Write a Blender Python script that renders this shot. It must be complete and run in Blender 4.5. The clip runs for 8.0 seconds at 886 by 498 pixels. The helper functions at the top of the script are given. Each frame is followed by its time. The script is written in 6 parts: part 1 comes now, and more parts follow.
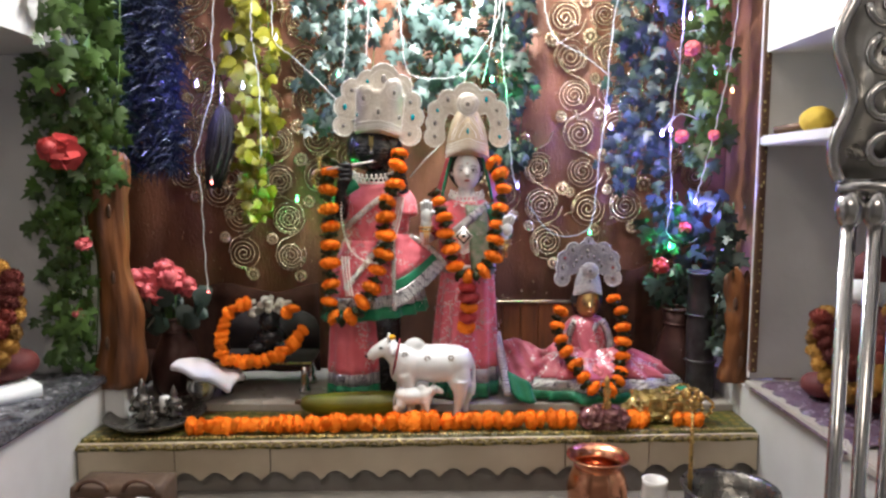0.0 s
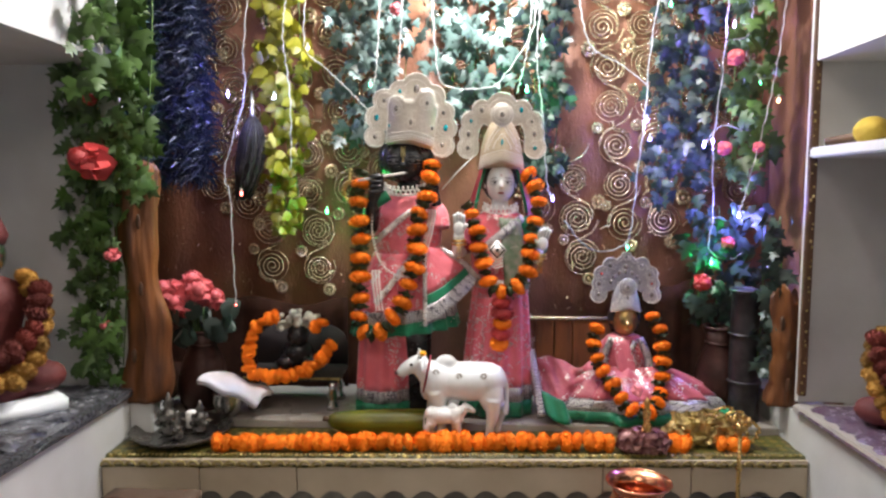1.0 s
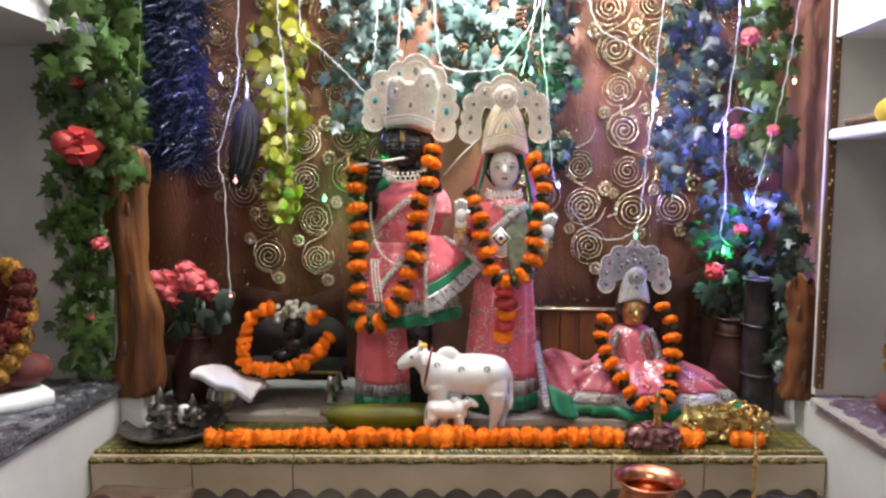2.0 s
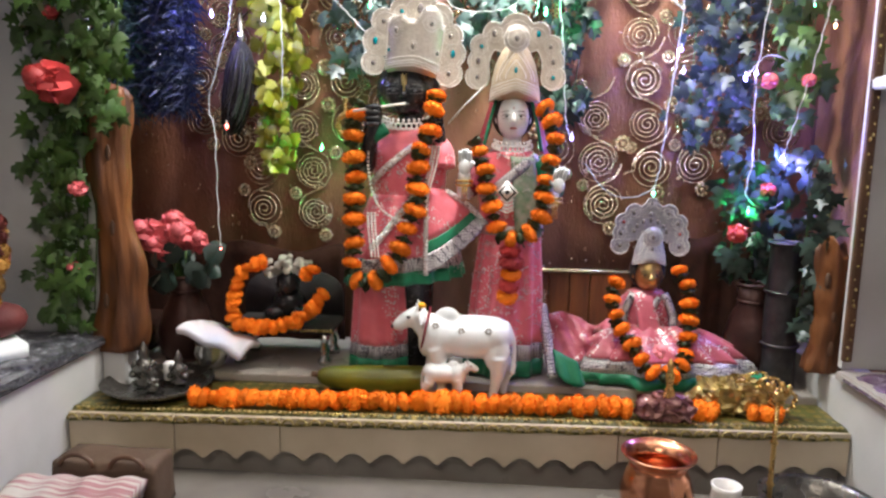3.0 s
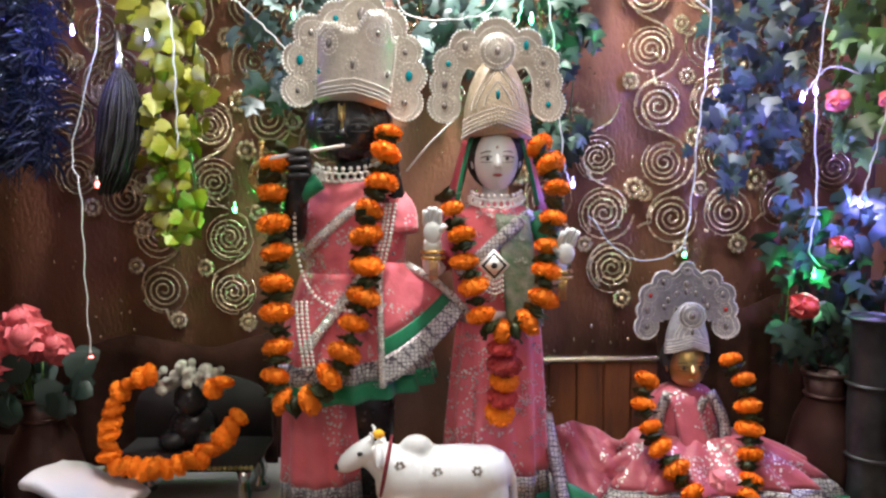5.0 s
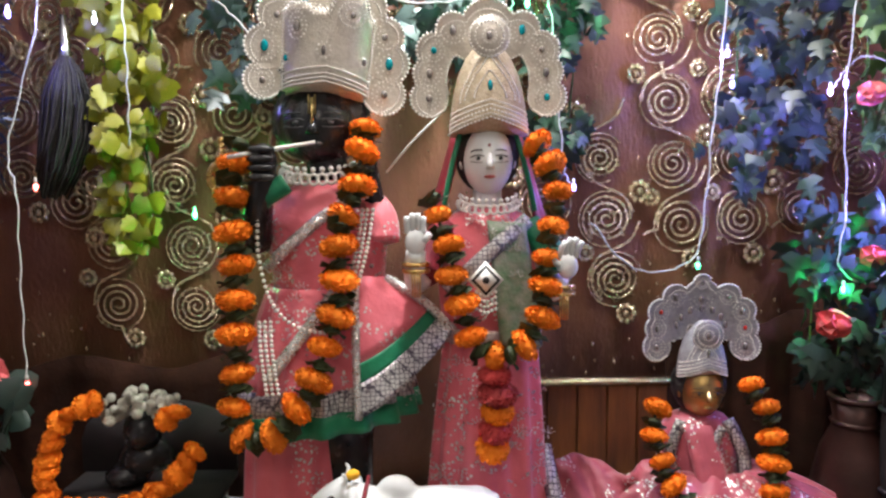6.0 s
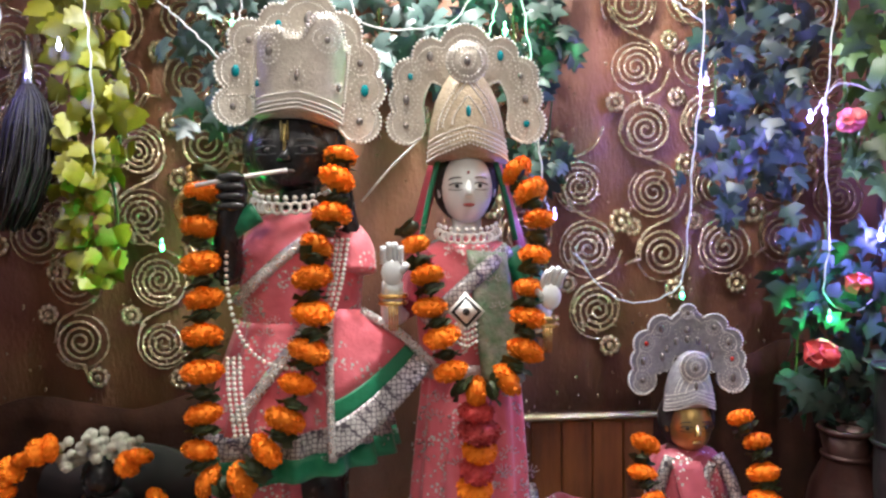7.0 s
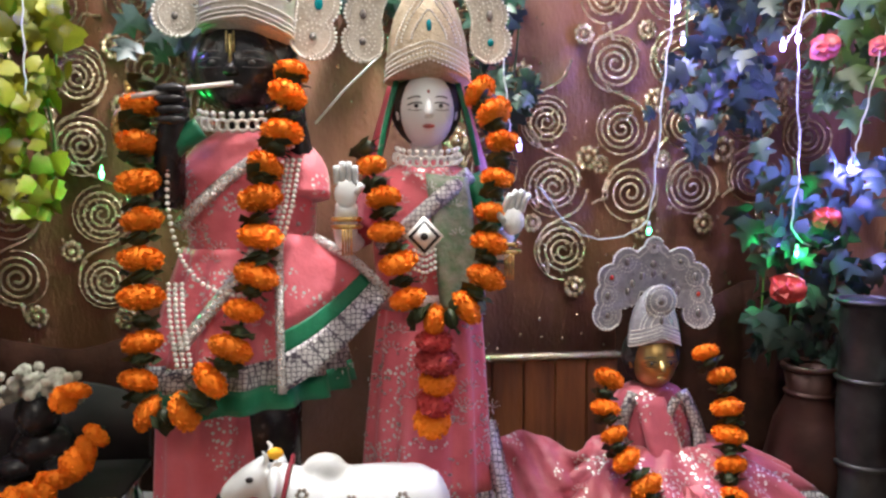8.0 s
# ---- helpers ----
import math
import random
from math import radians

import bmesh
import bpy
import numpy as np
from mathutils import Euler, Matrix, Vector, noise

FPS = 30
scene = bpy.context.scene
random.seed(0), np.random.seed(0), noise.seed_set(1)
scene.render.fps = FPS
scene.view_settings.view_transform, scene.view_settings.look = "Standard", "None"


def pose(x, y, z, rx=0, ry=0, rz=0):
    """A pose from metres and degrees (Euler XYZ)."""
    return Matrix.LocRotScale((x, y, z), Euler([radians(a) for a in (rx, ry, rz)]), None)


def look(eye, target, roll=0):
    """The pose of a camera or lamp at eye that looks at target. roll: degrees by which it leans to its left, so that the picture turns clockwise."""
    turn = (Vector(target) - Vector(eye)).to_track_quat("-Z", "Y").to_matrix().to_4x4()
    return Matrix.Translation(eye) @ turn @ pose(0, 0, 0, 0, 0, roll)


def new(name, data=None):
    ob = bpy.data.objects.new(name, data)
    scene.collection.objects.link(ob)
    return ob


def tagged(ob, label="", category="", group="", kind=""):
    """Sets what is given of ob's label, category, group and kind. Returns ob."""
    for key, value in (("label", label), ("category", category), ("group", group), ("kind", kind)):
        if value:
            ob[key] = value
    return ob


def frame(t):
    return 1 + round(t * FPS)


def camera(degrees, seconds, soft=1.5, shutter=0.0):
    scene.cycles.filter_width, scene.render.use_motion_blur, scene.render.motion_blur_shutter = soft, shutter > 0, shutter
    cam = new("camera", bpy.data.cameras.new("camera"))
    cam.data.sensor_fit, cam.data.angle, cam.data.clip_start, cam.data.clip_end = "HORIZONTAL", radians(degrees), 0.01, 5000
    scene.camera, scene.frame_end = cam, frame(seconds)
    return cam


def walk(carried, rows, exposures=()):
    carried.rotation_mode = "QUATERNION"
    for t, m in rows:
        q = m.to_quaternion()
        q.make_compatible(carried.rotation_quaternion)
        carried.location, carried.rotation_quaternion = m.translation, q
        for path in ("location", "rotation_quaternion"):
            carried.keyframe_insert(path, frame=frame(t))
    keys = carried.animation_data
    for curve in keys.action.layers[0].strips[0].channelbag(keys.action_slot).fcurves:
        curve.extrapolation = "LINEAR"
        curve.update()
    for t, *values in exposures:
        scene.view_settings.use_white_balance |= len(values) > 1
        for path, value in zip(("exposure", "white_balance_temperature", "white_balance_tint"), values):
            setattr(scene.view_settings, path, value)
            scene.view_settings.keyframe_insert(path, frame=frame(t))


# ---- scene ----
cam = camera(65.2, 8.0, 2.5)
METRES, EYE, TILT, LEAN, TURN = 0.9, 1.4, -6.0, 0.0, 0.0
ROWS = [
    (0.0, 0.0, 0.0, 0.0, 0.0, 0.0, -0.0),
    (0.5, -0.0083, 0.0241, -0.0028, 1.12, 0.63, -0.11),
    (1.0, -0.0175, 0.0487, 0.0005, 2.13, 1.13, -0.49),
    (2.5, -0.0097, 0.1589, -0.0254, 2.5, -0.37, -0.38),
    (3.0, 0.0123, 0.2257, -0.033, 3.73, -2.37, -1.57),
    (3.5, 0.0002, 0.356, -0.0332, 1.68, -3.39, -1.53),
    (4.0, -0.0334, 0.4871, -0.0154, 0.58, -1.77, -0.64),
    (5.5, -0.012, 0.7528, 0.0608, 0.49, 1.11, 1.07),
    (6.0, -0.0105, 0.8167, 0.0573, -0.31, 1.09, 0.75),
    (6.5, -0.0069, 0.8594, 0.0649, -1.41, 3.11, 0.73),
    (7.0, -0.0102, 0.8524, 0.0523, -2.09, 3.95, 1.25),
    (7.5, -0.0051, 0.8628, 0.0202, -2.93, 2.93, 0.6),
    (8.0, 0.0056, 0.9024, -0.0087, -4.64, 1.7, 0.94),
]
walk(cam, [(t, pose(0, 0, EYE, TILT, LEAN, TURN) @ pose(METRES * x, METRES * y, METRES * z, 90 + pitch, roll, yaw)) for t, x, y, z, yaw, pitch, roll in ROWS],
     [(0.0, -0.05, 6500, 10), (1.0, -0.05, 6500, 10), (2.5, 0.1, 6500, 10), (3.5, 0.05, 6500, 10), (4.0, -0.05, 6500, 10), (5.5, -0.2, 6500, 10), (6.0, -0.25, 6500, 10), (6.5, -0.1, 6500, 10), (8.0, -0.1, 6500, 10)])

# ---- light ----
world = bpy.data.worlds.new("world")
scene.world = world
world.use_nodes = True
world.node_tree.nodes["Background"].inputs[0].default_value = (0.9, 0.95, 1.0, 1)
world.node_tree.nodes["Background"].inputs[1].default_value = 0.009


def lamp(name, kind, place, power, colour, size=0.05, target=None):
    data = bpy.data.lights.new(name, kind)
    data.energy, data.color = power, colour
    ob = new(name, data)
    if kind == "AREA":
        data.shape, data.size = "DISK", size
        ob.matrix_world = look(place, target)
    else:
        data.shadow_soft_size = size
        ob.location = place
    return ob


lamp("ceiling_bulb_light", "POINT", (0.04, 1.36, 2.46), 34.0, (1.0, 0.95, 0.89), 0.04)
lamp("backdrop_bulb_light", "POINT", (0.0, 1.66, 1.97), 33.0, (0.95, 0.97, 1.0), 0.03)
lamp("room_tube_light", "AREA", (-0.10, -0.35, 2.5), 11.0, (1.0, 0.88, 0.77), 0.9, (0.2, 1.2, 0.9))
# the brightest of the small coloured bulbs
for hue, place, power in (((0.22, 0.20, 1.0), (0.602, 1.665, 1.340), 4.4), ((0.25, 0.22, 1.0), (0.411, 1.765, 1.561), 1.5), ((0.28, 0.22, 1.0), (0.530, 1.695, 1.501), 1.6), ((0.25, 0.25, 1.0), (0.187, 1.735, 1.375), 0.2),
                          ((0.03, 1.0, 0.25), (0.555, 1.685, 1.229), 0.3), ((0.03, 1.0, 0.15), (-0.366, 1.755, 1.341), 0.5), ((0.6, 0.85, 1.0), (-0.490, 1.735, 1.619), 0.25), ((0.05, 1.0, 0.35), (0.122, 1.735, 1.638), 0.8),
                          ((0.25, 0.22, 1.0), (-0.594, 1.705, 1.621), 1.2), ((0.3, 0.22, 1.0), (0.588, 1.685, 1.772), 2.4)):
    lamp("small_bulb_light", "POINT", place, power, hue, 0.006)

# ---- materials ----


def mat(name, c1, c2=None, scale=30.0, rough=0.5, metal=0.0, bump=0.0, bscale=120.0, spread=0.5, sheen=0.0, spec=0.5, vary=0.0, emit=None, power=0.0, stretch=None):
    """A surface of two colours mixed by coarse and fine noise, with fine relief; vary: change of brightness from piece to piece."""
    m = bpy.data.materials.new(name)
    m.use_nodes = True
    nt = m.node_tree
    b = nt.nodes["Principled BSDF"]
    c2 = c2 or tuple(v * 0.75 for v in c1)
    tc = nt.nodes.new("ShaderNodeTexCoord")
    n1 = nt.nodes.new("ShaderNodeTexNoise")
    n1.inputs["Scale"].default_value = scale
    n1.inputs["Detail"].default_value = 6
    where = tc.outputs["Object"]
    if stretch:
        mp = nt.nodes.new("ShaderNodeMapping")
        mp.inputs["Scale"].default_value = stretch
        nt.links.new(where, mp.inputs["Vector"])
        where = mp.outputs["Vector"]
    nt.links.new(where, n1.inputs["Vector"])
    ramp = nt.nodes.new("ShaderNodeMapRange")
    ramp.inputs["From Min"].default_value = 0.5 - 0.5 * spread
    ramp.inputs["From Max"].default_value = 0.5 + 0.5 * spread
    nt.links.new(n1.outputs["Fac"], ramp.inputs["Value"])
    mix = nt.nodes.new("ShaderNodeMix")
    mix.data_type = "RGBA"
    mix.inputs["A"].default_value = (*c1, 1)
    mix.inputs["B"].default_value = (*c2, 1)
    nt.links.new(ramp.outputs["Result"], mix.inputs["Factor"])
    out = mix.outputs["Result"]
    if vary:
        info = nt.nodes.new("ShaderNodeObjectInfo")
        rng = nt.nodes.new("ShaderNodeMapRange")
        rng.inputs["To Min"].default_value = 1 - vary
        rng.inputs["To Max"].default_value = 1 + vary
        nt.links.new(info.outputs["Random"], rng.inputs["Value"])
        hsv = nt.nodes.new("ShaderNodeHueSaturation")
        nt.links.new(rng.outputs["Result"], hsv.inputs["Value"])
        nt.links.new(out, hsv.inputs["Color"])
        out = hsv.outputs["Color"]
    nt.links.new(out, b.inputs["Base Color"])
    b.inputs["Roughness"].default_value = rough
    b.inputs["Metallic"].default_value = metal
    b.inputs["Specular IOR Level"].default_value = spec
    if sheen:
        b.inputs["Sheen Weight"].default_value = sheen
    if bump:
        n2 = nt.nodes.new("ShaderNodeTexNoise")
        n2.inputs["Scale"].default_value = bscale
        n2.inputs["Detail"].default_value = 4
        nt.links.new(where, n2.inputs["Vector"])
        bp = nt.nodes.new("ShaderNodeBump")
        bp.inputs["Strength"].default_value = bump
        bp.inputs["Distance"].default_value = 0.004
        nt.links.new(n2.outputs["Fac"], bp.inputs["Height"])
        nt.links.new(bp.outputs["Normal"], b.inputs["Normal"])
        rr = nt.nodes.new("ShaderNodeMapRange")
        rr.inputs["To Min"].default_value = max(0.05, rough - 0.12)
        rr.inputs["To Max"].default_value = min(1.0, rough + 0.12)
        nt.links.new(n1.outputs["Fac"], rr.inputs["Value"])
        nt.links.new(rr.outputs["Result"], b.inputs["Roughness"])
    if emit:
        b.inputs["Emission Color"].default_value = (*emit, 1)
        b.inputs["Emission Strength"].default_value = power
    return m


M = {
    "plaster": mat("white_paint", (0.66, 0.655, 0.64), (0.52, 0.51, 0.49), 6, 0.6, bump=0.15, bscale=60),
    "marble": mat("marble", (0.66, 0.56, 0.41), (0.44, 0.35, 0.24), 9, 0.35, bump=0.1, bscale=40, spread=0.7),
    "marble_grey": mat("marble_grey", (0.46, 0.43, 0.38), (0.30, 0.265, 0.23), 10, 0.3, bump=0.1, bscale=40),
    "granite": mat("granite", (0.03, 0.03, 0.035), (0.12, 0.12, 0.13), 160, 0.2, spread=0.25),
    "velvet": mat("velvet", (0.29, 0.12, 0.06), (0.14, 0.05, 0.025), 12, 0.55, bump=0.5, bscale=160, sheen=0.15, stretch=(1, 1, 0.5)),
    "zari": mat("zari", (0.80, 0.68, 0.47), (0.38, 0.28, 0.16), 140, 0.22, 1.0, bump=0.9, bscale=420),
    "silver_zari": mat("silver_zari", (0.85, 0.83, 0.80), (0.60, 0.58, 0.56), 260, 0.28, 0.9, bump=1.0, bscale=380),
    "wood": mat("wood", (0.25, 0.088, 0.022), (0.048, 0.015, 0.006), 34, 0.5, bump=0.9, bscale=60, stretch=(1, 1, 0.16), spread=0.45),
    "wood_dark": mat("wood_dark", (0.14, 0.07, 0.035), (0.06, 0.03, 0.018), 18, 0.5, bump=0.3, bscale=60),
    "pink": mat("pink_silk", (0.86, 0.21, 0.255), (0.72, 0.12, 0.16), 26, 0.45, bump=0.6, bscale=60, sheen=0.3),
    "green_silk": mat("green_silk", (0.0, 0.22, 0.09), (0.0, 0.14, 0.06), 30, 0.45, bump=0.3, bscale=120, sheen=0.2),
    "maroon": mat("maroon_silk", (0.30, 0.02, 0.04), (0.18, 0.01, 0.02), 30, 0.6, bump=0.3),
    "black_stone": mat("black_stone", (0.012, 0.012, 0.014), (0.03, 0.03, 0.033), 60, 0.25, bump=0.1),
    "white_stone": mat("white_stone", (0.86, 0.885, 0.89), (0.80, 0.82, 0.81), 20, 0.3, bump=0.08),
    "hair": mat("black_hair", (0.012, 0.010, 0.010), (0.03, 0.025, 0.025), 120, 0.6, bump=0.6, bscale=200),
    "brass": mat("brass", (0.75, 0.52, 0.2), (0.55, 0.35, 0.12), 60, 0.28, 1.0, bump=0.3, bscale=150),
    "steel": mat("steel", (0.62, 0.61, 0.60), (0.45, 0.44, 0.43), 40, 0.2, 1.0, bump=0.1, bscale=60),
    "copper": mat("copper", (0.80, 0.38, 0.22), (0.55, 0.22, 0.12), 25, 0.22, 1.0, bump=0.15, bscale=60),
    "marigold": mat("marigold", (1.0, 0.32, 0.009), (0.96, 0.21, 0.005), 60, 0.8, bump=0.2, bscale=300, vary=0.13),
    "marigold_yellow": mat("marigold_yellow", (0.95, 0.55, 0.02), (0.8, 0.35, 0.01), 90, 0.7, bump=0.5, bscale=300, vary=0.2),
    "garland_leaf": mat("garland_leaf", (0.035, 0.05, 0.012), (0.02, 0.03, 0.008), 50, 0.6, vary=0.3),
    "leaf_green": mat("leaf_green", (0.085, 0.165, 0.03), (0.03, 0.07, 0.014), 40, 0.45, vary=0.45),
    "leaf_dark": mat("leaf_dark", (0.040, 0.068, 0.050), (0.018, 0.034, 0.03), 40, 0.4, vary=0.5),
    "leaf_teal": mat("leaf_teal", (0.10, 0.15, 0.13), (0.05, 0.08, 0.075), 40, 0.4, vary=0.5),
    "leaf_yellow": mat("leaf_yellow", (0.28, 0.255, 0.008), (0.12, 0.125, 0.005), 40, 0.45, vary=0.3),
    "tinsel": mat("tinsel_blue", (0.035, 0.04, 0.13), (0.03, 0.05, 0.075), 40, 0.3, 0.4, vary=0.4),
    "rose_red": mat("rose_red", (0.62, 0.07, 0.065), (0.42, 0.03, 0.03), 30, 0.55, bump=0.2, vary=0.2),
    "rose_pink": mat("rose_pink", (0.78, 0.18, 0.19), (0.55, 0.08, 0.10), 30, 0.55, bump=0.2, vary=0.2),
    "wire": mat("wire_white", (0.62, 0.61, 0.59), (0.5, 0.5, 0.48), 60, 0.45),
    "pearl": mat("pearl", (0.90, 0.88, 0.84), (0.80, 0.77, 0.72), 200, 0.22, bump=0.05),
    "crown": mat("crown_brocade", (0.60, 0.55, 0.48), (0.46, 0.41, 0.34), 160, 0.4, 0.15, bump=0.3, bscale=300),
    "gem_teal": mat("gem_teal", (0.0, 0.30, 0.34), (0.0, 0.2, 0.25), 60, 0.08),
    "gem_red": mat("gem_red", (0.45, 0.04, 0.03), (0.3, 0.02, 0.02), 60, 0.08),
    "gem_clear": mat("gem_clear", (0.40, 0.36, 0.34), (0.22, 0.20, 0.20), 60, 0.08, 0.6),
    "brocade": mat("brocade_cloth", (0.20, 0.20, 0.03), (0.36, 0.28, 0.08), 38, 0.4, 0.3, bump=0.6, bscale=200, spread=0.25),
    "gold_trim": mat("gold_trim", (0.72, 0.58, 0.26), (0.25, 0.2, 0.05), 70, 0.3, 0.8, bump=0.8, bscale=250, spread=0.3),
    "gourd": mat("gourd_skin", (0.20, 0.20, 0.012), (0.055, 0.06, 0.008), 9, 0.35, bump=0.1),
    "towel": mat("towel", (0.80, 0.70, 0.70), (0.60, 0.65, 0.78), 8, 0.9, bump=0.6, bscale=300, spread=0.4),
    "floor": mat("floor_tile", (0.45, 0.42, 0.38), (0.38, 0.35, 0.31), 8, 0.25),
    "card": mat("brown_paper", (0.13, 0.08, 0.048), (0.08, 0.048, 0.03), 12, 0.7, bump=0.3),
    "ink": mat("ink_dark", (0.02, 0.015, 0.015), None, 30, 0.5),
    "lip": mat("lip_red", (0.42, 0.10, 0.09), None, 30, 0.4),
    "white_petal": mat("white_petal", (0.55, 0.53, 0.46), (0.42, 0.40, 0.33), 60, 0.6, vary=0.15),
    "gold_face": mat("gold_face", (0.68, 0.50, 0.22), (0.42, 0.27, 0.1), 40, 0.36, 1.0),
    "purple_foil": mat("purple_foil", (0.14, 0.06, 0.13), (0.3, 0.24, 0.3), 60, 0.25, 0.5, bump=1.0, bscale=60),
    "steel_emboss": mat("steel_emboss", (0.66, 0.65, 0.62), (0.42, 0.41, 0.38), 30, 0.3, 1.0, bump=0.6, bscale=40),
    "copper_dark": mat("copper_dark", (0.07, 0.026, 0.020), (0.028, 0.012, 0.010), 20, 0.4, 0.5, bump=0.2, bscale=80),
    "steel_dark": mat("steel_dark", (0.09, 0.08, 0.085), (0.03, 0.027, 0.03), 30, 0.4, 0.7, bump=0.5, bscale=50),
    "rose_glass": mat("rose_glass", (0.12, 0.03, 0.045), (0.34, 0.17, 0.15), 60, 0.15, 0.3, bump=0.9, bscale=90, spread=0.3),
    "grey_foil": mat("grey_foil", (0.05, 0.05, 0.06), (0.3, 0.3, 0.32), 40, 0.25, 0.5, bump=1.0, bscale=60, spread=0.3),
    "marigold_dull": mat("yellow_cloth", (0.52, 0.38, 0.04), (0.35, 0.22, 0.03), 30, 0.8, bump=0.5),
    "tinsel_green": mat("tinsel_green", (0.02, 0.07, 0.05), (0.05, 0.09, 0.12), 40, 0.3, 0.4),
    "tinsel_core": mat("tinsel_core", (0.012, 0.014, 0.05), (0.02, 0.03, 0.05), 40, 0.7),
    "towel_stripe": mat("towel_stripe", (0.74, 0.69, 0.64), (0.55, 0.27, 0.29), 14, 0.95, bump=0.7, bscale=300, spread=0.12, stretch=(0.35, 9, 1)),
}



def lattice(name):
    """Woven silver border: pale motifs on a grey purple ground."""
    m = mat(name, (0.78, 0.76, 0.74), (0.5, 0.48, 0.48), 200, 0.35, 0.6, bump=0.6, bscale=380)
    nt = m.node_tree
    b = nt.nodes["Principled BSDF"]
    tc = nt.nodes.new("ShaderNodeTexCoord")
    vo = nt.nodes.new("ShaderNodeTexVoronoi")
    vo.feature = "DISTANCE_TO_EDGE"
    vo.inputs["Scale"].default_value = 170
    vo.inputs["Randomness"].default_value = 0.35
    nt.links.new(tc.outputs["Object"], vo.inputs["Vector"])
    st = nt.nodes.new("ShaderNodeMapRange")
    st.inputs["From Min"].default_value, st.inputs["From Max"].default_value = 0.04, 0.12
    nt.links.new(vo.outputs["Distance"], st.inputs["Value"])
    mx = nt.nodes.new("ShaderNodeMix")
    mx.data_type = "RGBA"
    mx.inputs["A"].default_value = (0.10, 0.085, 0.11, 1)
    old = b.inputs["Base Color"].links[0].from_socket
    nt.links.new(old, mx.inputs["B"])
    nt.links.new(st.outputs["Result"], mx.inputs["Factor"])
    nt.links.new(mx.outputs["Result"], b.inputs["Base Color"])
    return m


def brocade(name):
    """Olive silk with small gold woven motifs."""
    m = mat(name, (0.055, 0.055, 0.010), (0.12, 0.11, 0.02), 14, 0.38, 0.1, bump=0.4, bscale=200)
    nt = m.node_tree
    b = nt.nodes["Principled BSDF"]
    tc = nt.nodes.new("ShaderNodeTexCoord")
    vo = nt.nodes.new("ShaderNodeTexVoronoi")
    vo.inputs["Scale"].default_value = 42
    vo.inputs["Randomness"].default_value = 0.25
    nt.links.new(tc.outputs["Object"], vo.inputs["Vector"])
    st = nt.nodes.new("ShaderNodeMapRange")
    st.inputs["From Min"].default_value, st.inputs["From Max"].default_value = 0.30, 0.40
    st.inputs["To Min"].default_value, st.inputs["To Max"].default_value = 1.0, 0.0
    nt.links.new(vo.outputs["Distance"], st.inputs["Value"])
    mx = nt.nodes.new("ShaderNodeMix")
    mx.data_type = "RGBA"
    mx.inputs["B"].default_value = (0.34, 0.26, 0.08, 1)
    nt.links.new(b.inputs["Base Color"].links[0].from_socket, mx.inputs["A"])
    nt.links.new(st.outputs["Result"], mx.inputs["Factor"])
    nt.links.new(mx.outputs["Result"], b.inputs["Base Color"])
    mu = nt.nodes.new("ShaderNodeMath")
    mu.operation = "MULTIPLY"
    mu.inputs[1].default_value = 0.8
    nt.links.new(st.outputs["Result"], mu.inputs[0])
    nt.links.new(mu.outputs[0], b.inputs["Metallic"])
    return m


M["brocade"] = brocade("brocade_motif")
M["lattice"] = lattice("silver_lattice")


def sequins(m, scale, size, patch):
    """Small silver sequins sewn in patches onto a cloth."""
    nt = m.node_tree
    b = nt.nodes["Principled BSDF"]
    tc = nt.nodes.new("ShaderNodeTexCoord")
    cells = nt.nodes.new("ShaderNodeTexVoronoi")
    cells.inputs["Scale"].default_value = scale
    group = nt.nodes.new("ShaderNodeTexNoise")
    group.inputs["Scale"].default_value = 22.0
    nt.links.new(tc.outputs["Object"], cells.inputs["Vector"])
    nt.links.new(tc.outputs["Object"], group.inputs["Vector"])
    dot = nt.nodes.new("ShaderNodeMath")
    dot.operation = "LESS_THAN"
    dot.inputs[1].default_value = size
    nt.links.new(cells.outputs["Distance"], dot.inputs[0])
    sewn = nt.nodes.new("ShaderNodeMath")
    sewn.operation = "GREATER_THAN"
    sewn.inputs[1].default_value = patch
    nt.links.new(group.outputs["Fac"], sewn.inputs[0])
    both = nt.nodes.new("ShaderNodeMath")
    both.operation = "MULTIPLY"
    nt.links.new(dot.outputs[0], both.inputs[0])
    nt.links.new(sewn.outputs[0], both.inputs[1])
    old = b.inputs["Base Color"].links[0].from_socket
    mix = nt.nodes.new("ShaderNodeMix")
    mix.data_type = "RGBA"
    mix.inputs["B"].default_value = (0.82, 0.80, 0.76, 1)
    nt.links.new(both.outputs[0], mix.inputs["Factor"])
    nt.links.new(old, mix.inputs["A"])
    nt.links.new(mix.outputs["Result"], b.inputs["Base Color"])
    half = nt.nodes.new("ShaderNodeMath")
    half.operation = "MULTIPLY"
    half.inputs[1].default_value = 0.7
    nt.links.new(both.outputs[0], half.inputs[0])
    nt.links.new(half.outputs[0], b.inputs["Metallic"])


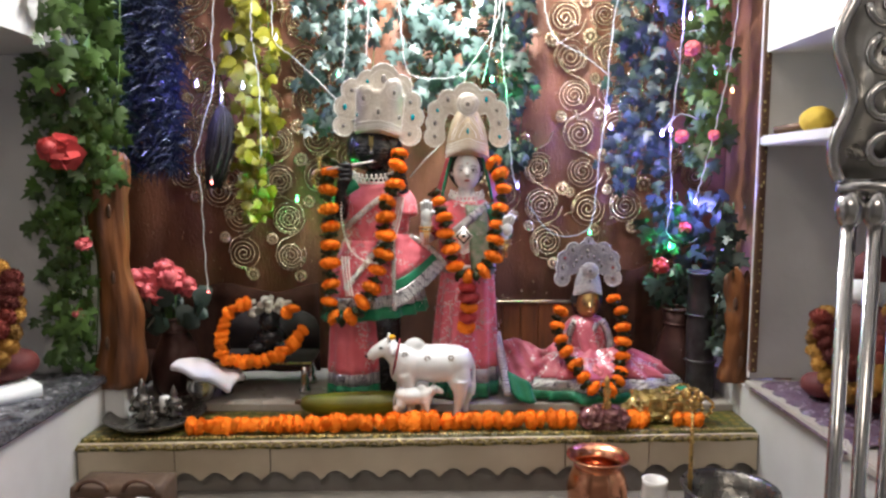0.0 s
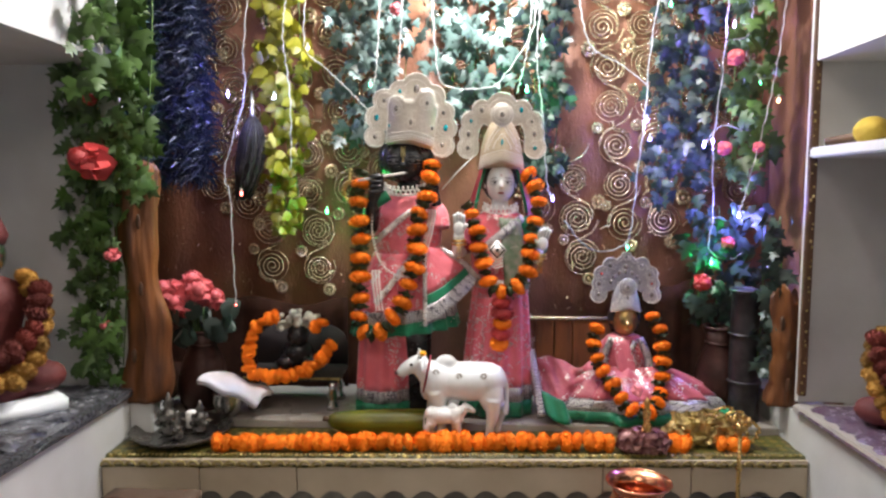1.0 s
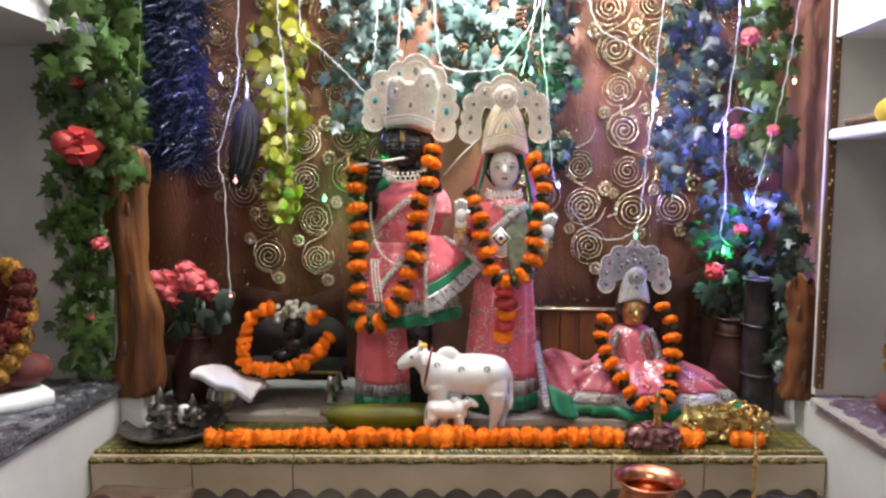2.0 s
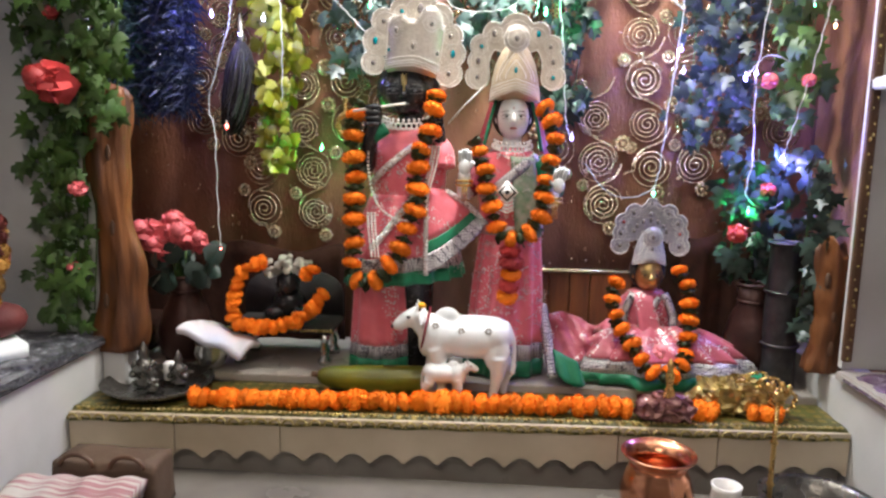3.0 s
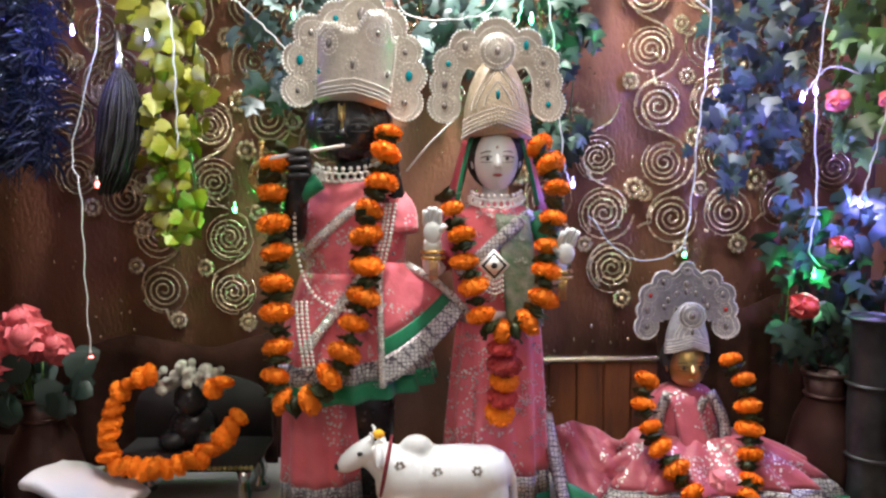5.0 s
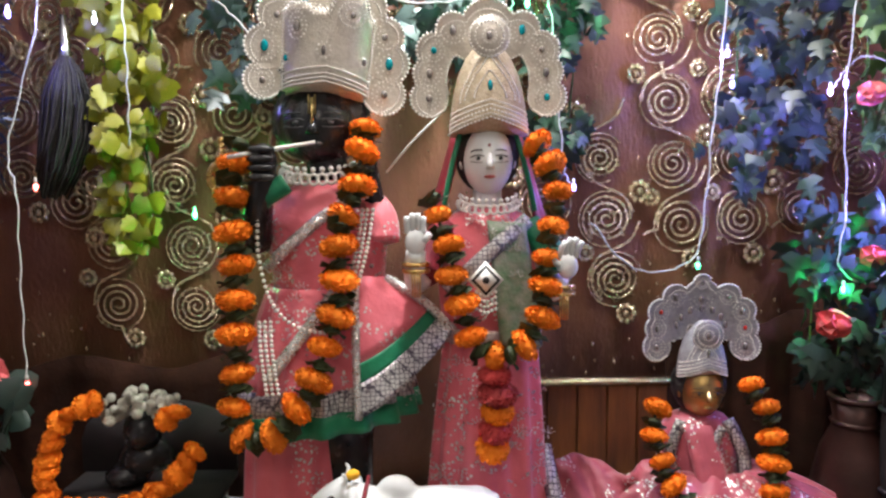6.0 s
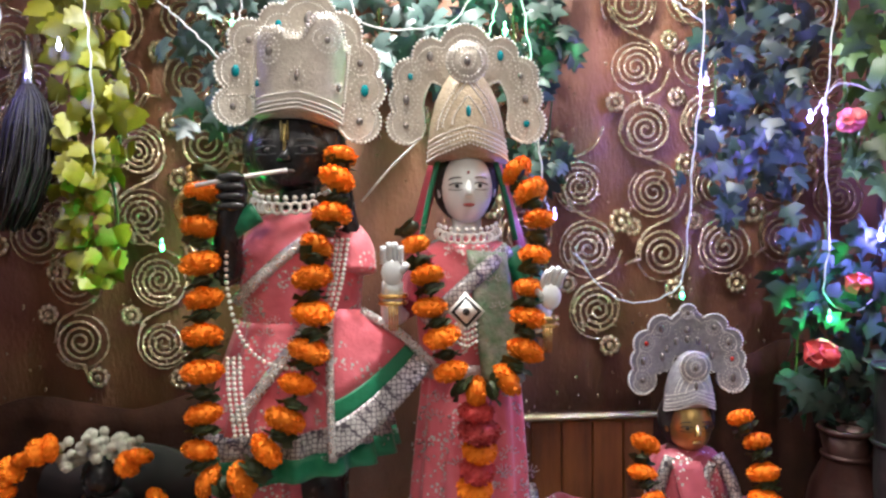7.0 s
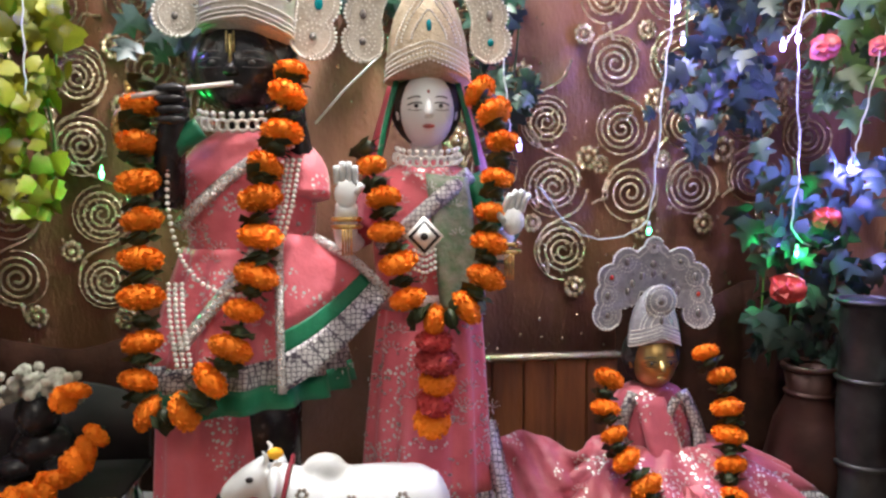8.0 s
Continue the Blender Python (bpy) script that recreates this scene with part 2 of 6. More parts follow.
M["pink_dull"] = mat("dusky_pink_silk", (0.58, 0.13, 0.17), (0.38, 0.06, 0.09), 26, 0.45, bump=0.7, bscale=60, sheen=0.3)
sequins(M["pink"], 170.0, 0.36, 0.56)
sequins(M["pink_dull"], 170.0, 0.36, 0.54)
M["drape"] = mat("sheer_green_drape", (0.10, 0.20, 0.10), (0.30, 0.30, 0.24), 60, 0.45, 0.2, bump=0.6, bscale=200, spread=0.4)
M["rose_pale"] = mat("rose_pale", (0.90, 0.36, 0.40), (0.8, 0.25, 0.3), 30, 0.55, bump=0.2)
M["step_stone"] = mat("polished_step_stone", (0.22, 0.20, 0.175), (0.13, 0.118, 0.105), 9, 0.24, bump=0.1, bscale=40)
M["net"] = mat("silver_net", (0.62, 0.50, 0.46), (0.40, 0.28, 0.27), 160, 0.35, 0.4, bump=0.8, bscale=300)
M["foil"] = mat("gold_foil", (0.62, 0.50, 0.18), (0.22, 0.13, 0.05), 60, 0.16, 0.5, bump=1.0, bscale=70)
M["steel_old"] = mat("tarnished_steel", (0.22, 0.21, 0.19), (0.12, 0.11, 0.10), 40, 0.28, 0.9, bump=0.3, bscale=80)
M["crown_gold"] = mat("crown_gold", (0.50, 0.41, 0.30), (0.36, 0.28, 0.18), 160, 0.36, 0.3, bump=0.4, bscale=320)
M["stone_line"] = mat("stone_line", (0.10, 0.10, 0.105), None, 40, 0.3)
M["matte_black"] = mat("matte_black", (0.015, 0.012, 0.012), (0.03, 0.02, 0.02), 30, 0.8)
# near black brown, chosen for the added sheets that imitate shade
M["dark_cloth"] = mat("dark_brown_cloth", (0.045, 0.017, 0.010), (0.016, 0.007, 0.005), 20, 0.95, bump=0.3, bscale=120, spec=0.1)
M["crown_silver"] = mat("crown_silver", (0.42, 0.41, 0.44), (0.26, 0.25, 0.28), 140, 0.38, 0.35, bump=0.4, bscale=300)
M["idol_red"] = mat("faded_red_cloth", (0.16, 0.03, 0.025), (0.09, 0.015, 0.015), 20, 0.7, bump=0.4)
M["flower_dull"] = mat("faded_yellow_flower", (0.50, 0.32, 0.05), (0.38, 0.14, 0.03), 60, 0.75, bump=0.5, vary=0.4)
M["flower_red"] = mat("faded_red_flower", (0.22, 0.035, 0.02), (0.14, 0.02, 0.015), 60, 0.75, bump=0.5, vary=0.4)

# ---- geometry helpers ----


def part(name, bm, material, parent=None, label="", smooth=True):
    """Links a bmesh as one mesh object, under a thing or a part if one is given."""
    me = bpy.data.meshes.new(name)
    bm.normal_update()
    bm.to_mesh(me)
    bm.free()
    mats = material if isinstance(material, (list, tuple)) else [material]
    for m in mats:
        me.materials.append(M[m])
    if smooth:
        me.shade_smooth()
    ob = new(name, me)
    if parent:
        ob.parent = parent
    if label:
        ob["label"] = label
    return ob


def empty(name, place, label, category, group="", rz=0.0):
    ob = new(name)
    ob.empty_display_size = 0.02
    ob.matrix_world = pose(*place, 0, 0, rz)
    return tagged(ob, label, category, group)


def again(ob, parent, m, name=None):
    """Another object on the same mesh, as a part of parent, at the local pose m."""
    o = new(name or ob.name.split(".")[0], ob.data)
    o.parent = parent
    o.matrix_basis = m
    return o


def box(bm, x0, x1, y0, y1, z0, z1, bevel=0.0):
    r = bmesh.ops.create_cube(bm, size=1.0)
    for v in r["verts"]:
        v.co = Vector((x0 + (v.co.x + 0.5) * (x1 - x0), y0 + (v.co.y + 0.5) * (y1 - y0), z0 + (v.co.z + 0.5) * (z1 - z0)))
    if bevel:
        es = list({e for v in r["verts"] for e in v.link_edges})
        bmesh.ops.bevel(bm, geom=es, offset=bevel, segments=2, affect="EDGES")
    return bm


def lathe(bm, profile, seg=24, at=(0, 0, 0), m=None, sx=1.0, sy=1.0, mi=0):
    """Turns a profile of (radius, height) round z."""
    rings = []
    for r, z in profile:
        ring = []
        for i in range(seg):
            a = 2 * math.pi * i / seg
            p = Vector((r * sx * math.cos(a), r * sy * math.sin(a), z))
            p = (m @ p) if m else p
            ring.append(bm.verts.new(p + Vector(at)))
        rings.append(ring)
    for a, b in zip(rings, rings[1:]):
        for i in range(seg):
            f = bm.faces.new((a[i], a[(i + 1) % seg], b[(i + 1) % seg], b[i]))
            f.material_index = mi
    for ring, flip in ((rings[0], True), (rings[-1], False)):
        f = bm.faces.new(list(reversed(ring)) if flip else ring)
        f.material_index = mi
    return bm


def ball(bm, at, rx, ry=None, rz=None, u=12, v=8, mi=0, m=None):
    ry, rz = ry or rx, rz or rx
    mm = Matrix.Translation(at) @ (m or Matrix()) @ Matrix.Diagonal((rx, ry, rz, 1))
    r = bmesh.ops.create_uvsphere(bm, u_segments=u, v_segments=v, radius=1.0, matrix=mm)
    for f in {f for vv in r["verts"] for f in vv.link_faces}:
        f.material_index = mi
    return bm


def curve_points(ctrl, n, closed=False):
    """A smooth line through control points."""
    P = [Vector(p) for p in ctrl]
    out = []
    for k in range(n):
        t = k / (n - 1) * (len(P) - 1)
        i = min(int(t), len(P) - 2)
        f = t - i
        p0, p1, p2, p3 = P[max(i - 1, 0)], P[i], P[i + 1], P[min(i + 2, len(P) - 1)]
        out.append(0.5 * ((2 * p1) + (p2 - p0) * f + (2 * p0 - 5 * p1 + 4 * p2 - p3) * f * f + (3 * p1 - p0 - 3 * p2 + p3) * f ** 3))
    return out


def tube(bm, pts, r, seg=6, mi=0, flat=1.0, up=Vector((0, 1, 0))):
    """A tube along a line; r is a number or a function of 0..1."""
    rings = []
    n = len(pts)
    for k, p in enumerate(pts):
        d = (pts[min(k + 1, n - 1)] - pts[max(k - 1, 0)])
        if d.length < 1e-9:
            d = Vector((0, 0, 1))
        d.normalize()
        a = d.cross(up)
        if a.length < 1e-4:
            a = d.cross(Vector((1, 0, 0)))
        a.normalize()
        b = d.cross(a)
        rr = r(k / (n - 1)) if callable(r) else r
        rings.append([bm.verts.new(p + a * (rr * math.cos(2 * math.pi * i / seg)) + b * (rr * flat * math.sin(2 * math.pi * i / seg))) for i in range(seg)])
    for a, b in zip(rings, rings[1:]):
        for i in range(seg):
            f = bm.faces.new((a[i], a[(i + 1) % seg], b[(i + 1) % seg], b[i]))
            f.material_index = mi
    for f in (bm.faces.new(list(reversed(rings[0]))), bm.faces.new(rings[-1])):
        f.material_index = mi
    bmesh.ops.recalc_face_normals(bm, faces=bm.faces)
    return bm


def plate(bm, outline, y0, y1, mi=0):
    """A flat shape in x and z, given thickness along y."""
    a = [bm.verts.new((x, y0, z)) for x, z in outline]
    b = [bm.verts.new((x, y1, z)) for x, z in outline]
    n = len(outline)
    fs = [bm.faces.new(a), bm.faces.new(list(reversed(b)))]
    for i in range(n):
        fs.append(bm.faces.new((a[i], b[i], b[(i + 1) % n], a[(i + 1) % n])))
    for f in fs:
        f.material_index = mi
    bmesh.ops.recalc_face_normals(bm, faces=fs)
    return bm


def structure(name, bm, material, label, smooth=False):
    return tagged(part(name, bm, material, None, "", smooth), label, name.split("_")[0], "", "structure")


TOP = 0.87      # height of the altar's raised back part
FRONT = 0.853   # height of the altar's front part
FL, FR = 1.372, 1.436  # where its front edge lies at the left and right wall
LEFT, RIGHT = -0.755, 0.679  # inner faces of the side walls
BACK = 1.90

# ---- structure ----
bm = bmesh.new()
box(bm, -2.2, 2.2, -2.2, 2.2, -0.1, 0.0)
structure("floor", bm, "floor", "polished grey stone tile floor of the shrine room")
bm = bmesh.new()
box(bm, -2.2, 2.2, -2.2, 2.2, 2.62, 2.75)
structure("ceiling", bm, "plaster", "white painted ceiling over the shrine room")
for nm, b in (("wall_south", (-2.2, 2.2, -2.3, -2.2)), ("wall_west", (-2.3, -2.2, -2.2, 2.2)), ("wall_east", (2.2, 2.3, -2.2, 2.2)), ("wall_north", (-2.2, 2.2, BACK + 0.03, BACK + 0.2))):
    bm = bmesh.new()
    box(bm, *b, 0, 2.62)
    structure(nm, bm, "plaster", "white painted plaster wall of the shrine room")


def side_wall(name, x0, s, depth, ledge, lintel):
    """A side wall of the altar: solid below the ledge, an open recess above it, a lintel; s is the side it lies on."""
    bm = bmesh.new()
    def bx(xa, xb, *r):
        box(bm, min(xa, xb), max(xa, xb), *r)
    out = x0 + s * 0.75
    deep = x0 + s * depth
    bx(x0, out, 0.55, 1.50, 0.0, ledge)
    bx(x0, out, 0.55, 1.50, lintel, 2.62)
    bx(deep, out, 0.55, 1.50, ledge, lintel)
    bx(x0, deep, 0.55, 0.70, ledge, lintel)
    bx(x0 + s * 0.001, x0 + s * 0.20, 1.4995, 1.514, ledge + 0.02, 2.62)
    bx(x0 + s * (0.17 if s < 0 else 0.10), out, 1.50, BACK + 0.03, 0.0, 2.62)
    bx(x0, out, 1.50, BACK + 0.03, 0.0, TOP + 0.06)
    return structure(name, bm, "plaster", "white painted side wall with an open recess above a ledge")


side_wall("wall_left", LEFT, -1, 0.42, 0.945, 1.655)
side_wall("wall_right", RIGHT, 1, 0.40, 0.934, 1.658)
for nm, x0, x1 in (("ledge_left", LEFT - 0.42, LEFT + 0.012), ("ledge_right", RIGHT - 0.012, RIGHT + 0.40)):
    bm = bmesh.new()
    zl = 0.945 if "left" in nm else 0.934
    box(bm, x0, x1, 0.71, 1.495, zl, zl + 0.018, 0.003)
    structure(nm, bm, "granite" if "left" in nm else "marble_grey", "polished stone ledge in the recess of a side wall")
bm = bmesh.new()
box(bm, RIGHT - 0.004, RIGHT + 0.398, 0.71, 1.497, 1.464, 1.485, 0.003)
structure("shelf_right", bm, "plaster", "thin white painted shelf across the recess")
# backdrop of embroidered velvet
bm = bmesh.new()
nx, nz = 60, 2
grid = [[bm.verts.new((LEFT - 0.17 + (RIGHT - LEFT + 0.27) * i / nx, BACK + 0.008 * math.sin(i * 1.3) + 0.004 * math.sin(i * 3.1), z)) for i in range(nx + 1)] for z in (0.6, 1.4, 2.62)]
for a, b in zip(grid, grid[1:]):
    for i in range(nx):
        bm.faces.new((a[i], a[i + 1], b[i + 1], b[i]))
r = bmesh.ops.extrude_face_region(bm, geom=bm.faces[:])
for e in r["geom"]:
    if isinstance(e, bmesh.types.BMVert):
        e.co.y += 0.016
bmesh.ops.recalc_face_normals(bm, faces=bm.faces)
backdrop = structure("backdrop", bm, "velvet", "brown maroon velvet curtain with raised gold embroidery", True)


for nm, x0, x1 in (("curtain_left", LEFT - 0.168, LEFT - 0.158), ("curtain_right", RIGHT + 0.088, RIGHT + 0.098)):
    bm = bmesh.new()
    box(bm, x0, x1, 1.502, BACK - 0.004, TOP + 0.061, 2.6, 0.002)
    structure(nm, bm, "velvet", "brown maroon velvet curtain on the alcove side")


def spiral_mesh(turns, r, tube_r, flip, filled):
    bm = bmesh.new()
    n = int(turns * 14)
    pts = []
    for k in range(n + 1):
        a = flip * 2 * math.pi * turns * k / n
        q = r * (0.1 + 0.9 * k / n)
        pts.append(Vector((q * math.cos(a), -0.004, q * math.sin(a))))
    end = pts[-1]
    pts += [end + Vector((0.004 * flip, 0, 0.012 * s)) for s in (1, 2)]
    m = 3 * (len(pts) - 1)
    fine = curve_points(pts, m + 1)
    # a braid: its width swells and shrinks from stitch to stitch
    tube(bm, fine, lambda f: tube_r * (1.0 + 0.35 * math.cos(math.pi * round(f * m))), 5)
    rim = [Vector((r * 1.13 * math.cos(t), -0.003, r * 1.13 * math.sin(t))) for t in [2 * math.pi * k / 40 for k in range(30)]]
    tube(bm, rim, lambda f: tube_r * 0.7 * (1.0 + 0.4 * math.cos(math.pi * round(f * 29))), 5)
    if filled:
        for k in range(34):
            a, q = k * 2.4, r * math.sqrt((k + 0.5) / 34) * 0.97
            ball(bm, (q * math.cos(a), -0.004, q * math.sin(a)), 0.0030, 0.003, 0.0030, 5, 3)
    return bm


def rosette_mesh():
    bm = bmesh.new()
    for k in range(9):
        a = 2 * math.pi * k / 9
        ball(bm, (0.011 * math.cos(a), -0.003, 0.011 * math.sin(a)), 0.0052, 0.003, 0.0052, 6, 4)
    ball(bm, (0, -0.004, 0), 0.006, 0.004, 0.006, 6, 4)
    return bm


spirals = [part("spiral", spiral_mesh(3.2, 0.037, 0.0027, 1, False), "zari", backdrop), part("spiral", spiral_mesh(3.2, 0.037, 0.0027, -1, False), "zari", backdrop),
           part("spiral", spiral_mesh(3.6, 0.038, 0.0026, 1, True), "zari", backdrop)]
rosette = part("rosette", rosette_mesh(), "zari", backdrop)
for o in (*spirals, rosette):
    o.location = (0.02, BACK - 0.008, 2.3)
rng = random.Random(4)
# columns of spirals: the lowest one's x and z, height of the last, kind
for x, z0, z1, kind in ((-0.69, 1.403, 2.05, 0), (-0.60, 1.36, 2.05, 1), (-0.541, 1.19, 1.6, 0), (-0.411, 1.185, 2.05, 2), (-0.33, 1.40, 2.05, 1), (-0.25, 1.45, 2.05, 0), (-0.02, 1.60, 2.05, 1), (0.17, 1.35, 2.05, 0),
                        (0.284, 1.221, 1.52, 2), (0.393, 1.312, 2.05, 0), (0.496, 1.320, 2.05, 1), (0.598, 1.335, 2.05, 0), (0.69, 1.40, 2.05, 1)):
    z, k = z0, 0
    while z < z1:
        xx = x - 0.135 * (z - z0) + 0.006 * math.sin(z * 31)
        s = rng.uniform(0.94, 1.08)
        base = spirals[2] if kind == 2 and z < 1.55 else spirals[(k + kind) % 2]
        again(base, backdrop, pose(xx, BACK - 0.010, z, 0, rng.uniform(0, 360), 0) @ Matrix.Scale(s, 4))
        again(rosette, backdrop, pose(xx + (0.055 if k % 2 else -0.050), BACK - 0.010, z + 0.045) @ Matrix.Scale(rng.uniform(1.0, 1.5), 4))
        bm = bmesh.new()
        sg = 1 if k % 2 else -1
        tube(bm, curve_points([(sg * 0.041, 0, 0.0), (sg * 0.030, 0, 0.036), (-sg * 0.022, 0, 0.064), (-sg * 0.040, 0, 0.098)], 22), lambda f: 0.0028 * (1 + 0.35 * math.cos(math.pi * round(f * 21))), 5)
        o = part("stem", bm, "zari", backdrop)
        o.location = (xx, BACK - 0.013, z)
        z += 0.101
        k += 1
    again(rosette, backdrop, pose(x + 0.02, BACK - 0.010, z0 - 0.058) @ Matrix.Scale(1.2, 4))

bm = bmesh.new()
for k in range(900):
    x, z, q = rng.uniform(LEFT - 0.1, RIGHT + 0.05), rng.uniform(1.0, 1.95), rng.uniform(0.0016, 0.0028)
    mid = bm.verts.new((x, BACK - 0.0125, z))
    rim = [bm.verts.new((x + q * math.cos(t), BACK - 0.010, z + 1.5 * q * math.sin(t))) for t in (0, 1.05, 2.09, 3.14, 4.19, 5.24)]
    for i in range(6):
        bm.faces.new((mid, rim[i], rim[(i + 1) % 6]))
part("sequin_scatter", bm, "zari", backdrop, "", False)["kind"] = "stuff"
# altar
def altar_box(bm, inset, z0, z1):
    v = [(LEFT + 0.001, FL + inset), (RIGHT - 0.001, FR + inset), (RIGHT - 0.001, BACK - 0.02), (LEFT + 0.001, BACK - 0.02)]
    lo = [bm.verts.new((x, y, z0)) for x, y in v]
    hi = [bm.verts.new((x, y, z1)) for x, y in v]
    fs = [bm.faces.new(lo[::-1]), bm.faces.new(hi)]
    for i in range(4):
        fs.append(bm.faces.new((lo[i], lo[(i + 1) % 4], hi[(i + 1) % 4], hi[i])))


bm = bmesh.new()
altar_box(bm, 0.022, FRONT - 0.06, FRONT - 0.001)
altar = structure("altar_slab", bm, "marble_grey", "grey white marble slab top of the altar")
bm = bmesh.new()
box(bm, LEFT + 0.001, RIGHT - 0.001, 1.572, BACK - 0.021, FRONT - 0.0005, TOP, 0.002)
structure("altar_rear_slab", bm, "marble_grey", "raised grey white marble slab at the altar back")
bm = bmesh.new()
altar_box(bm, 0.030, 0.0, FRONT - 0.062)
structure("altar_base", bm, "marble_grey", "grey stone base wall under the altar slab")
bm = bmesh.new()
box(bm, LEFT, RIGHT, 0.98, 1.40, 0.0, 0.742, 0.004)
structure("altar_step", bm, "step_stone", "lower dark grey polished stone step before the altar")
# front facing of separate marble pieces, each with a scalloped carved lower edge
cuts = [LEFT + 0.002, -0.556, -0.36, 0.26, 0.44, RIGHT - 0.002]
slope = (FR - FL) / (RIGHT - LEFT)
for a, b in zip(cuts, cuts[1:]):
    bm = bmesh.new()
    a, b = a + 0.0012, b - 0.0012
    n = max(4, int((b - a) / 0.006))
    low = []
    for i in range(n + 1):
        x = a + (b - a) * i / n
        ph = (x + 1.0) / 0.062
        low.append((x, FRONT - 0.066 - 0.020 * (1 - abs(math.sin(math.pi * ph)))))
    plate(bm, [(a, FRONT - 0.002), *low, (b, FRONT - 0.002)], 0, 0.021)
    for v in bm.verts:
        v.co.y += FL + slope * (v.co.x - LEFT)
    part("facing_slab", bm, "marble", altar, smooth=False)

# wooden trunks at the two back corners
def trunk(place, h, w, label, seed):
    r = random.Random(seed)
    bm = bmesh.new()
    prof = []
    for k in range(41):
        f = k / 40
        prof.append((w * (0.95 + 0.07 * math.sin(f * 9 + seed) + 0.05 * math.sin(f * 23)), h * f))
    lathe(bm, prof, 36, (0, 0, 0), sx=1.0, sy=0.7)
    for v in bm.verts:
        a = math.atan2(v.co.y, v.co.x)
        rough = 0.10 * math.sin(a * 5 + seed + v.co.z * 7) + 0.28 * noise.noise(Vector((math.cos(a) * 3.2, math.sin(a) * 3.2, v.co.z * 9 + seed)))
        v.co.x *= 1 + rough
        v.co.y *= 1 + rough
        v.co.x += 0.012 * math.sin(v.co.z * 12)
        if v.co.z > h * 0.97:
            v.co.z += 0.05 * noise.noise(Vector((v.co.x * 30, v.co.y * 30, seed)))
    t = tagged(part("wooden_post", bm, "wood"), label, "post")
    t.location = place
    for k in range(3):
        bm = bmesh.new()
        z = h * (0.2 + 0.28 * k)
        ball(bm, (r.uniform(-0.3, 0.3) * w, -0.575 * w, z), 0.006, 0.004, 0.016, 8, 6)
        part("knot", bm, "wood_dark", t)
    return t


bm = bmesh.new()
box(bm, LEFT - 0.001, LEFT + 0.050, 1.498, 1.566, FRONT - 0.0005, TOP + 0.06, 0.003)
structure("plinth_block", bm, "plaster", "white painted block in the alcove corner")
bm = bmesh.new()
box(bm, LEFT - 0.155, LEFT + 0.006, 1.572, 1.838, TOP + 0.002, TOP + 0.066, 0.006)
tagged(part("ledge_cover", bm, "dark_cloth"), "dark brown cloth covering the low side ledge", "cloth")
trunk((-0.728, 1.520, TOP + 0.0605), 0.52, 0.046, "carved orange brown wooden post in the alcove corner", 1)
trunk((0.668, 1.56, TOP + 0.0605), 0.24, 0.034, "short orange brown wooden post by the alcove wall", 2)
bm = bmesh.new()
box(bm, RIGHT - 0.004, RIGHT + 0.012, 1.486, 1.499, 0.97, 2.3, 0.002)
trim = structure("trim_right", bm, "wood_dark", "dark wooden edge strip with small gold glints")
bm = bmesh.new()
glints = random.Random(77)
for k in range(70):
    q = glints.uniform(0.0010, 0.0026)
    ball(bm, (RIGHT + glints.uniform(0.0, 0.008), 1.485, 0.98 + 0.0187 * k + glints.uniform(-0.006, 0.006)), q, q, q * 1.5, 6, 4)
part("beading", bm, "gold_trim", trim)

# altar cloth of green gold brocade, with a gold border
bm = bmesh.new()
nx, ny = 110, 10
rows_ = []
for j in range(ny + 1):
    f = j / ny
    row = []
    for i in range(nx + 1):
        x = LEFT + 0.004 + (RIGHT - LEFT - 0.008) * i / nx
        y0 = FL + slope * (x - LEFT) - 0.003
        y1 = 1.562 + 0.005 * math.sin(x * 11)
        y = y0 + (y1 - y0) * f
        z = FRONT + 0.0035 + 0.0016 * math.sin(x * 31 + f * 5) * math.sin(f * 9 + x * 6)
        if j == 0:
            z = FRONT - 0.015 + 0.0015 * math.sin(x * 60)
        row.append(bm.verts.new((x, y, z)))
    rows_.append(row)
for a, b in zip(rows_, rows_[1:]):
    for i in range(nx):
        bm.faces.new((a[i], a[i + 1], b[i + 1], b[i]))
cloth = tagged(part("altar_cloth", bm, "brocade"), "olive green and gold brocade cloth spread on the altar", "cloth")
md = cloth.modifiers.new("thick", "SOLIDIFY")
md.thickness, md.offset = 0.002, -1
bm = bmesh.new()
for i in range(150):
    x = LEFT + 0.01 + (RIGHT - LEFT - 0.02) * (i + 0.5) / 150
    y = FL + slope * (x - LEFT)
    s = 0.0042 if i % 3 else 0.0026
    ball(bm, (x, y + 0.012, FRONT + 0.005), s, s * 1.6, 0.002, 6, 4)
for i in range(56):
    x = LEFT + 0.014 + 0.0249 * i
    y = FL + slope * (x - LEFT) - 0.0065
    tube(bm, [Vector((x + 0.010 * math.cos(t), y, FRONT - 0.013 + 0.011 * math.sin(t))) for t in [math.pi * k / 7 for k in range(8)]], 0.0022, 5)
part("gold_border", bm, "gold_trim", cloth, "glittering gold border")["kind"] = "stuff"

# ---- flowers and garlands ----


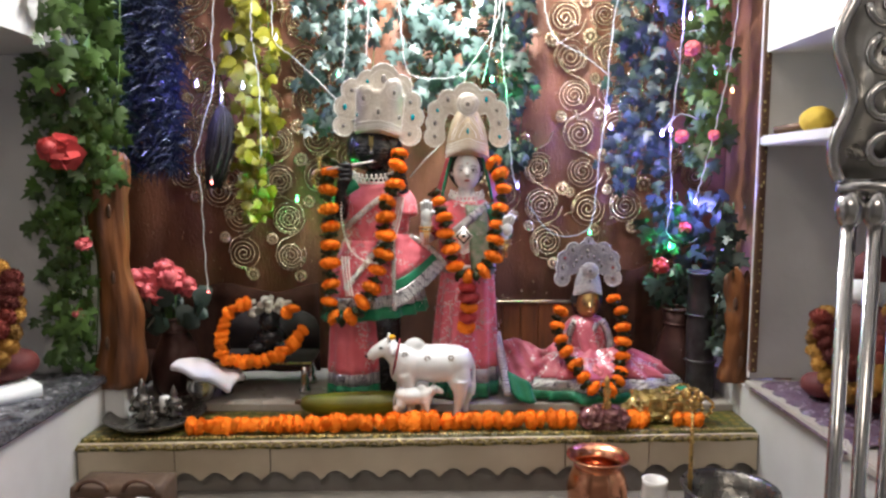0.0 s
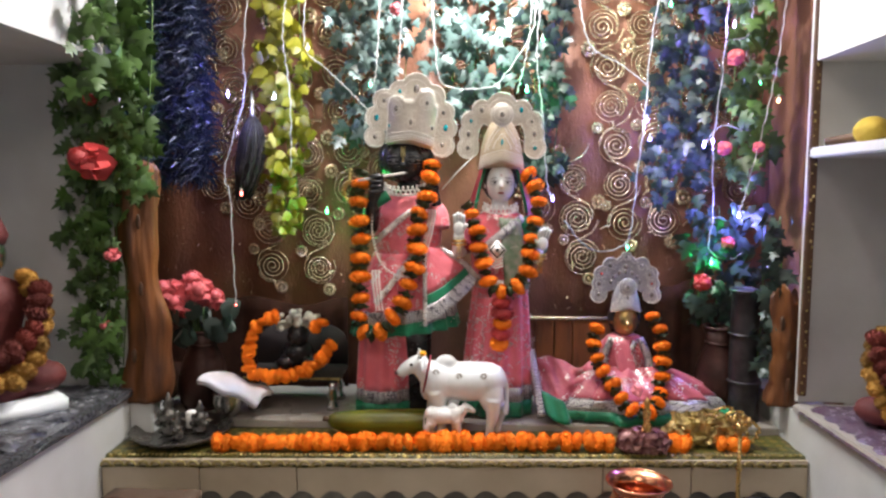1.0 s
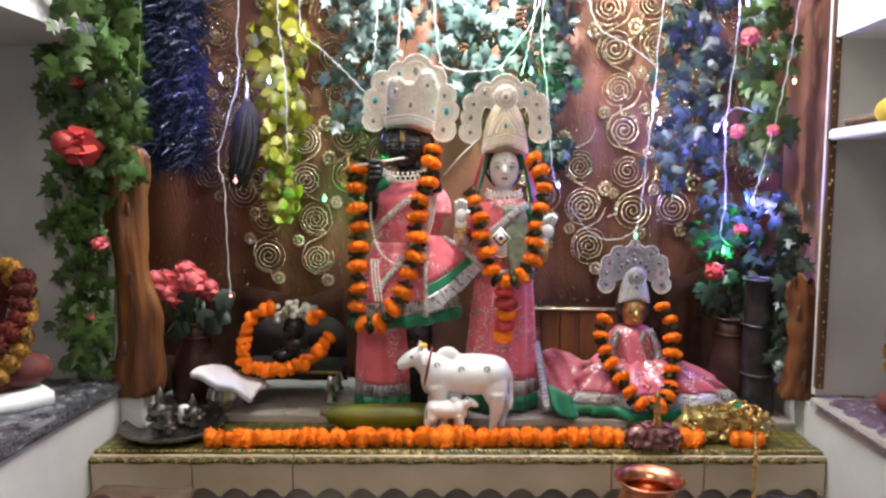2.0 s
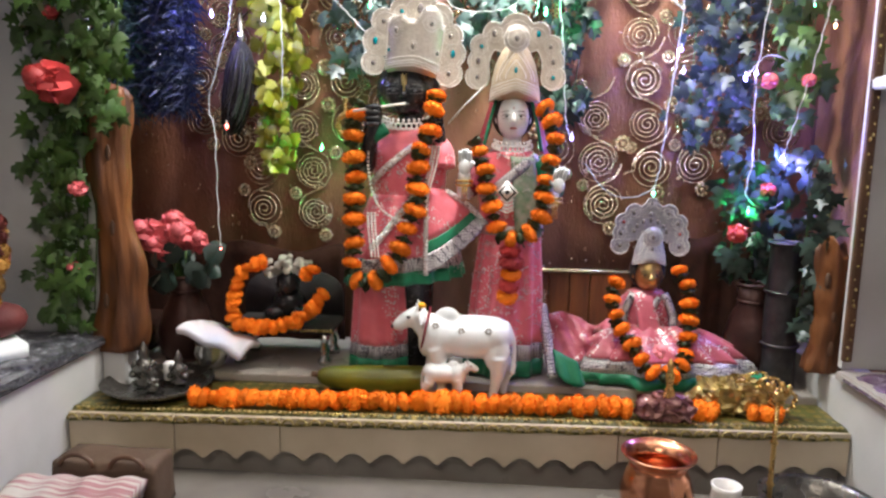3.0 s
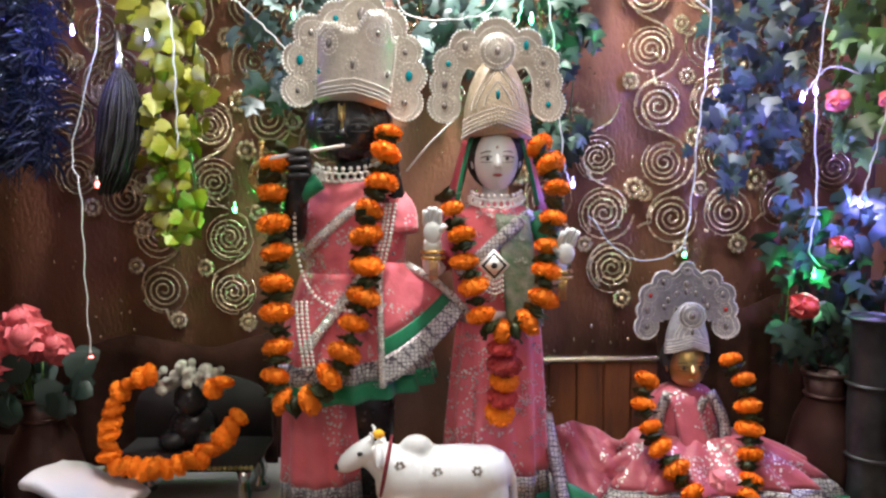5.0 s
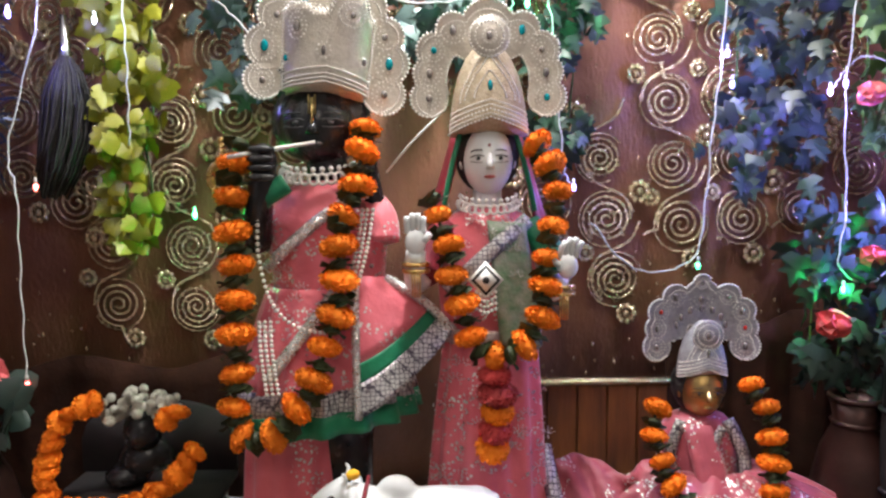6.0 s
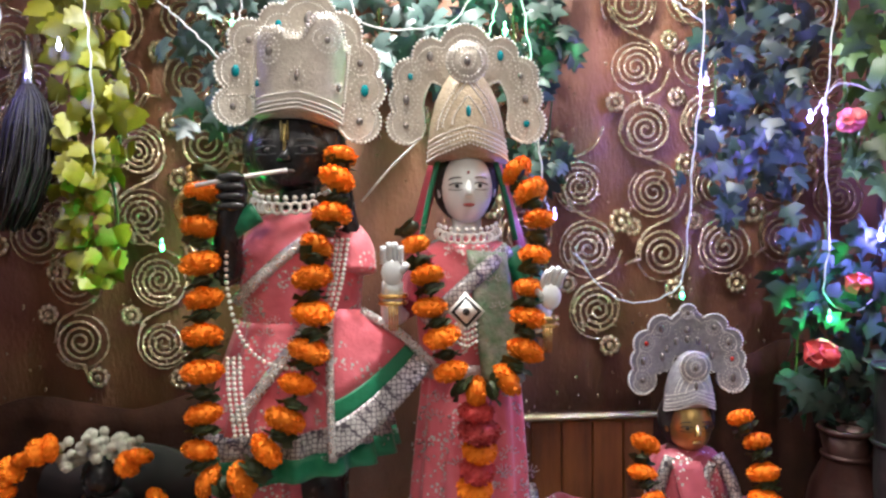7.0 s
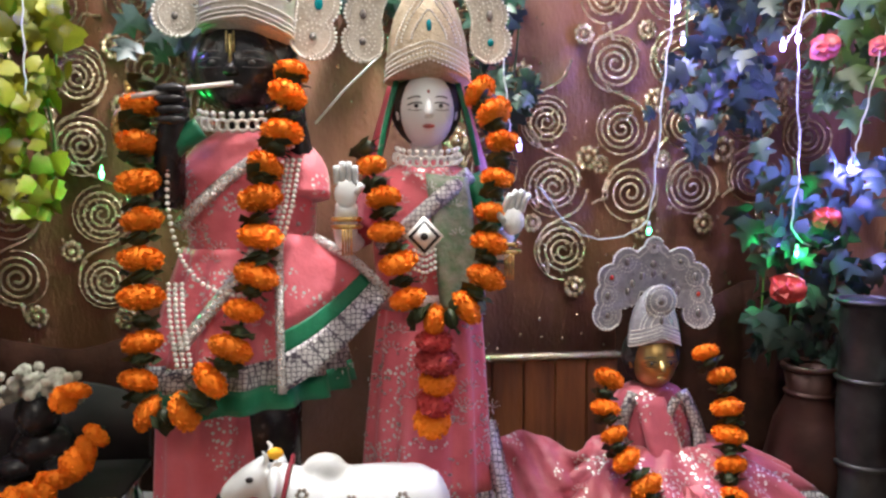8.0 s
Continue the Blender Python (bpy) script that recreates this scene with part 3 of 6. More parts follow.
def marigold_mesh(r, h, seed, n=170):
    """A full marigold: many short ruffled petals round a flattened ball, its stem along z."""
    rg = random.Random(seed)
    bm = bmesh.new()
    ball(bm, (0, 0, 0), r * 0.92, r * 0.92, h * 0.92, 12, 8)
    for k in range(n):
        z = 1 - 2 * (k + 0.5) / n
        q = math.sqrt(1 - z * z)
        t = k * 2.39996 + rg.uniform(-0.2, 0.2)
        d = Vector((q * math.cos(t), q * math.sin(t), z))
        side = d.cross(Vector((rg.uniform(-1, 1), rg.uniform(-1, 1), rg.uniform(-1, 1)))).normalized()
        up = d.cross(side)
        w, o = rg.uniform(0.09, 0.14), rg.uniform(0.96, 1.07)
        c0, c1 = d * 0.80, d * o
        pts = [c0 - side * w * 0.7, c0 + side * w * 0.7, c1 + side * w + up * rg.uniform(-0.1, 0.1), c1 * 1.04 + up * rg.uniform(-0.12, 0.12), c1 - side * w + up * rg.uniform(-0.1, 0.1)]
        bm.faces.new([bm.verts.new((p.x * r, p.y * r, p.z * h)) for p in pts])
    return bm


def bunch_mesh(r, h, seed):
    """A ring of folded dark leaves between two flowers."""
    rg = random.Random(seed)
    bm = bmesh.new()
    for k in range(7):
        a = 2 * math.pi * k / 7 + rg.uniform(-0.3, 0.3)
        o = Vector((math.cos(a), math.sin(a), 0))
        t1 = Vector((-o.y, o.x, 0)) * r * 0.5
        z = rg.uniform(-h, h) * 0.6
        v = [bm.verts.new(o * r * 0.2), bm.verts.new(o * r * 0.7 - t1 + Vector((0, 0, z - h * 0.4))), bm.verts.new(o * r * 1.1 + Vector((0, 0, z))), bm.verts.new(o * r * 0.7 + t1 + Vector((0, 0, z + h * 0.4)))]
        bm.faces.new(v)
    ball(bm, (0, 0, 0), r * 0.6, r * 0.6, h * 0.8, 8, 5)
    return bm


FLOWERS = {}


def mesh_of(key, maker, material):
    """One mesh shared by all alike pieces."""
    if key not in FLOWERS:
        ob = part(key, maker(), material)
        FLOWERS[key] = ob.data
        bpy.data.objects.remove(ob)
    return FLOWERS[key]


def piece(name, me, parent, m, label=""):
    o = new(name, me)
    o.parent = parent
    o.matrix_basis = m
    if label:
        o["label"] = label
    return o


def turn_to(d):
    return Vector(d).to_track_quat("Z", "Y").to_matrix().to_4x4()


def garland(ctrl, pitch, r, label, group="", leaves=True, seed=0, material="marigold", category="garland", squash=0.60):
    """Marigolds threaded on a string along a smooth line, with dark leaves between them."""
    rg = random.Random(seed)
    pts = curve_points(ctrl, 160)
    top = empty("flower_garland", pts[0], label, category, group)
    inv = Matrix.Translation(-pts[0])
    bm = bmesh.new()
    tube(bm, [p - pts[0] for p in pts[::6]], 0.0025, 5)
    part("thread", bm, "garland_leaf", top)
    run, nxt, k = 0.0, 0.0, 0
    for a, b in zip(pts, pts[1:]):
        run += (b - a).length
        if run >= nxt:
            d = (b - a).normalized()
            jit = Vector((rg.uniform(-1, 1), rg.uniform(-1, 0.4), rg.uniform(-1, 1))) * r * 0.10
            m = inv @ Matrix.Translation(a + jit) @ turn_to(d + Vector((rg.uniform(-0.25, 0.25), rg.uniform(-0.2, 0.2), rg.uniform(-0.15, 0.15))) * (1 if leaves else 4)) @ pose(0, 0, 0, 0, 0, rg.uniform(0, 360))
            if not leaves or k % 2 == 0:
                v = rg.randrange(4)
                me = mesh_of("marigold_%s_%d" % (material, v), lambda: marigold_mesh(1.0, squash, v), material)
                piece("marigold", me, top, m @ Matrix.Scale(r * rg.uniform(0.88, 1.12), 4))
            else:
                v = rg.randrange(3)
                me = mesh_of("leaf_whorl_%d" % v, lambda: bunch_mesh(1.0, 0.5, v), "garland_leaf")
                piece("leaf_whorl", me, top, m @ Matrix.Scale(r * rg.uniform(0.85, 1.05), 4))
            nxt += pitch * rg.uniform(0.9, 1.1)
            k += 1
    return top


# ---- dressed idols ----


def motif(parent, c, n, r):
    """A small fan of silver sequins sewn on cloth."""
    bm = bmesh.new()
    for k in range(n):
        t = math.pi * (0.1 + 0.8 * k / (n - 1))
        for j in (0.5, 0.75, 1.0):
            ball(bm, (j * r * math.cos(t), 0, j * r * math.sin(t)), r * 0.10, r * 0.07, r * 0.10, 5, 3)
    o = part("sequin_motif", bm, "silver_zari", parent)
    o["kind"] = "stuff"
    o.location = c
    return o



def loft(bm, rings, mi=None, closed=True, caps=False):
    vs = [[bm.verts.new(p) for p in ring] for ring in rings]
    for j, (a, b) in enumerate(zip(vs, vs[1:])):
        n = len(a)
        for i in range(n if closed else n - 1):
            f = bm.faces.new((a[i], a[(i + 1) % n], b[(i + 1) % n], b[i]))
            f.material_index = mi[j] if mi else 0
    if caps:
        bm.faces.new(vs[0][::-1])
        bm.faces.new(vs[-1])
    return bm


def shell(name, rings, material, parent, label="", closed=True, thick=0.002):
    """A cloth surface through rings of points, with thickness."""
    bm = bmesh.new()
    loft(bm, rings, None, closed)
    bmesh.ops.recalc_face_normals(bm, faces=bm.faces)
    ob = part(name, bm, material, parent, label)
    md = ob.modifiers.new("thick", "SOLIDIFY")
    md.thickness = thick
    return ob


def oval(c, rx, ry, n=48, pleat=0.0, waves=14, ph=0.0, tilt=0.0):
    out = []
    for i in range(n):
        a = 2 * math.pi * i / n
        q = 1 + pleat * math.sin(waves * a + ph)
        out.append(Vector((c[0] + rx * q * math.cos(a), c[1] + ry * q * math.sin(a), c[2] + tilt * math.cos(a))))
    return out


def lerp_rings(a, b, n, bulge=0.0):
    out = []
    for k in range(n + 1):
        f = k / n
        g = f + bulge * math.sin(math.pi * f)
        out.append([p.lerp(q, f) + Vector(((q.x - p.x) * (g - f), (q.y - p.y) * (g - f), 0)) for p, q in zip(a, b)])
    return out


def beads(bm, pts, r, mi=0, u=6):
    for p in pts:
        p = Vector(p)
        top, low = bm.verts.new(p + Vector((0, 0, r))), bm.verts.new(p - Vector((0, 0, r)))
        rings = [[bm.verts.new(p + Vector((r * 0.87 * math.cos(2 * math.pi * i / u), r * 0.87 * math.sin(2 * math.pi * i / u), z))) for i in range(u)] for z in (-0.5 * r, 0.5 * r)]
        for i in range(u):
            j = (i + 1) % u
            for f in ((low, rings[0][j], rings[0][i]), (rings[0][i], rings[0][j], rings[1][j], rings[1][i]), (rings[1][i], rings[1][j], top)):
                bm.faces.new(f).material_index = mi
    return bm


def spaced(pts, gap):
    out, run = [pts[0]], 0.0
    for a, b in zip(pts, pts[1:]):
        run += (b - a).length
        if run >= gap:
            out.append(b)
            run = 0.0
    return out


def idol_head(bm, c, rx, ry, rz, skin, ink, lip, hair):
    """A plain carved head: smooth face, a ridge of a nose, plain brows, hair behind."""
    ball(bm, c, rx, ry, rz, 20, 16, skin)
    ball(bm, (c[0], c[1] + ry * 0.35, c[2] + rz * 0.12), rx * 1.30, ry * 0.98, rz * 1.10, 16, 12, hair)
    fy = c[1] - ry
    tube(bm, [Vector((c[0], fy + 0.003, c[2] + rz * 0.15)), Vector((c[0], fy - 0.0015, c[2] - rz * 0.12)), Vector((c[0], fy - 0.004, c[2] - rz * 0.26))], lambda f: rx * (0.08 + 0.10 * f), 6, skin)
    for s in (-1, 1):
        x = c[0] + s * rx * 0.42
        yy = c[1] - ry * 0.90
        ball(bm, (x, yy - ry * 0.015, c[2] + rz * 0.005), rx * 0.085, ry * 0.05, rz * 0.055, 8, 6, ink)
        for dz, hh in ((0.05, 0.06), (-0.06, -0.03)):
            tube(bm, [Vector((x + d * rx * 0.30, c[1] - ry * (0.965 - 0.09 * abs(d * s + 0.55)), c[2] + rz * (dz + hh * (1 - d * d) - 0.02))) for d in (-1, -0.5, 0, 0.5, 1)], rx * (0.022 if dz > 0 else 0.012), 4, ink)
        tube(bm, [Vector((x + d * rx * 0.30, c[1] - ry * (0.95 - 0.10 * abs(d * s + 0.3)), c[2] + rz * (0.24 - 0.06 * d * d))) for d in (-1, -0.4, 0.2, 0.8)], rx * 0.022, 4, ink)
        ball(bm, (c[0] + s * rx * 1.0, c[1], c[2] - rz * 0.1), rx * 0.14, ry * 0.2, rz * 0.22, 6, 6, skin)
    ball(bm, (c[0], c[1] - ry * 0.90, c[2] - rz * 0.50), rx * 0.22, ry * 0.09, rz * 0.055, 8, 6, lip)
    ball(bm, (c[0], c[1] - ry * 0.93, c[2] + rz * 0.36), rx * 0.05, ry * 0.03, rz * 0.05, 8, 6, lip)


def lobed(circles, a):
    """Where a ray at angle a from the centre enters its last lobe and where it leaves the union of lobes."""
    best, near = 0.0, 0.0
    for cx, cz, r in circles:
        d = cx * math.cos(a) + cz * math.sin(a)
        disc = r * r - (cx * cx + cz * cz - d * d)
        if disc >= 0 and d + math.sqrt(disc) > best:
            best, near = d + math.sqrt(disc), d - math.sqrt(disc)
    return near, best


ARCH = ((-0.79, -0.23, 0.25), (-0.78, 0.10, 0.22), (-0.72, 0.40, 0.23), (-0.46, 0.66, 0.23), (0.0, 0.70, 0.36), (0.46, 0.66, 0.23), (0.72, 0.40, 0.23), (0.78, 0.10, 0.22), (0.79, -0.23, 0.25))
FAN = ((-0.80, -0.34, 0.24), (-0.80, 0.10, 0.25), (-0.66, 0.50, 0.25), (0.05, 0.84, 0.34), (-0.32, 0.74, 0.24), (0.46, 0.70, 0.26), (0.72, 0.36, 0.25), (0.80, 0.02, 0.26), (0.76, -0.38, 0.27))


SPIRE = tuple(k for k in ARCH if k[0]) + ((0.0, 0.62, 0.34), (0.0, 0.92, 0.15))


def crown(name, c, R, rz, fabric, label, gems, circles=ARCH, hz=0.74, hole=0.56, tall=1.24, wide=0.53, brow=False, lean=0.0, crest_up=0.52):
    """A tall jewelled crown: a pointed cap with a raised brow edge, a scalloped plate behind it, pearl edging and stones."""
    top = empty(name, c, label, "headdress", "", rz)
    top.matrix_world = pose(*c, 0, lean, rz)
    capped = "crown_gold" if fabric == "crown" and not brow else fabric
    br = R * 0.019
    prof = [(1.0, 0.0), (0.985, 0.10), (0.91, 0.40), (0.77, 0.64), (0.56, 0.83), (0.32, 0.96), (0.10, 1.03), (0.03, 1.04)]

    def radius(f):
        for (r0, z0), (r1, z1) in zip(prof, prof[1:]):
            if f <= z1:
                return wide * R * (r0 + (r1 - r0) * (f - z0) / (z1 - z0))
        return 0.001

    def front(u, z, out=0.0):
        """A point on the cap's front; u runs from -1 to 1 across it, z is its height."""
        r = radius(max(0.0, z / (tall * R))) + out
        return Vector((r * math.sin(u * 1.45), -r * 0.85 * math.cos(u * 1.45), z))

    def rise(x):
        return 0.20 * R * max(0.0, 1 - abs(x) / (wide * R)) ** 0.8
    bm = bmesh.new()
    lathe(bm, [(r * wide * R, z * tall * R) for r, z in prof], 40, sy=0.85)
    for v in bm.verts:
        if v.co.y < 0 and v.co.z < 0.16 * R:
            v.co.z += rise(v.co.x) * (1 - v.co.z / (0.4 * R))
    part("cap", bm, capped, top)
    # scalloped plate
    N = 150
    lo, hi = math.radians(-52), math.radians(232)
    out, inn, mid = [], [], []
    for k in range(N + 1):
        a = lo + (hi - lo) * k / N
        near, far = lobed(circles, a)
        if far < hole + 0.05:
            continue
        up = abs(math.degrees(a) - 90)
        rim = hole if up > 52 else 0.15 + (hole - 0.15) * max(0.0, (up - 36) / 16)
        low = max(rim, near) if math.sin(a) < -0.25 else rim
        bow = lambda q: 0.012 - 0.10 * R * q * q
        way = Vector((math.cos(a), 0, math.sin(a)))
        for row, q in ((out, far), (inn, low), (mid, low + (far - low) * 0.86)):
            row.append(way * (q * R) + Vector((0, bow(q), hz * R)))
    n = len(out) - 1
    bm = bmesh.new()
    sheets = []
    for dy in (-0.003, 0.003):
        va, vb = [bm.verts.new(p + Vector((0, dy, 0))) for p in out], [bm.verts.new(p + Vector((0, dy, 0))) for p in inn]
        sheets.append((va, vb))
        for i in range(n):
            bm.faces.new((va[i], va[i + 1], vb[i + 1], vb[i]))
    for j in (0, 1):
        u, w = sheets[0][j], sheets[1][j]
        for i in range(n):
            bm.faces.new((u[i], u[i + 1], w[i + 1], w[i]))
    for i in (0, n):
        bm.faces.new((sheets[0][0][i], sheets[0][1][i], sheets[1][1][i], sheets[1][0][i]))
    bmesh.ops.recalc_face_normals(bm, faces=bm.faces)
    halo = part("halo_plate", bm, fabric, top, "", False)
    bm = bmesh.new()
    proud = Vector((0, -0.004, 0))
    for row, q in ((out, br * 1.1), (mid, br * 0.75), (inn, br * 0.9)):
        beads(bm, [p + proud for p in spaced(curve_points(row, 420), q * 2.35)], q, 0, 6)
    for p, q in ((out[0], inn[0]), (out[-1], inn[-1])):
        beads(bm, [p.lerp(q, k / 8) + proud for k in range(9)], br)
    part("pearl_edging", bm, "pearl", halo)
    # stones in the lobes, each in two rings of beads
    for k, (cx, cz, r) in enumerate(circles):
        q2 = cx * cx + cz * cz
        p = Vector((cx * R, 0.007 - 0.10 * R * q2, (hz + cz) * R))
        big = R * r * (0.26 if k % 2 else 0.22)
        bm = bmesh.new()
        ball(bm, p, big * 0.8, big * 0.5, big * (1.2 if k % 2 else 0.9), 8, 6)
        g = part("stone", bm, gems[k % len(gems)], top)
        bm = bmesh.new()
        for grow, m in ((1.7, 11), (2.7, 18)):
            beads(bm, [p + Vector((grow * big * math.cos(b), 0.001, grow * big * math.sin(b) * 1.05)) for b in [2 * math.pi * j / m for j in range(m)]], br * 0.7, 0, 6)
        part("bead_ring", bm, "pearl", g)["kind"] = "stuff"
    if fabric == "crown_silver":
        for deg in (20, 40, 65, 90, 115, 140, 160):
            a = math.radians(deg)
            bm = bmesh.new()
            ball(bm, (0.46 * R * math.cos(a), 0.004, (hz + 0.46 * math.sin(a)) * R), R * 0.045, R * 0.03, R * 0.07, 8, 6)
            part("stone", bm, "gem_clear", top)
    bm = bmesh.new()
    if brow:
        # a curved front panel with a lobed upper edge, over the cap
        def at(u, z, lift=0.0):
            rr = R * 0.545 + 0.04 * z + lift
            return Vector((rr * math.sin(u * 1.25), -rr * 0.86 * math.cos(u * 1.25), z))

        def crest(u):
            return R * (0.98 + 0.30 * math.exp(-((u - 0.40) / 0.34) ** 4) + 0.08 * math.exp(-((u + 0.58) / 0.30) ** 4) + 0.025 * abs(math.sin(11 * u)))
        us = [-1 + 2 * k / 60 for k in range(61)]
        pan = bmesh.new()
        loft(pan, [[at(u, rise(at(u, 0).x) * 0.5 * (1 - j / 8) + R * 0.02 + (crest(u) - R * 0.02) * j / 8) for u in us] for j in range(9)], None, False)
        panel = part("front_panel", pan, fabric, top)
        panel.modifiers.new("thick", "SOLIDIFY").thickness = 0.003
        beads(bm, spaced([at(u, crest(u), 0.002) for u in us], br * 1.6), br * 1.1, 0, 6)
        beads(bm, spaced([at(u * 0.95, crest(u) - 0.07 * R, 0.002) for u in us], br * 1.8), br * 0.75, 0, 6)
        for side in (-1, 1):
            beads(bm, [at(side, R * 0.04 + (crest(side) - R * 0.04) * k / 24, 0.002) for k in range(25)], br, 0, 6)
        for cu, cz, w in ((0.40, 0.98, 0.15), (0.40, 0.98, 0.085), (-0.55, 0.80, 0.12), (-0.55, 0.80, 0.07), (-0.05, 0.52, 0.07), (0.72, 0.45, 0.06), (-0.82, 0.42, 0.05)):
            m = int(w * 150)
            beads(bm, [at(cu + w * math.cos(t) / 0.62, (cz + w * math.sin(t) * (1.35 if cu < 0 else 1)) * R, 0.003) for t in [2 * math.pi * k / m for k in range(m)]], br * 0.7, 0, 6)
        for zz in (0.05, 0.10, 0.15, 0.23):
            beads(bm, [at(u * 0.98, zz * R + rise(at(u, 0).x) * 0.5, 0.002) for u in us], br * 0.75, 0, 6)
        part("pearl_edging", bm, "pearl", panel)
        for cu, cz, rx, rz2, g in ((0.40, 0.98, 0.035, 0.045, 0), (-0.55, 0.80, 0.04, 0.07, 0), (-0.05, 0.52, 0.03, 0.07, 2), (0.72, 0.45, 0.03, 0.05, 0), (-0.82, 0.42, 0.03, 0.04, 1)):
            sb = bmesh.new()
            ball(sb, at(cu, cz * R, 0.003), rx * R, 0.03 * R, rz2 * R, 8, 6)
            part("stone", sb, gems[g % len(gems)], top)
        return top
    for zz, q in ((0.015, 1.0), (0.075, 0.8), (0.135, 1.0), (0.20, 0.8), (0.27, 0.8)):
        line = [front(-1 + 2 * k / 90, 0.02 * R) for k in range(91)]
        line = [front(-1 + 2 * k / 90, zz * R + rise(p.x) * (1 - 0.5 * zz), br * 0.2) for k, p in enumerate(line)]
        beads(bm, spaced(line, br * q * 2.0), br * q * 0.85, 0, 6)
    for w, h0, h1 in ((0.62, 0.42, 1.02), (0.50, 0.44, 0.90), (0.30, 0.46, 0.74)):
        for side in (-1, 1):
            line = [front(side * w * math.cos(t * math.pi / 2) ** 0.6 * (0.75 + 0.25 * math.cos(t * 2.2)), tall * R * (h0 - 0.08 + (h1 - h0) * t), br * 0.3) for t in [k / 40 for k in range(41)]]
            beads(bm, spaced(line, br * 1.8), br * 0.75, 0, 6)
    part("cap_beading", bm, "pearl", top)
    # a round crest standing before the cap's tip
    rest = bmesh.new()
    lathe(rest, [(0.25 * R, -0.002), (0.27 * R, 0.0), (0.25 * R, 0.003), (0.02 * R, 0.005)], 28, (0, -0.26 * R, (hz + crest_up) * R), Matrix.Rotation(math.radians(90), 4, "X"))
    crest = part("crest", rest, fabric, top)
    rest = bmesh.new()
    for q, m in ((0.26, 34), (0.19, 24), (0.09, 13)):
        beads(rest, [(q * R * math.cos(t), -0.26 * R - 0.004, (hz + crest_up) * R + q * R * math.sin(t)) for t in [2 * math.pi * k / m for k in range(m)]], br * 0.85)
    part("bead_ring", rest, "pearl", crest)["kind"] = "stuff"
    rest = bmesh.new()
    ball(rest, (0, -0.26 * R - 0.005, (hz + crest_up) * R), R * 0.045, R * 0.03, R * 0.06, 8, 6)
    part("stone", rest, gems[0], crest)
    for z, q, g in ((0.50, 0.055, -1),):
        bm = bmesh.new()
        ball(bm, front(0, z * tall * R, 0.001), R * q * 0.6, R * 0.03, R * q * 1.3, 8, 6)
        part("stone", bm, gems[g], top)
    return top


# dark sheets added low before the curtain, standing in for the shade there
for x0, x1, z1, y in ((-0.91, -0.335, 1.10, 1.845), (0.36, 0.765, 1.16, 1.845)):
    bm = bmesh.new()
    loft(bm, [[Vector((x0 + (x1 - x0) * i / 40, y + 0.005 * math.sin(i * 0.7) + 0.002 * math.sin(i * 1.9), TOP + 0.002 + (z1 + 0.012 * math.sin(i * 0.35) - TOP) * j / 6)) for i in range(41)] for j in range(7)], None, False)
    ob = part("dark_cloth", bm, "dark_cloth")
    tagged(ob, "dark brown sheet added as shade low before the curtain", "cloth", "dark cloths")
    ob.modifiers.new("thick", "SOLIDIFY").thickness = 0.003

# king idol
KX, KY = -0.158, 1.668
bm = bmesh.new()
idol_head(bm, (KX - 0.007, KY - 0.008, 1.460), 0.052, 0.050, 0.052, 0, 1, 1, 0)
lathe(bm, [(0.03, 1.36), (0.027, 1.41), (0.03, 1.44)], 14, (KX, KY, 0))
lathe(bm, [(0.05, TOP + 0.002), (0.055, 1.05), (0.062, 1.25), (0.072, 1.33), (0.06, 1.365), (0.02, 1.385)], 20, (KX, KY, 0), sy=0.62)
# raised arms holding the flute
tube(bm, curve_points([(KX - 0.06, KY, 1.345), (KX - 0.085, KY - 0.03, 1.31), (KX - 0.075, KY - 0.065, 1.36), (-0.222, 1.592, 1.40)], 12), lambda f: 0.022 - 0.006 * f, 8)
tube(bm, curve_points([(KX + 0.055, KY, 1.345), (KX + 0.070, KY - 0.012, 1.325), (KX + 0.062, KY - 0.03, 1.37), (-0.100, 1.625, 1.41)], 12), lambda f: 0.018 - 0.005 * f, 8)
ball(bm, (-0.222, 1.588, 1.408), 0.017, 0.014, 0.026, 10, 8)
for k in range(4):
    ball(bm, (-0.222, 1.574, 1.392 + 0.011 * k), 0.018, 0.006, 0.0055, 8, 5)
king = tagged(part("standing_idol", bm, ["black_stone", "stone_line"]), "polished black stone idol standing in pink silk clothes", "statue")
bm = bmesh.new()
tube(bm, [Vector(p) for p in ((-0.262, 1.575, 1.416), (-0.21, 1.577, 1.425), (-0.160, 1.594, 1.434))], 0.0027, 8)
tagged(part("flute", bm, "pearl"), "thin pale flute held before the black idol's mouth", "flute")
bm = bmesh.new()
tube(bm, [Vector((KX - 0.007, KY - 0.0585, 1.490)), Vector((KX - 0.007, KY - 0.0625, 1.457))], 0.0022, 5)
for s in (-1, 1):
    tube(bm, [Vector((KX - 0.007 + s * 0.004, KY - 0.059, 1.494)), Vector((KX - 0.007 + s * 0.004, KY - 0.061, 1.470))], 0.0011, 4)
tagged(part("forehead_mark", bm, "gold_trim"), "gold painted mark on the black stone forehead", "ornament")

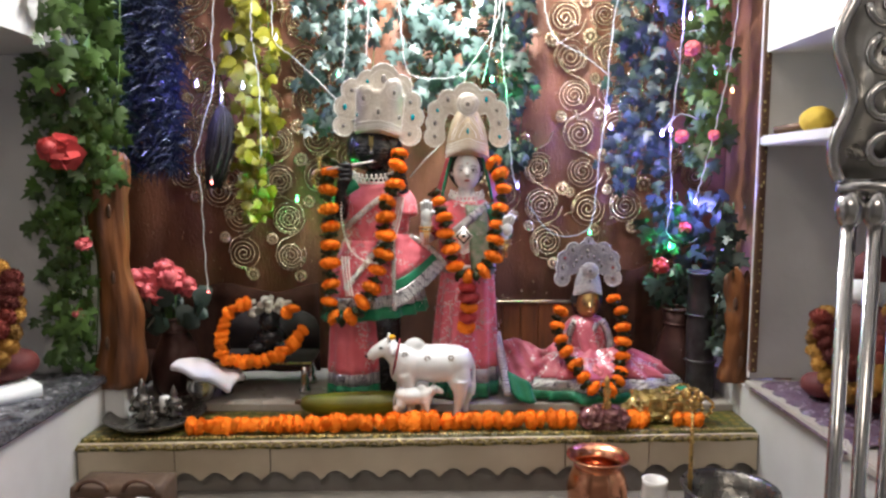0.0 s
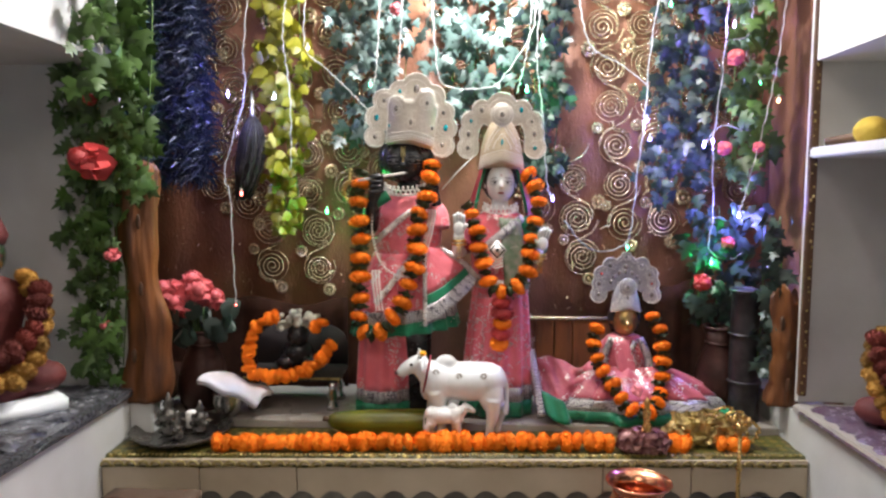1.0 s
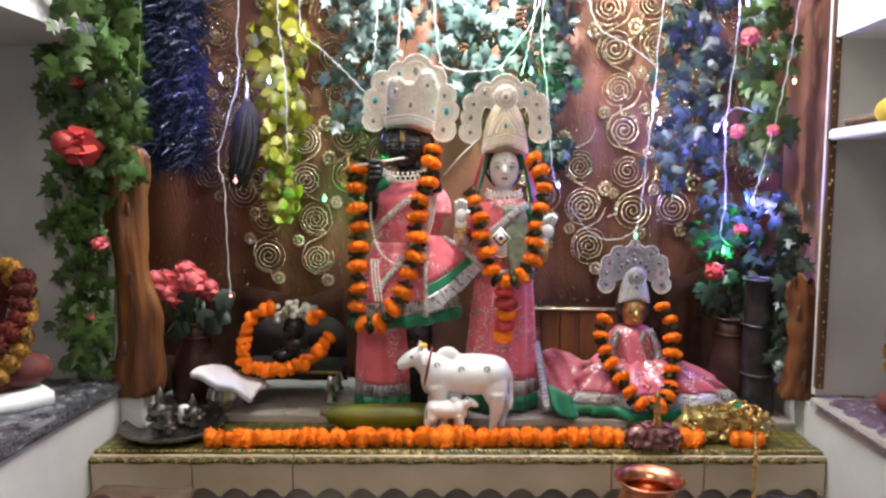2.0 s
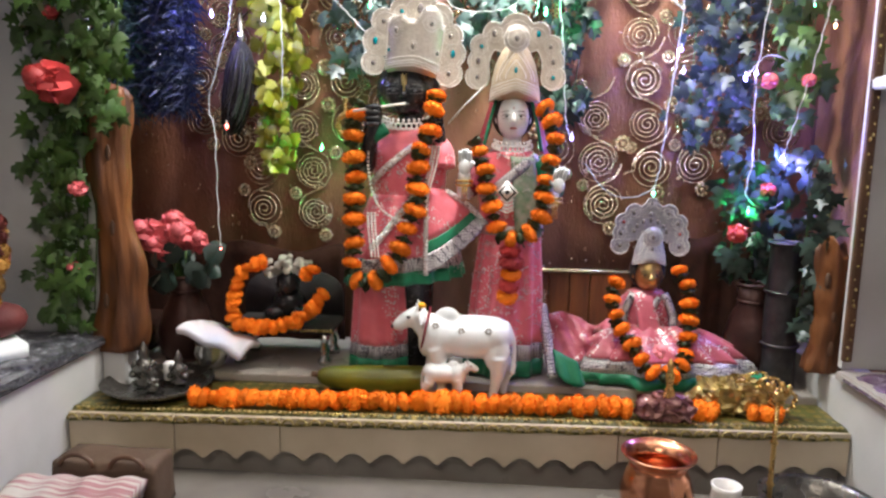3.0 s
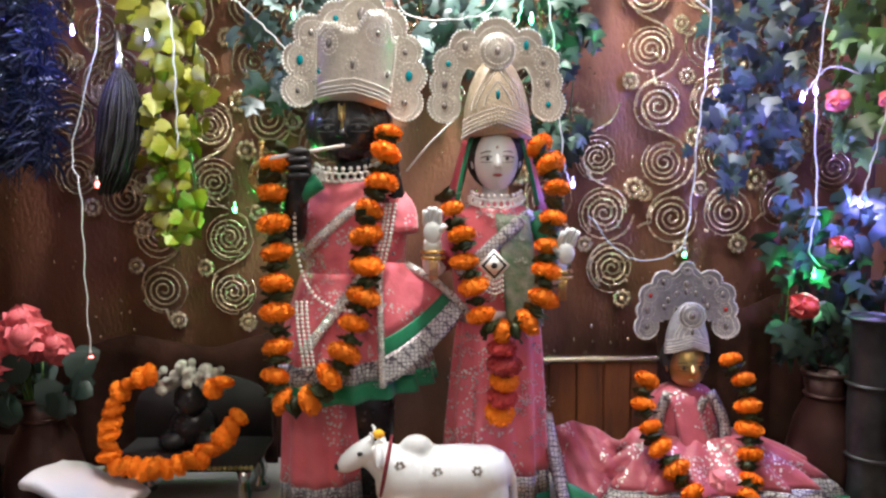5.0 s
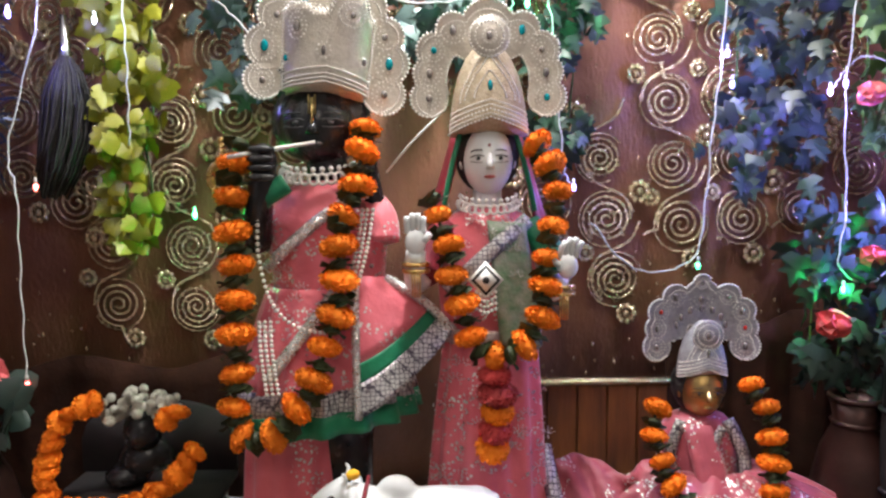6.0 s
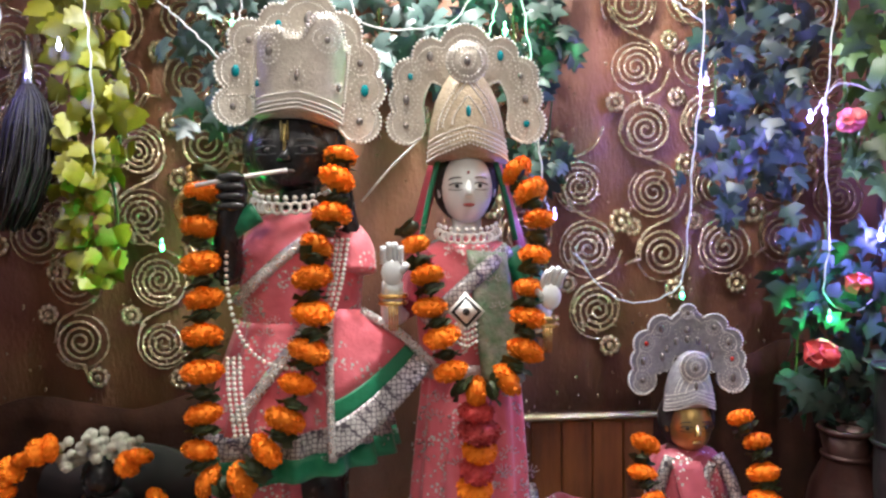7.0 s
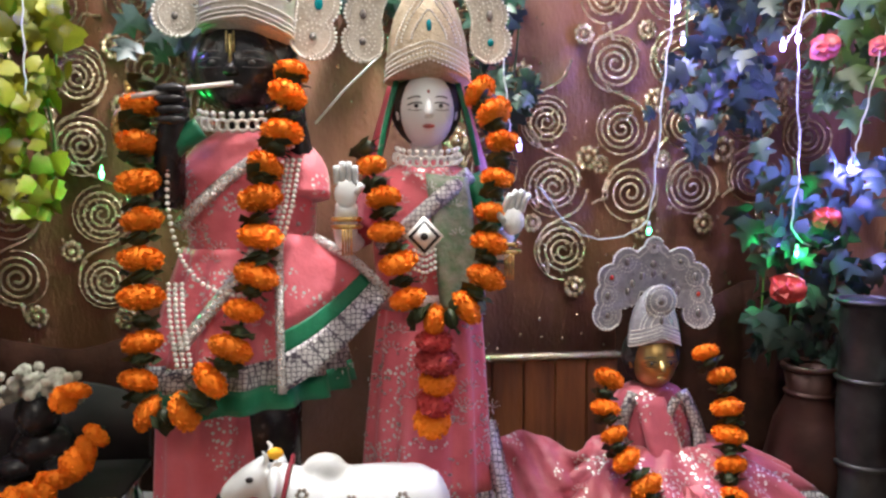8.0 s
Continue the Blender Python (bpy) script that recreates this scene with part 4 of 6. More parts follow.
dress = empty("idol_dress", (0, 0, 0), "pink silk dress with silver and green borders on the black idol", "dress")
shell("bodice", lerp_rings(oval((KX, KY, 1.235), 0.072, 0.058, pleat=0.01), oval((KX - 0.002, KY, 1.345), 0.083, 0.06, pleat=0.012, waves=9), 6, 0.05) + [oval((KX, KY, 1.372), 0.062, 0.05), oval((KX, KY, 1.388), 0.036, 0.034)], "pink", dress)
W0 = oval((KX - 0.006, KY, 1.25), 0.075, 0.060, 96, 0.03, 16)
H1 = oval((-0.166, 1.664, 1.068), 0.124, 0.094, 96, 0.075, 16, tilt=0.012)
sk = lerp_rings(W0, H1, 20, 0.08)
shell("skirt", sk[:15], "pink", dress)
shell("silver_band", sk[14:18], "lattice", dress, "woven silver border band")
shell("green_band", sk[17:], "green_silk", dress, "bright green satin hem band")
# legs of the dress
L0 = oval((-0.214, 1.662, 1.10), 0.058, 0.05, 60, 0.04, 11)
L1 = oval((-0.216, 1.655, TOP + 0.006), 0.066, 0.06, 60, 0.06, 11)
lg = lerp_rings(L0, L1, 16)
shell("trouser", lg[:13], "pink", dress)
shell("trouser_band", lg[12:15], "lattice", dress, "woven silver border band")
shell("trouser_hem", lg[14:], "green_silk", dress, "green satin hem band")


def patch(A, B, C, D, v0, v1, nu=16, nv=6, wave=0.004):
    """Part of a four-cornered cloth between the heights v0 and v1 of its fall, with soft folds."""
    A, B, C, D = (Vector(p) for p in (A, B, C, D))
    rows = []
    for j in range(nv + 1):
        v = v0 + (v1 - v0) * j / nv
        row = []
        for i in range(nu + 1):
            u = i / nu
            p = A.lerp(B, u).lerp(D.lerp(C, u), v)
            if wave > 0.012:
                p = p + Vector((0, -0.012 * math.sin(u * 13 + v * 7) - 0.008 * math.sin(u * 23 - v * 9), 0.010 * math.sin(u * 8 + v * 5)))
            p = p + Vector((0, -wave * math.sin(u * 9) * v - 0.012 * math.sin(math.pi * u) * v, -0.010 * math.sin(math.pi * u) * v))
            row.append(p)
        rows.append(row)
    return rows


FA, FB, FC, FD = (-0.115, 1.598, 1.268), (-0.080, 1.625, 1.262), (0.008, 1.625, 1.192), (-0.112, 1.572, 1.092)
shell("apron", patch(FA, FB, FC, FD, 0.0, 0.62), "pink", dress, "", False)
shell("apron_green", patch(FA, FB, FC, FD, 0.62, 0.76), "green_silk", dress, "bright green satin band", False)
shell("apron_silver", patch(FA, FB, FC, FD, 0.76, 1.0), "lattice", dress, "woven silver border band", False)
bm = bmesh.new()
tube(bm, [p + Vector((0, -0.003, 0)) for p in curve_points([FB, Vector(FB).lerp(Vector(FC), 0.5) + Vector((0.004, -0.004, 0.006)), FC], 12)], 0.006, 6, flat=0.4)
tube(bm, [p + Vector((0, -0.003, 0)) for p in curve_points([FA, Vector(FA).lerp(Vector(FD), 0.5) + Vector((0, -0.006, 0)), FD], 12)], 0.005, 6, flat=0.4)
part("apron_trim", bm, "silver_zari", dress)
bm = bmesh.new()
tube(bm, curve_points([(-0.100, 1.612, 1.372), (-0.150, 1.602, 1.345), (-0.205, 1.604, 1.300), (-0.232, 1.62, 1.275)], 14), 0.0075, 6, flat=0.35)
tube(bm, curve_points([(-0.130, 1.590, 1.262), (-0.165, 1.588, 1.215), (-0.205, 1.578, 1.165), (-0.225, 1.572, 1.140)], 14), 0.0075, 6, flat=0.35)
part("sash", bm, "silver_zari", dress, "silver braided sash")
bm = bmesh.new()
tube(bm, curve_points([(-0.238, 1.612, 1.352), (-0.222, 1.592, 1.368), (-0.196, 1.592, 1.385)], 10), 0.013, 10, flat=0.5)
part("sleeve", bm, "green_silk", dress, "green satin sleeve cuff")
bm = bmesh.new()
tube(bm, curve_points([(KX + 0.045, KY - 0.01, 1.362), (KX + 0.068, KY - 0.022, 1.338), (KX + 0.072, KY - 0.03, 1.308)], 10), 0.026, 12)
part("sleeve", bm, "pink", dress)
bm = bmesh.new()
rg = random.Random(8)
for k in range(60):
    a, z = rg.uniform(math.pi * 1.02, math.pi * 1.98), rg.uniform(1.09, 1.345)
    f = max(0.0, (1.25 - z) / 0.18)
    x, y = KX - 0.006 * f + (0.078 + 0.05 * f) * math.cos(a), KY + (0.062 + 0.037 * f) * math.sin(a)
    for j in range(4):
        ball(bm, (x + rg.uniform(-0.005, 0.005), y - 0.0015, z + rg.uniform(-0.006, 0.006)), 0.0016, 0.0012, 0.0016, 5, 3)
part("sequin_scatter", bm, "silver_zari", dress, "small silver sequins")["kind"] = "stuff"

for k in range(16):
    a, z = math.pi * (1.12 + 0.76 * ((k * 0.37) % 1)), 1.10 + 0.24 * ((k * 0.618) % 1)
    f = max(0.0, (1.25 - z) / 0.18)
    motif(dress, (KX - 0.006 * f + (0.083 + 0.05 * f) * math.cos(a), KY + (0.066 + 0.040 * f) * math.sin(a), z), 6, 0.011)
bm = bmesh.new()
for k in range(13):
    a = math.pi + math.pi * (k + 0.5) / 13
    p = Vector((KX - 0.007 + 0.046 * math.cos(a), KY - 0.012 + 0.048 * math.sin(a), 1.405 - 0.010 * math.sin(a - math.pi)))
    pts = [p + Vector((0.0062 * math.cos(b), -0.002, 0.0068 * math.sin(b) - 0.006)) for b in [2 * math.pi * j / 8 for j in range(9)]]
    tube(bm, pts, 0.0022, 5)
    ball(bm, p + Vector((0, -0.002, 0.006)), 0.0036, 0.0036, 0.0036, 6, 4)
tagged(part("necklace", bm, "pearl"), "pale beaded ring necklace round the black idol's neck", "necklace")
strings = empty("pearl_strings", (0, 0, 0), "long white pearl strings hanging over the pink dress", "necklace")
strands = [[(-0.098 + d, 1.60, 1.350), (-0.106 + d, 1.590, 1.30), (-0.118 + d, 1.582, 1.255)] for d in (0, 0.007, -0.006)]
strands += [[(-0.234, 1.60, 1.352), (-0.232, 1.586, 1.30), (-0.218, 1.578, 1.245), (-0.192, 1.572, 1.214), (-0.155, 1.572, 1.202), (-0.125, 1.576, 1.212), (-0.112, 1.582, 1.25)]]
strands += [[(-0.226 + d, 1.575, 1.215), (-0.222 + d, 1.562, 1.18), (-0.214 + d, 1.556, 1.125)] for d in (-0.005, 0.002, 0.009)]
for line in strands:
    bm = bmesh.new()
    beads(bm, spaced(curve_points(line, 140), 0.0056), 0.0030)
    part("pearl_strand", bm, "pearl", strings)["kind"] = "stuff"

crown("jewelled_headdress", (-0.155, 1.650, 1.494), 0.100, 8, "crown", "tall beige beaded crown with pearl edging and stones", ("gem_clear", "gem_teal", "gem_clear"), FAN, 0.50, 0.50, 1.0, 0.50, True, 5.0)
garland([(-0.100, 1.63, 1.452), (-0.106, 1.612, 1.418), (-0.112, 1.598, 1.375), (-0.132, 1.578, 1.32), (-0.130, 1.565, 1.25), (-0.145, 1.555, 1.19), (-0.168, 1.548, 1.135), (-0.21, 1.545, 1.086), (-0.255, 1.548, 1.085), (-0.257, 1.556, 1.14), (-0.256, 1.568, 1.22), (-0.259, 1.580, 1.30), (-0.262, 1.588, 1.37), (-0.253, 1.60, 1.435)],
        0.0205, 0.0218, "orange marigold garland with dark leaves on the black idol", "garlands on the idols", seed=3)
bm = bmesh.new()
line = [Vector((-0.292 + 0.017 * math.cos(a), 1.655, 1.392 + 0.021 * math.sin(a))) for a in [2 * math.pi * k / 16 for k in range(17)]]
tube(bm, line, 0.006, 8)
beads(bm, [(-0.292, 1.652, 1.42 + 0.007 * k) for k in range(4)], 0.006)
tagged(part("bangle", bm, "brass"), "gold bangle ornament beside the black idol's arm", "ornament")

# queen idol
QX, QY = 0.056, 1.668
bm = bmesh.new()
idol_head(bm, (QX, QY - 0.012, 1.413), 0.0335, 0.040, 0.046, 0, 1, 2, 1)
lathe(bm, [(0.024, 1.33), (0.019, 1.365), (0.02, 1.39)], 14, (QX, QY, 0))
lathe(bm, [(0.05, TOP + 0.002), (0.052, 1.0), (0.046, 1.17), (0.054, 1.27), (0.058, 1.32), (0.045, 1.345), (0.015, 1.36)], 20, (QX, QY, 0), sy=0.62)
tube(bm, curve_points([(QX - 0.05, QY, 1.325), (QX - 0.085, QY - 0.03, 1.265), (-0.04, 1.60, 1.262), (-0.038, 1.578, 1.300)], 14), lambda f: 0.017 - 0.005 * f, 8)
tube(bm, curve_points([(QX + 0.05, QY, 1.325), (QX + 0.085, QY - 0.03, 1.255), (0.132, 1.60, 1.245), (0.140, 1.58, 1.265)], 14), lambda f: 0.017 - 0.006 * f, 8)
for hx, hz, s in ((-0.038, 1.312, 1), (0.146, 1.280, -1)):
    ball(bm, (hx, 1.572, hz), 0.0135, 0.007, 0.016, 10, 8)
    for k in range(4):
        x = hx + s * (-0.010 + 0.0067 * k)
        tube(bm, [Vector((x, 1.572, hz + 0.010)), Vector((x + (0.004 if s < 0 else 0), 1.571, hz + 0.024 + 0.004 * (k in (1, 2)))), Vector((x + (0.008 if s < 0 else 0), 1.569, hz + 0.030 + 0.004 * (k in (1, 2))))], 0.0036, 6)
    tube(bm, [Vector((hx + s * 0.010, 1.570, hz)), Vector((hx + s * 0.018, 1.568, hz + 0.010))], 0.004, 6)
queen = tagged(part("standing_idol", bm, ["white_stone", "hair", "lip"]), "white marble idol standing in pink and green clothes", "statue")
qd = empty("idol_dress", (0, 0, 0), "pink sari dress with green and silver drape on the marble idol", "dress")
S0 = oval((QX + 0.004, QY, 1.185), 0.062, 0.050, 90, 0.03, 12)
S1 = oval((QX - 0.004, QY - 0.006, TOP + 0.006), 0.083, 0.068, 90, 0.075, 12)
sr = lerp_rings(S0, S1, 18, 0.1)
shell("skirt", sr[:15], "pink", qd)
shell("silver_band", sr[14:17], "lattice", qd, "woven silver border band")
shell("green_band", sr[16:], "green_silk", qd, "green satin hem band")
shell("bodice", [oval((QX + 0.003, QY, 1.18), 0.065, 0.051, pleat=0.01), oval((QX, QY, 1.24), 0.066, 0.052, pleat=0.015), oval((QX, QY, 1.30), 0.069, 0.05, pleat=0.01), oval((QX, QY, 1.335), 0.058, 0.044), oval((QX, QY, 1.352), 0.03, 0.03)], "pink", qd)
bm = bmesh.new()
loft(bm, patch((QX - 0.005, 1.612, 1.335), (QX + 0.045, 1.622, 1.330), (QX + 0.064, 1.610, 1.175), (QX + 0.012, 1.598, 1.175), 0, 1, 10, 10, 0.003), None, False)
ob = part("drape", bm, "drape", qd, "sheer green drape")
ob.modifiers.new("thick", "SOLIDIFY").thickness = 0.002
bm = bmesh.new()
tube(bm, curve_points([(QX + 0.050, 1.628, 1.335), (QX + 0.010, 1.606, 1.305), (QX - 0.030, 1.604, 1.270), (QX - 0.058, 1.63, 1.245)], 16), 0.010, 6, flat=0.25)
part("sash", bm, "lattice", qd, "silver braided sash")
for mx, mz in ((0.0, 1.315), (0.028, 1.295), (0.032, 1.262), (-0.034, 1.30), (0.020, 1.33), (-0.02, 1.33), (0.03, 1.225)):
    motif(qd, (QX + mx, 1.604, mz), 6, 0.010)
shell("waistband", [oval((QX + 0.004, QY, 1.172), 0.068, 0.055, pleat=0.03, waves=20), oval((QX + 0.004, QY, 1.192), 0.067, 0.054, pleat=0.03, waves=20)], "net", qd, "silver embroidered waistband")
for s, nm, mt in ((-1, "veil", "maroon"), (1, "veil", "maroon")):
    bm = bmesh.new()
    loft(bm, patch((QX + s * 0.034, 1.655, 1.452), (QX + s * 0.046, 1.70, 1.452), (QX + s * 0.082, 1.70, 1.33), (QX + s * 0.062, 1.65, 1.325), 0, 1, 8, 8, 0.004), None, False)
    ob = part(nm, bm, mt, qd, "dark red veil")
    ob.modifiers.new("thick", "SOLIDIFY").thickness = 0.003
    bm = bmesh.new()
    tube(bm, curve_points([(QX + s * 0.036, 1.648, 1.448), (QX + s * 0.050, 1.640, 1.395), (QX + s * 0.060, 1.640, 1.345)], 10), 0.0035, 6, flat=0.4)
    part("veil_edge", bm, "green_silk", qd)
    bm = bmesh.new()
    tube(bm, curve_points([(QX + s * 0.052, QY - 0.01, 1.325), (QX + s * 0.082, QY - 0.03, 1.285), (QX + s * 0.086, QY - 0.05, 1.262)], 10), 0.021, 10)
    part("sleeve", bm, "maroon" if s < 0 else "green_silk", qd)
bm = bmesh.new()
rg = random.Random(18)
for k in range(70):
    a, z = rg.uniform(math.pi * 1.02, math.pi * 1.98), rg.uniform(0.92, 1.17)
    f = (1.185 - z) / 0.31
    x, y = QX + (0.066 + 0.021 * f) * math.cos(a), QY - 0.004 + (0.053 + 0.018 * f) * math.sin(a)
    for j in range(4):
        ball(bm, (x + rg.uniform(-0.006, 0.006), y - 0.0015, z + rg.uniform(-0.005, 0.005)), 0.0016, 0.0012, 0.0016, 5, 3)
part("sequin_scatter", bm, "silver_zari", qd, "small silver sequins")["kind"] = "stuff"
for k in range(18):
    a, z = math.pi * (1.10 + 0.80 * ((k * 0.41) % 1)), 0.93 + 0.23 * ((k * 0.618) % 1)
    f = (1.185 - z) / 0.31
    motif(qd, (QX + (0.071 + 0.020 * f) * math.cos(a), QY - 0.006 + (0.057 + 0.018 * f) * math.sin(a), z), 6, 0.012)
bm = bmesh.new()
for k in range(12):
    a = math.pi + math.pi * (k + 0.5) / 12
    p = Vector((QX + 0.037 * math.cos(a), QY - 0.012 + 0.040 * math.sin(a), 1.362 - 0.008 * math.sin(a - math.pi)))
    tube(bm, [p + Vector((0.005 * math.cos(b), -0.002, 0.006 * math.sin(b) - 0.006)) for b in [2 * math.pi * j / 8 for j in range(9)]], 0.0019, 5)
    ball(bm, p + Vector((0, -0.002, 0.005)), 0.0032, 0.0032, 0.0032, 6, 4)
tagged(part("necklace", bm, "pearl"), "pale beaded ring necklace round the marble idol's neck", "necklace")
pend = empty("pendant", (0.047, 1.575, 1.264), "square silver pendant with dark centre and bead tassel", "pendant")
bm = bmesh.new()
plate(bm, [(0, 0.020), (0.019, 0), (0, -0.020), (-0.019, 0)], -0.002, 0.002)
part("frame", bm, "pearl", pend)
bm = bmesh.new()
plate(bm, [(0, 0.0165), (0.0157, 0), (0, -0.0165), (-0.0157, 0)], -0.0032, -0.0022)
part("inlay", bm, "ink", pend, "black inlay")
bm = bmesh.new()
plate(bm, [(0, 0.0125), (0.0115, 0), (0, -0.0125), (-0.0115, 0)], -0.0045, -0.0034)
part("face", bm, "pearl", pend)
bm = bmesh.new()
ball(bm, (0, -0.0045, 0), 0.004, 0.002, 0.004, 8, 5)
part("stone", bm, "ink", pend)
bm = bmesh.new()
for k in range(6):
    beads(bm, [(-0.010 + 0.004 * k, -0.001, -0.018 - 0.006 * j + 0.002 * abs(k - 2.5)) for j in range(4)], 0.0024)
part("tassel", bm, "pearl", pend)
pend.scale = (1.15, 1.15, 1.15)
for hx in (-0.038, 0.140):
    bm = bmesh.new()
    for z in (1.276, 1.284):
        tube(bm, [Vector((hx + 0.015 * math.cos(a), 1.578 + 0.013 * math.sin(a), z - (0.03 if hx > 0 else 0))) for a in [2 * math.pi * k / 14 for k in range(15)]], 0.0028, 6)
    for k in range(4):
        tube(bm, [Vector((hx - 0.004 + 0.003 * k, 1.563, 1.274 - (0.03 if hx > 0 else 0))), Vector((hx - 0.004 + 0.003 * k, 1.563, 1.245 - (0.03 if hx > 0 else 0)))], 0.001, 4)
    tagged(part("bracelet", bm, "brass"), "gold bracelets with hanging chain on the marble wrist", "bracelet", "bracelets of the marble idol")
crown("jewelled_headdress", (QX + 0.001, 1.650, 1.443), 0.097, 0, "crown", "beige beaded crown with arched scalloped halo and teal stones", ("gem_clear", "gem_clear", "gem_teal"))
garland([(0.118, 1.635, 1.430), (0.133, 1.612, 1.398), (0.139, 1.60, 1.358), (0.131, 1.588, 1.322), (0.121, 1.578, 1.282), (0.120, 1.572, 1.245), (0.107, 1.566, 1.205), (0.072, 1.562, 1.172), (0.035, 1.565, 1.182), (0.022, 1.572, 1.222), (0.008, 1.576, 1.262), (0.006, 1.582, 1.30), (-0.008, 1.59, 1.332), (-0.016, 1.60, 1.366)],
        0.0195, 0.0200, "orange marigold garland with dark leaves on the marble idol", "garlands on the idols", seed=5)
tail = empty("flower_tassel", (0.056, 1.568, 1.16), "dark red and orange flower tassel below the garland", "tassel")
for k in range(5):
    mt = "marigold" if k in (2, 4) else "rose_red"
    me = mesh_of("tassel_%s" % mt, lambda: marigold_mesh(1.0, 0.62, 2), mt)
    piece("flower", me, tail, pose(0.004 * math.sin(k), -0.004, -0.012 - 0.023 * k, 8 * k) @ Matrix.Scale(0.021 if k != 1 else 0.025, 4))

# seated small idol
GX, GY = 0.357, 1.700
bm = bmesh.new()
idol_head(bm, (GX, GY - 0.010, 1.090), 0.030, 0.030, 0.038, 0, 1, 0, 1)
lathe(bm, [(0.16, TOP + 0.006), (0.13, 0.91), (0.055, 0.95), (0.04, 0.99), (0.046, 1.025), (0.034, 1.046), (0.012, 1.055), (0.013, 1.07)], 20, (GX, GY, 0), sy=0.5)
tagged(part("seated_idol", bm, ["gold_face", "hair"]), "small golden faced idol seated in a spread pink sari", "statue")
gd = empty("idol_dress", (0, 0, 0), "dusky pink sari with green and silver hem on the seated idol", "dress")
shell("bodice", [oval((GX, GY - 0.005, 0.92), 0.066, 0.050, pleat=0.03), oval((GX, GY, 0.985), 0.056, 0.040, pleat=0.03, waves=7), oval((GX, GY, 1.030), 0.056, 0.036, pleat=0.02), oval((GX, GY, 1.050), 0.038, 0.030), oval((GX, GY, 1.058), 0.018, 0.018)], "pink_dull", gd)
T0 = oval((GX + 0.012, GY - 0.015, 0.985), 0.058, 0.042, 120, 0.06, 17, 0.6)
T1 = oval((GX + 0.025, GY - 0.045, TOP + 0.007), 0.215, 0.098, 120, 0.085, 17, 0.6)
tr = []
for k in range(19):
    f = k / 18
    g = f ** 0.85
    tr.append([Vector((p.x + (q.x - p.x) * g, p.y + (q.y - p.y) * g + f * (0.009 * math.sin(f * 6 + i * 0.42) + 0.005 * math.sin(f * 11 - i * 0.9)), p.z + (q.z - p.z) * (0.55 * f + 0.45 * f ** 3))) for i, (p, q) in enumerate(zip(T0, T1))])
shell("skirt", tr[:14], "pink_dull", gd)
shell("silver_band", tr[13:17], "lattice", gd, "woven silver border band")
shell("green_band", tr[16:], "green_silk", gd, "green satin hem band")
SA, SB, SC, SD = (0.138, 1.69, 0.992), (0.315, 1.675, 0.985), (0.315, 1.605, 0.892), (0.165, 1.595, 0.896)
shell("sari_end", patch(SA, SB, SC, SD, 0, 0.72, 18, 8, 0.016), "pink_dull", gd, "", False, 0.003)
shell("sari_silver", patch(SA, SB, SC, SD, 0.72, 0.9, 18, 4, 0.016), "lattice", gd, "woven silver border band", False, 0.003)
shell("sari_green", patch(SA, SB, SC, SD, 0.9, 1.0, 18, 3, 0.016), "green_silk", gd, "green satin border", False, 0.003)
shell("sari_corner", patch((0.150, 1.588, 0.945), (0.20, 1.572, 0.925), (0.215, 1.560, 0.880), (0.160, 1.562, 0.900), 0, 1, 8, 6, 0.006), "green_silk", gd, "green satin corner", False, 0.003)
bm = bmesh.new()
for p, q in (((0.132, 1.674, 1.018), (0.152, 1.568, 0.890)),):
    tube(bm, curve_points([p, Vector(p).lerp(Vector(q), 0.5) + Vector((0, -0.006, 0)), q], 10), 0.011, 6, flat=0.4)
for s in (-1, 1):
    tube(bm, curve_points([(GX + s * 0.032, GY - 0.026, 1.050), (GX + s * 0.052, GY - 0.036, 1.00), (GX + s * 0.046, GY - 0.052, 0.945)], 10), 0.009, 6, flat=0.4)
tube(bm, curve_points([(GX + 0.02, GY - 0.040, 1.045), (GX + 0.006, GY - 0.046, 1.01), (GX + 0.028, GY - 0.056, 0.955)], 10), 0.007, 6, flat=0.4)
part("silver_edging", bm, "lattice", gd, "silver braided edging")["kind"] = "stuff"
shell("sari_fold", patch((GX - 0.034, GY - 0.034, 1.048), (GX + 0.004, GY - 0.036, 1.046), (GX + 0.03, GY - 0.065, 0.945), (GX - 0.015, GY - 0.068, 0.945), 0, 1, 8, 8, 0.006), "pink_dull", gd, "", False, 0.003)
for k in range(12):
    a = math.pi * (1.08 + 0.84 * ((k * 0.41) % 1))
    rr = tr[5 + k % 7]
    p = min(rr, key=lambda v: abs(math.atan2(v.y - GY + 0.03, v.x - GX) - (a - 2 * math.pi)))
    motif(gd, (p.x, p.y - 0.003, p.z), 6, 0.010)
crown("jewelled_headdress", (GX, 1.690, 1.108), 0.079, 0, "crown_silver", "silver beaded crown with scalloped halo and red stones", ("gem_clear", "gem_clear", "gem_red", "gem_clear"), SPIRE, 0.76, 0.24, 0.98, 0.44, crest_up=0.04)
garland([(0.414, 1.660, 1.104), (0.429, 1.640, 1.066), (0.431, 1.630, 1.029), (0.427, 1.620, 0.991), (0.421, 1.600, 0.956), (0.406, 1.565, 0.929), (0.368, 1.540, 0.910), (0.335, 1.550, 0.923), (0.318, 1.580, 0.948), (0.302, 1.600, 0.972), (0.284, 1.620, 1.004), (0.276, 1.640, 1.043), (0.286, 1.660, 1.086)],
        0.0180, 0.0190, "orange marigold garland with dark leaves on the seated idol", "garlands on the idols", seed=7)


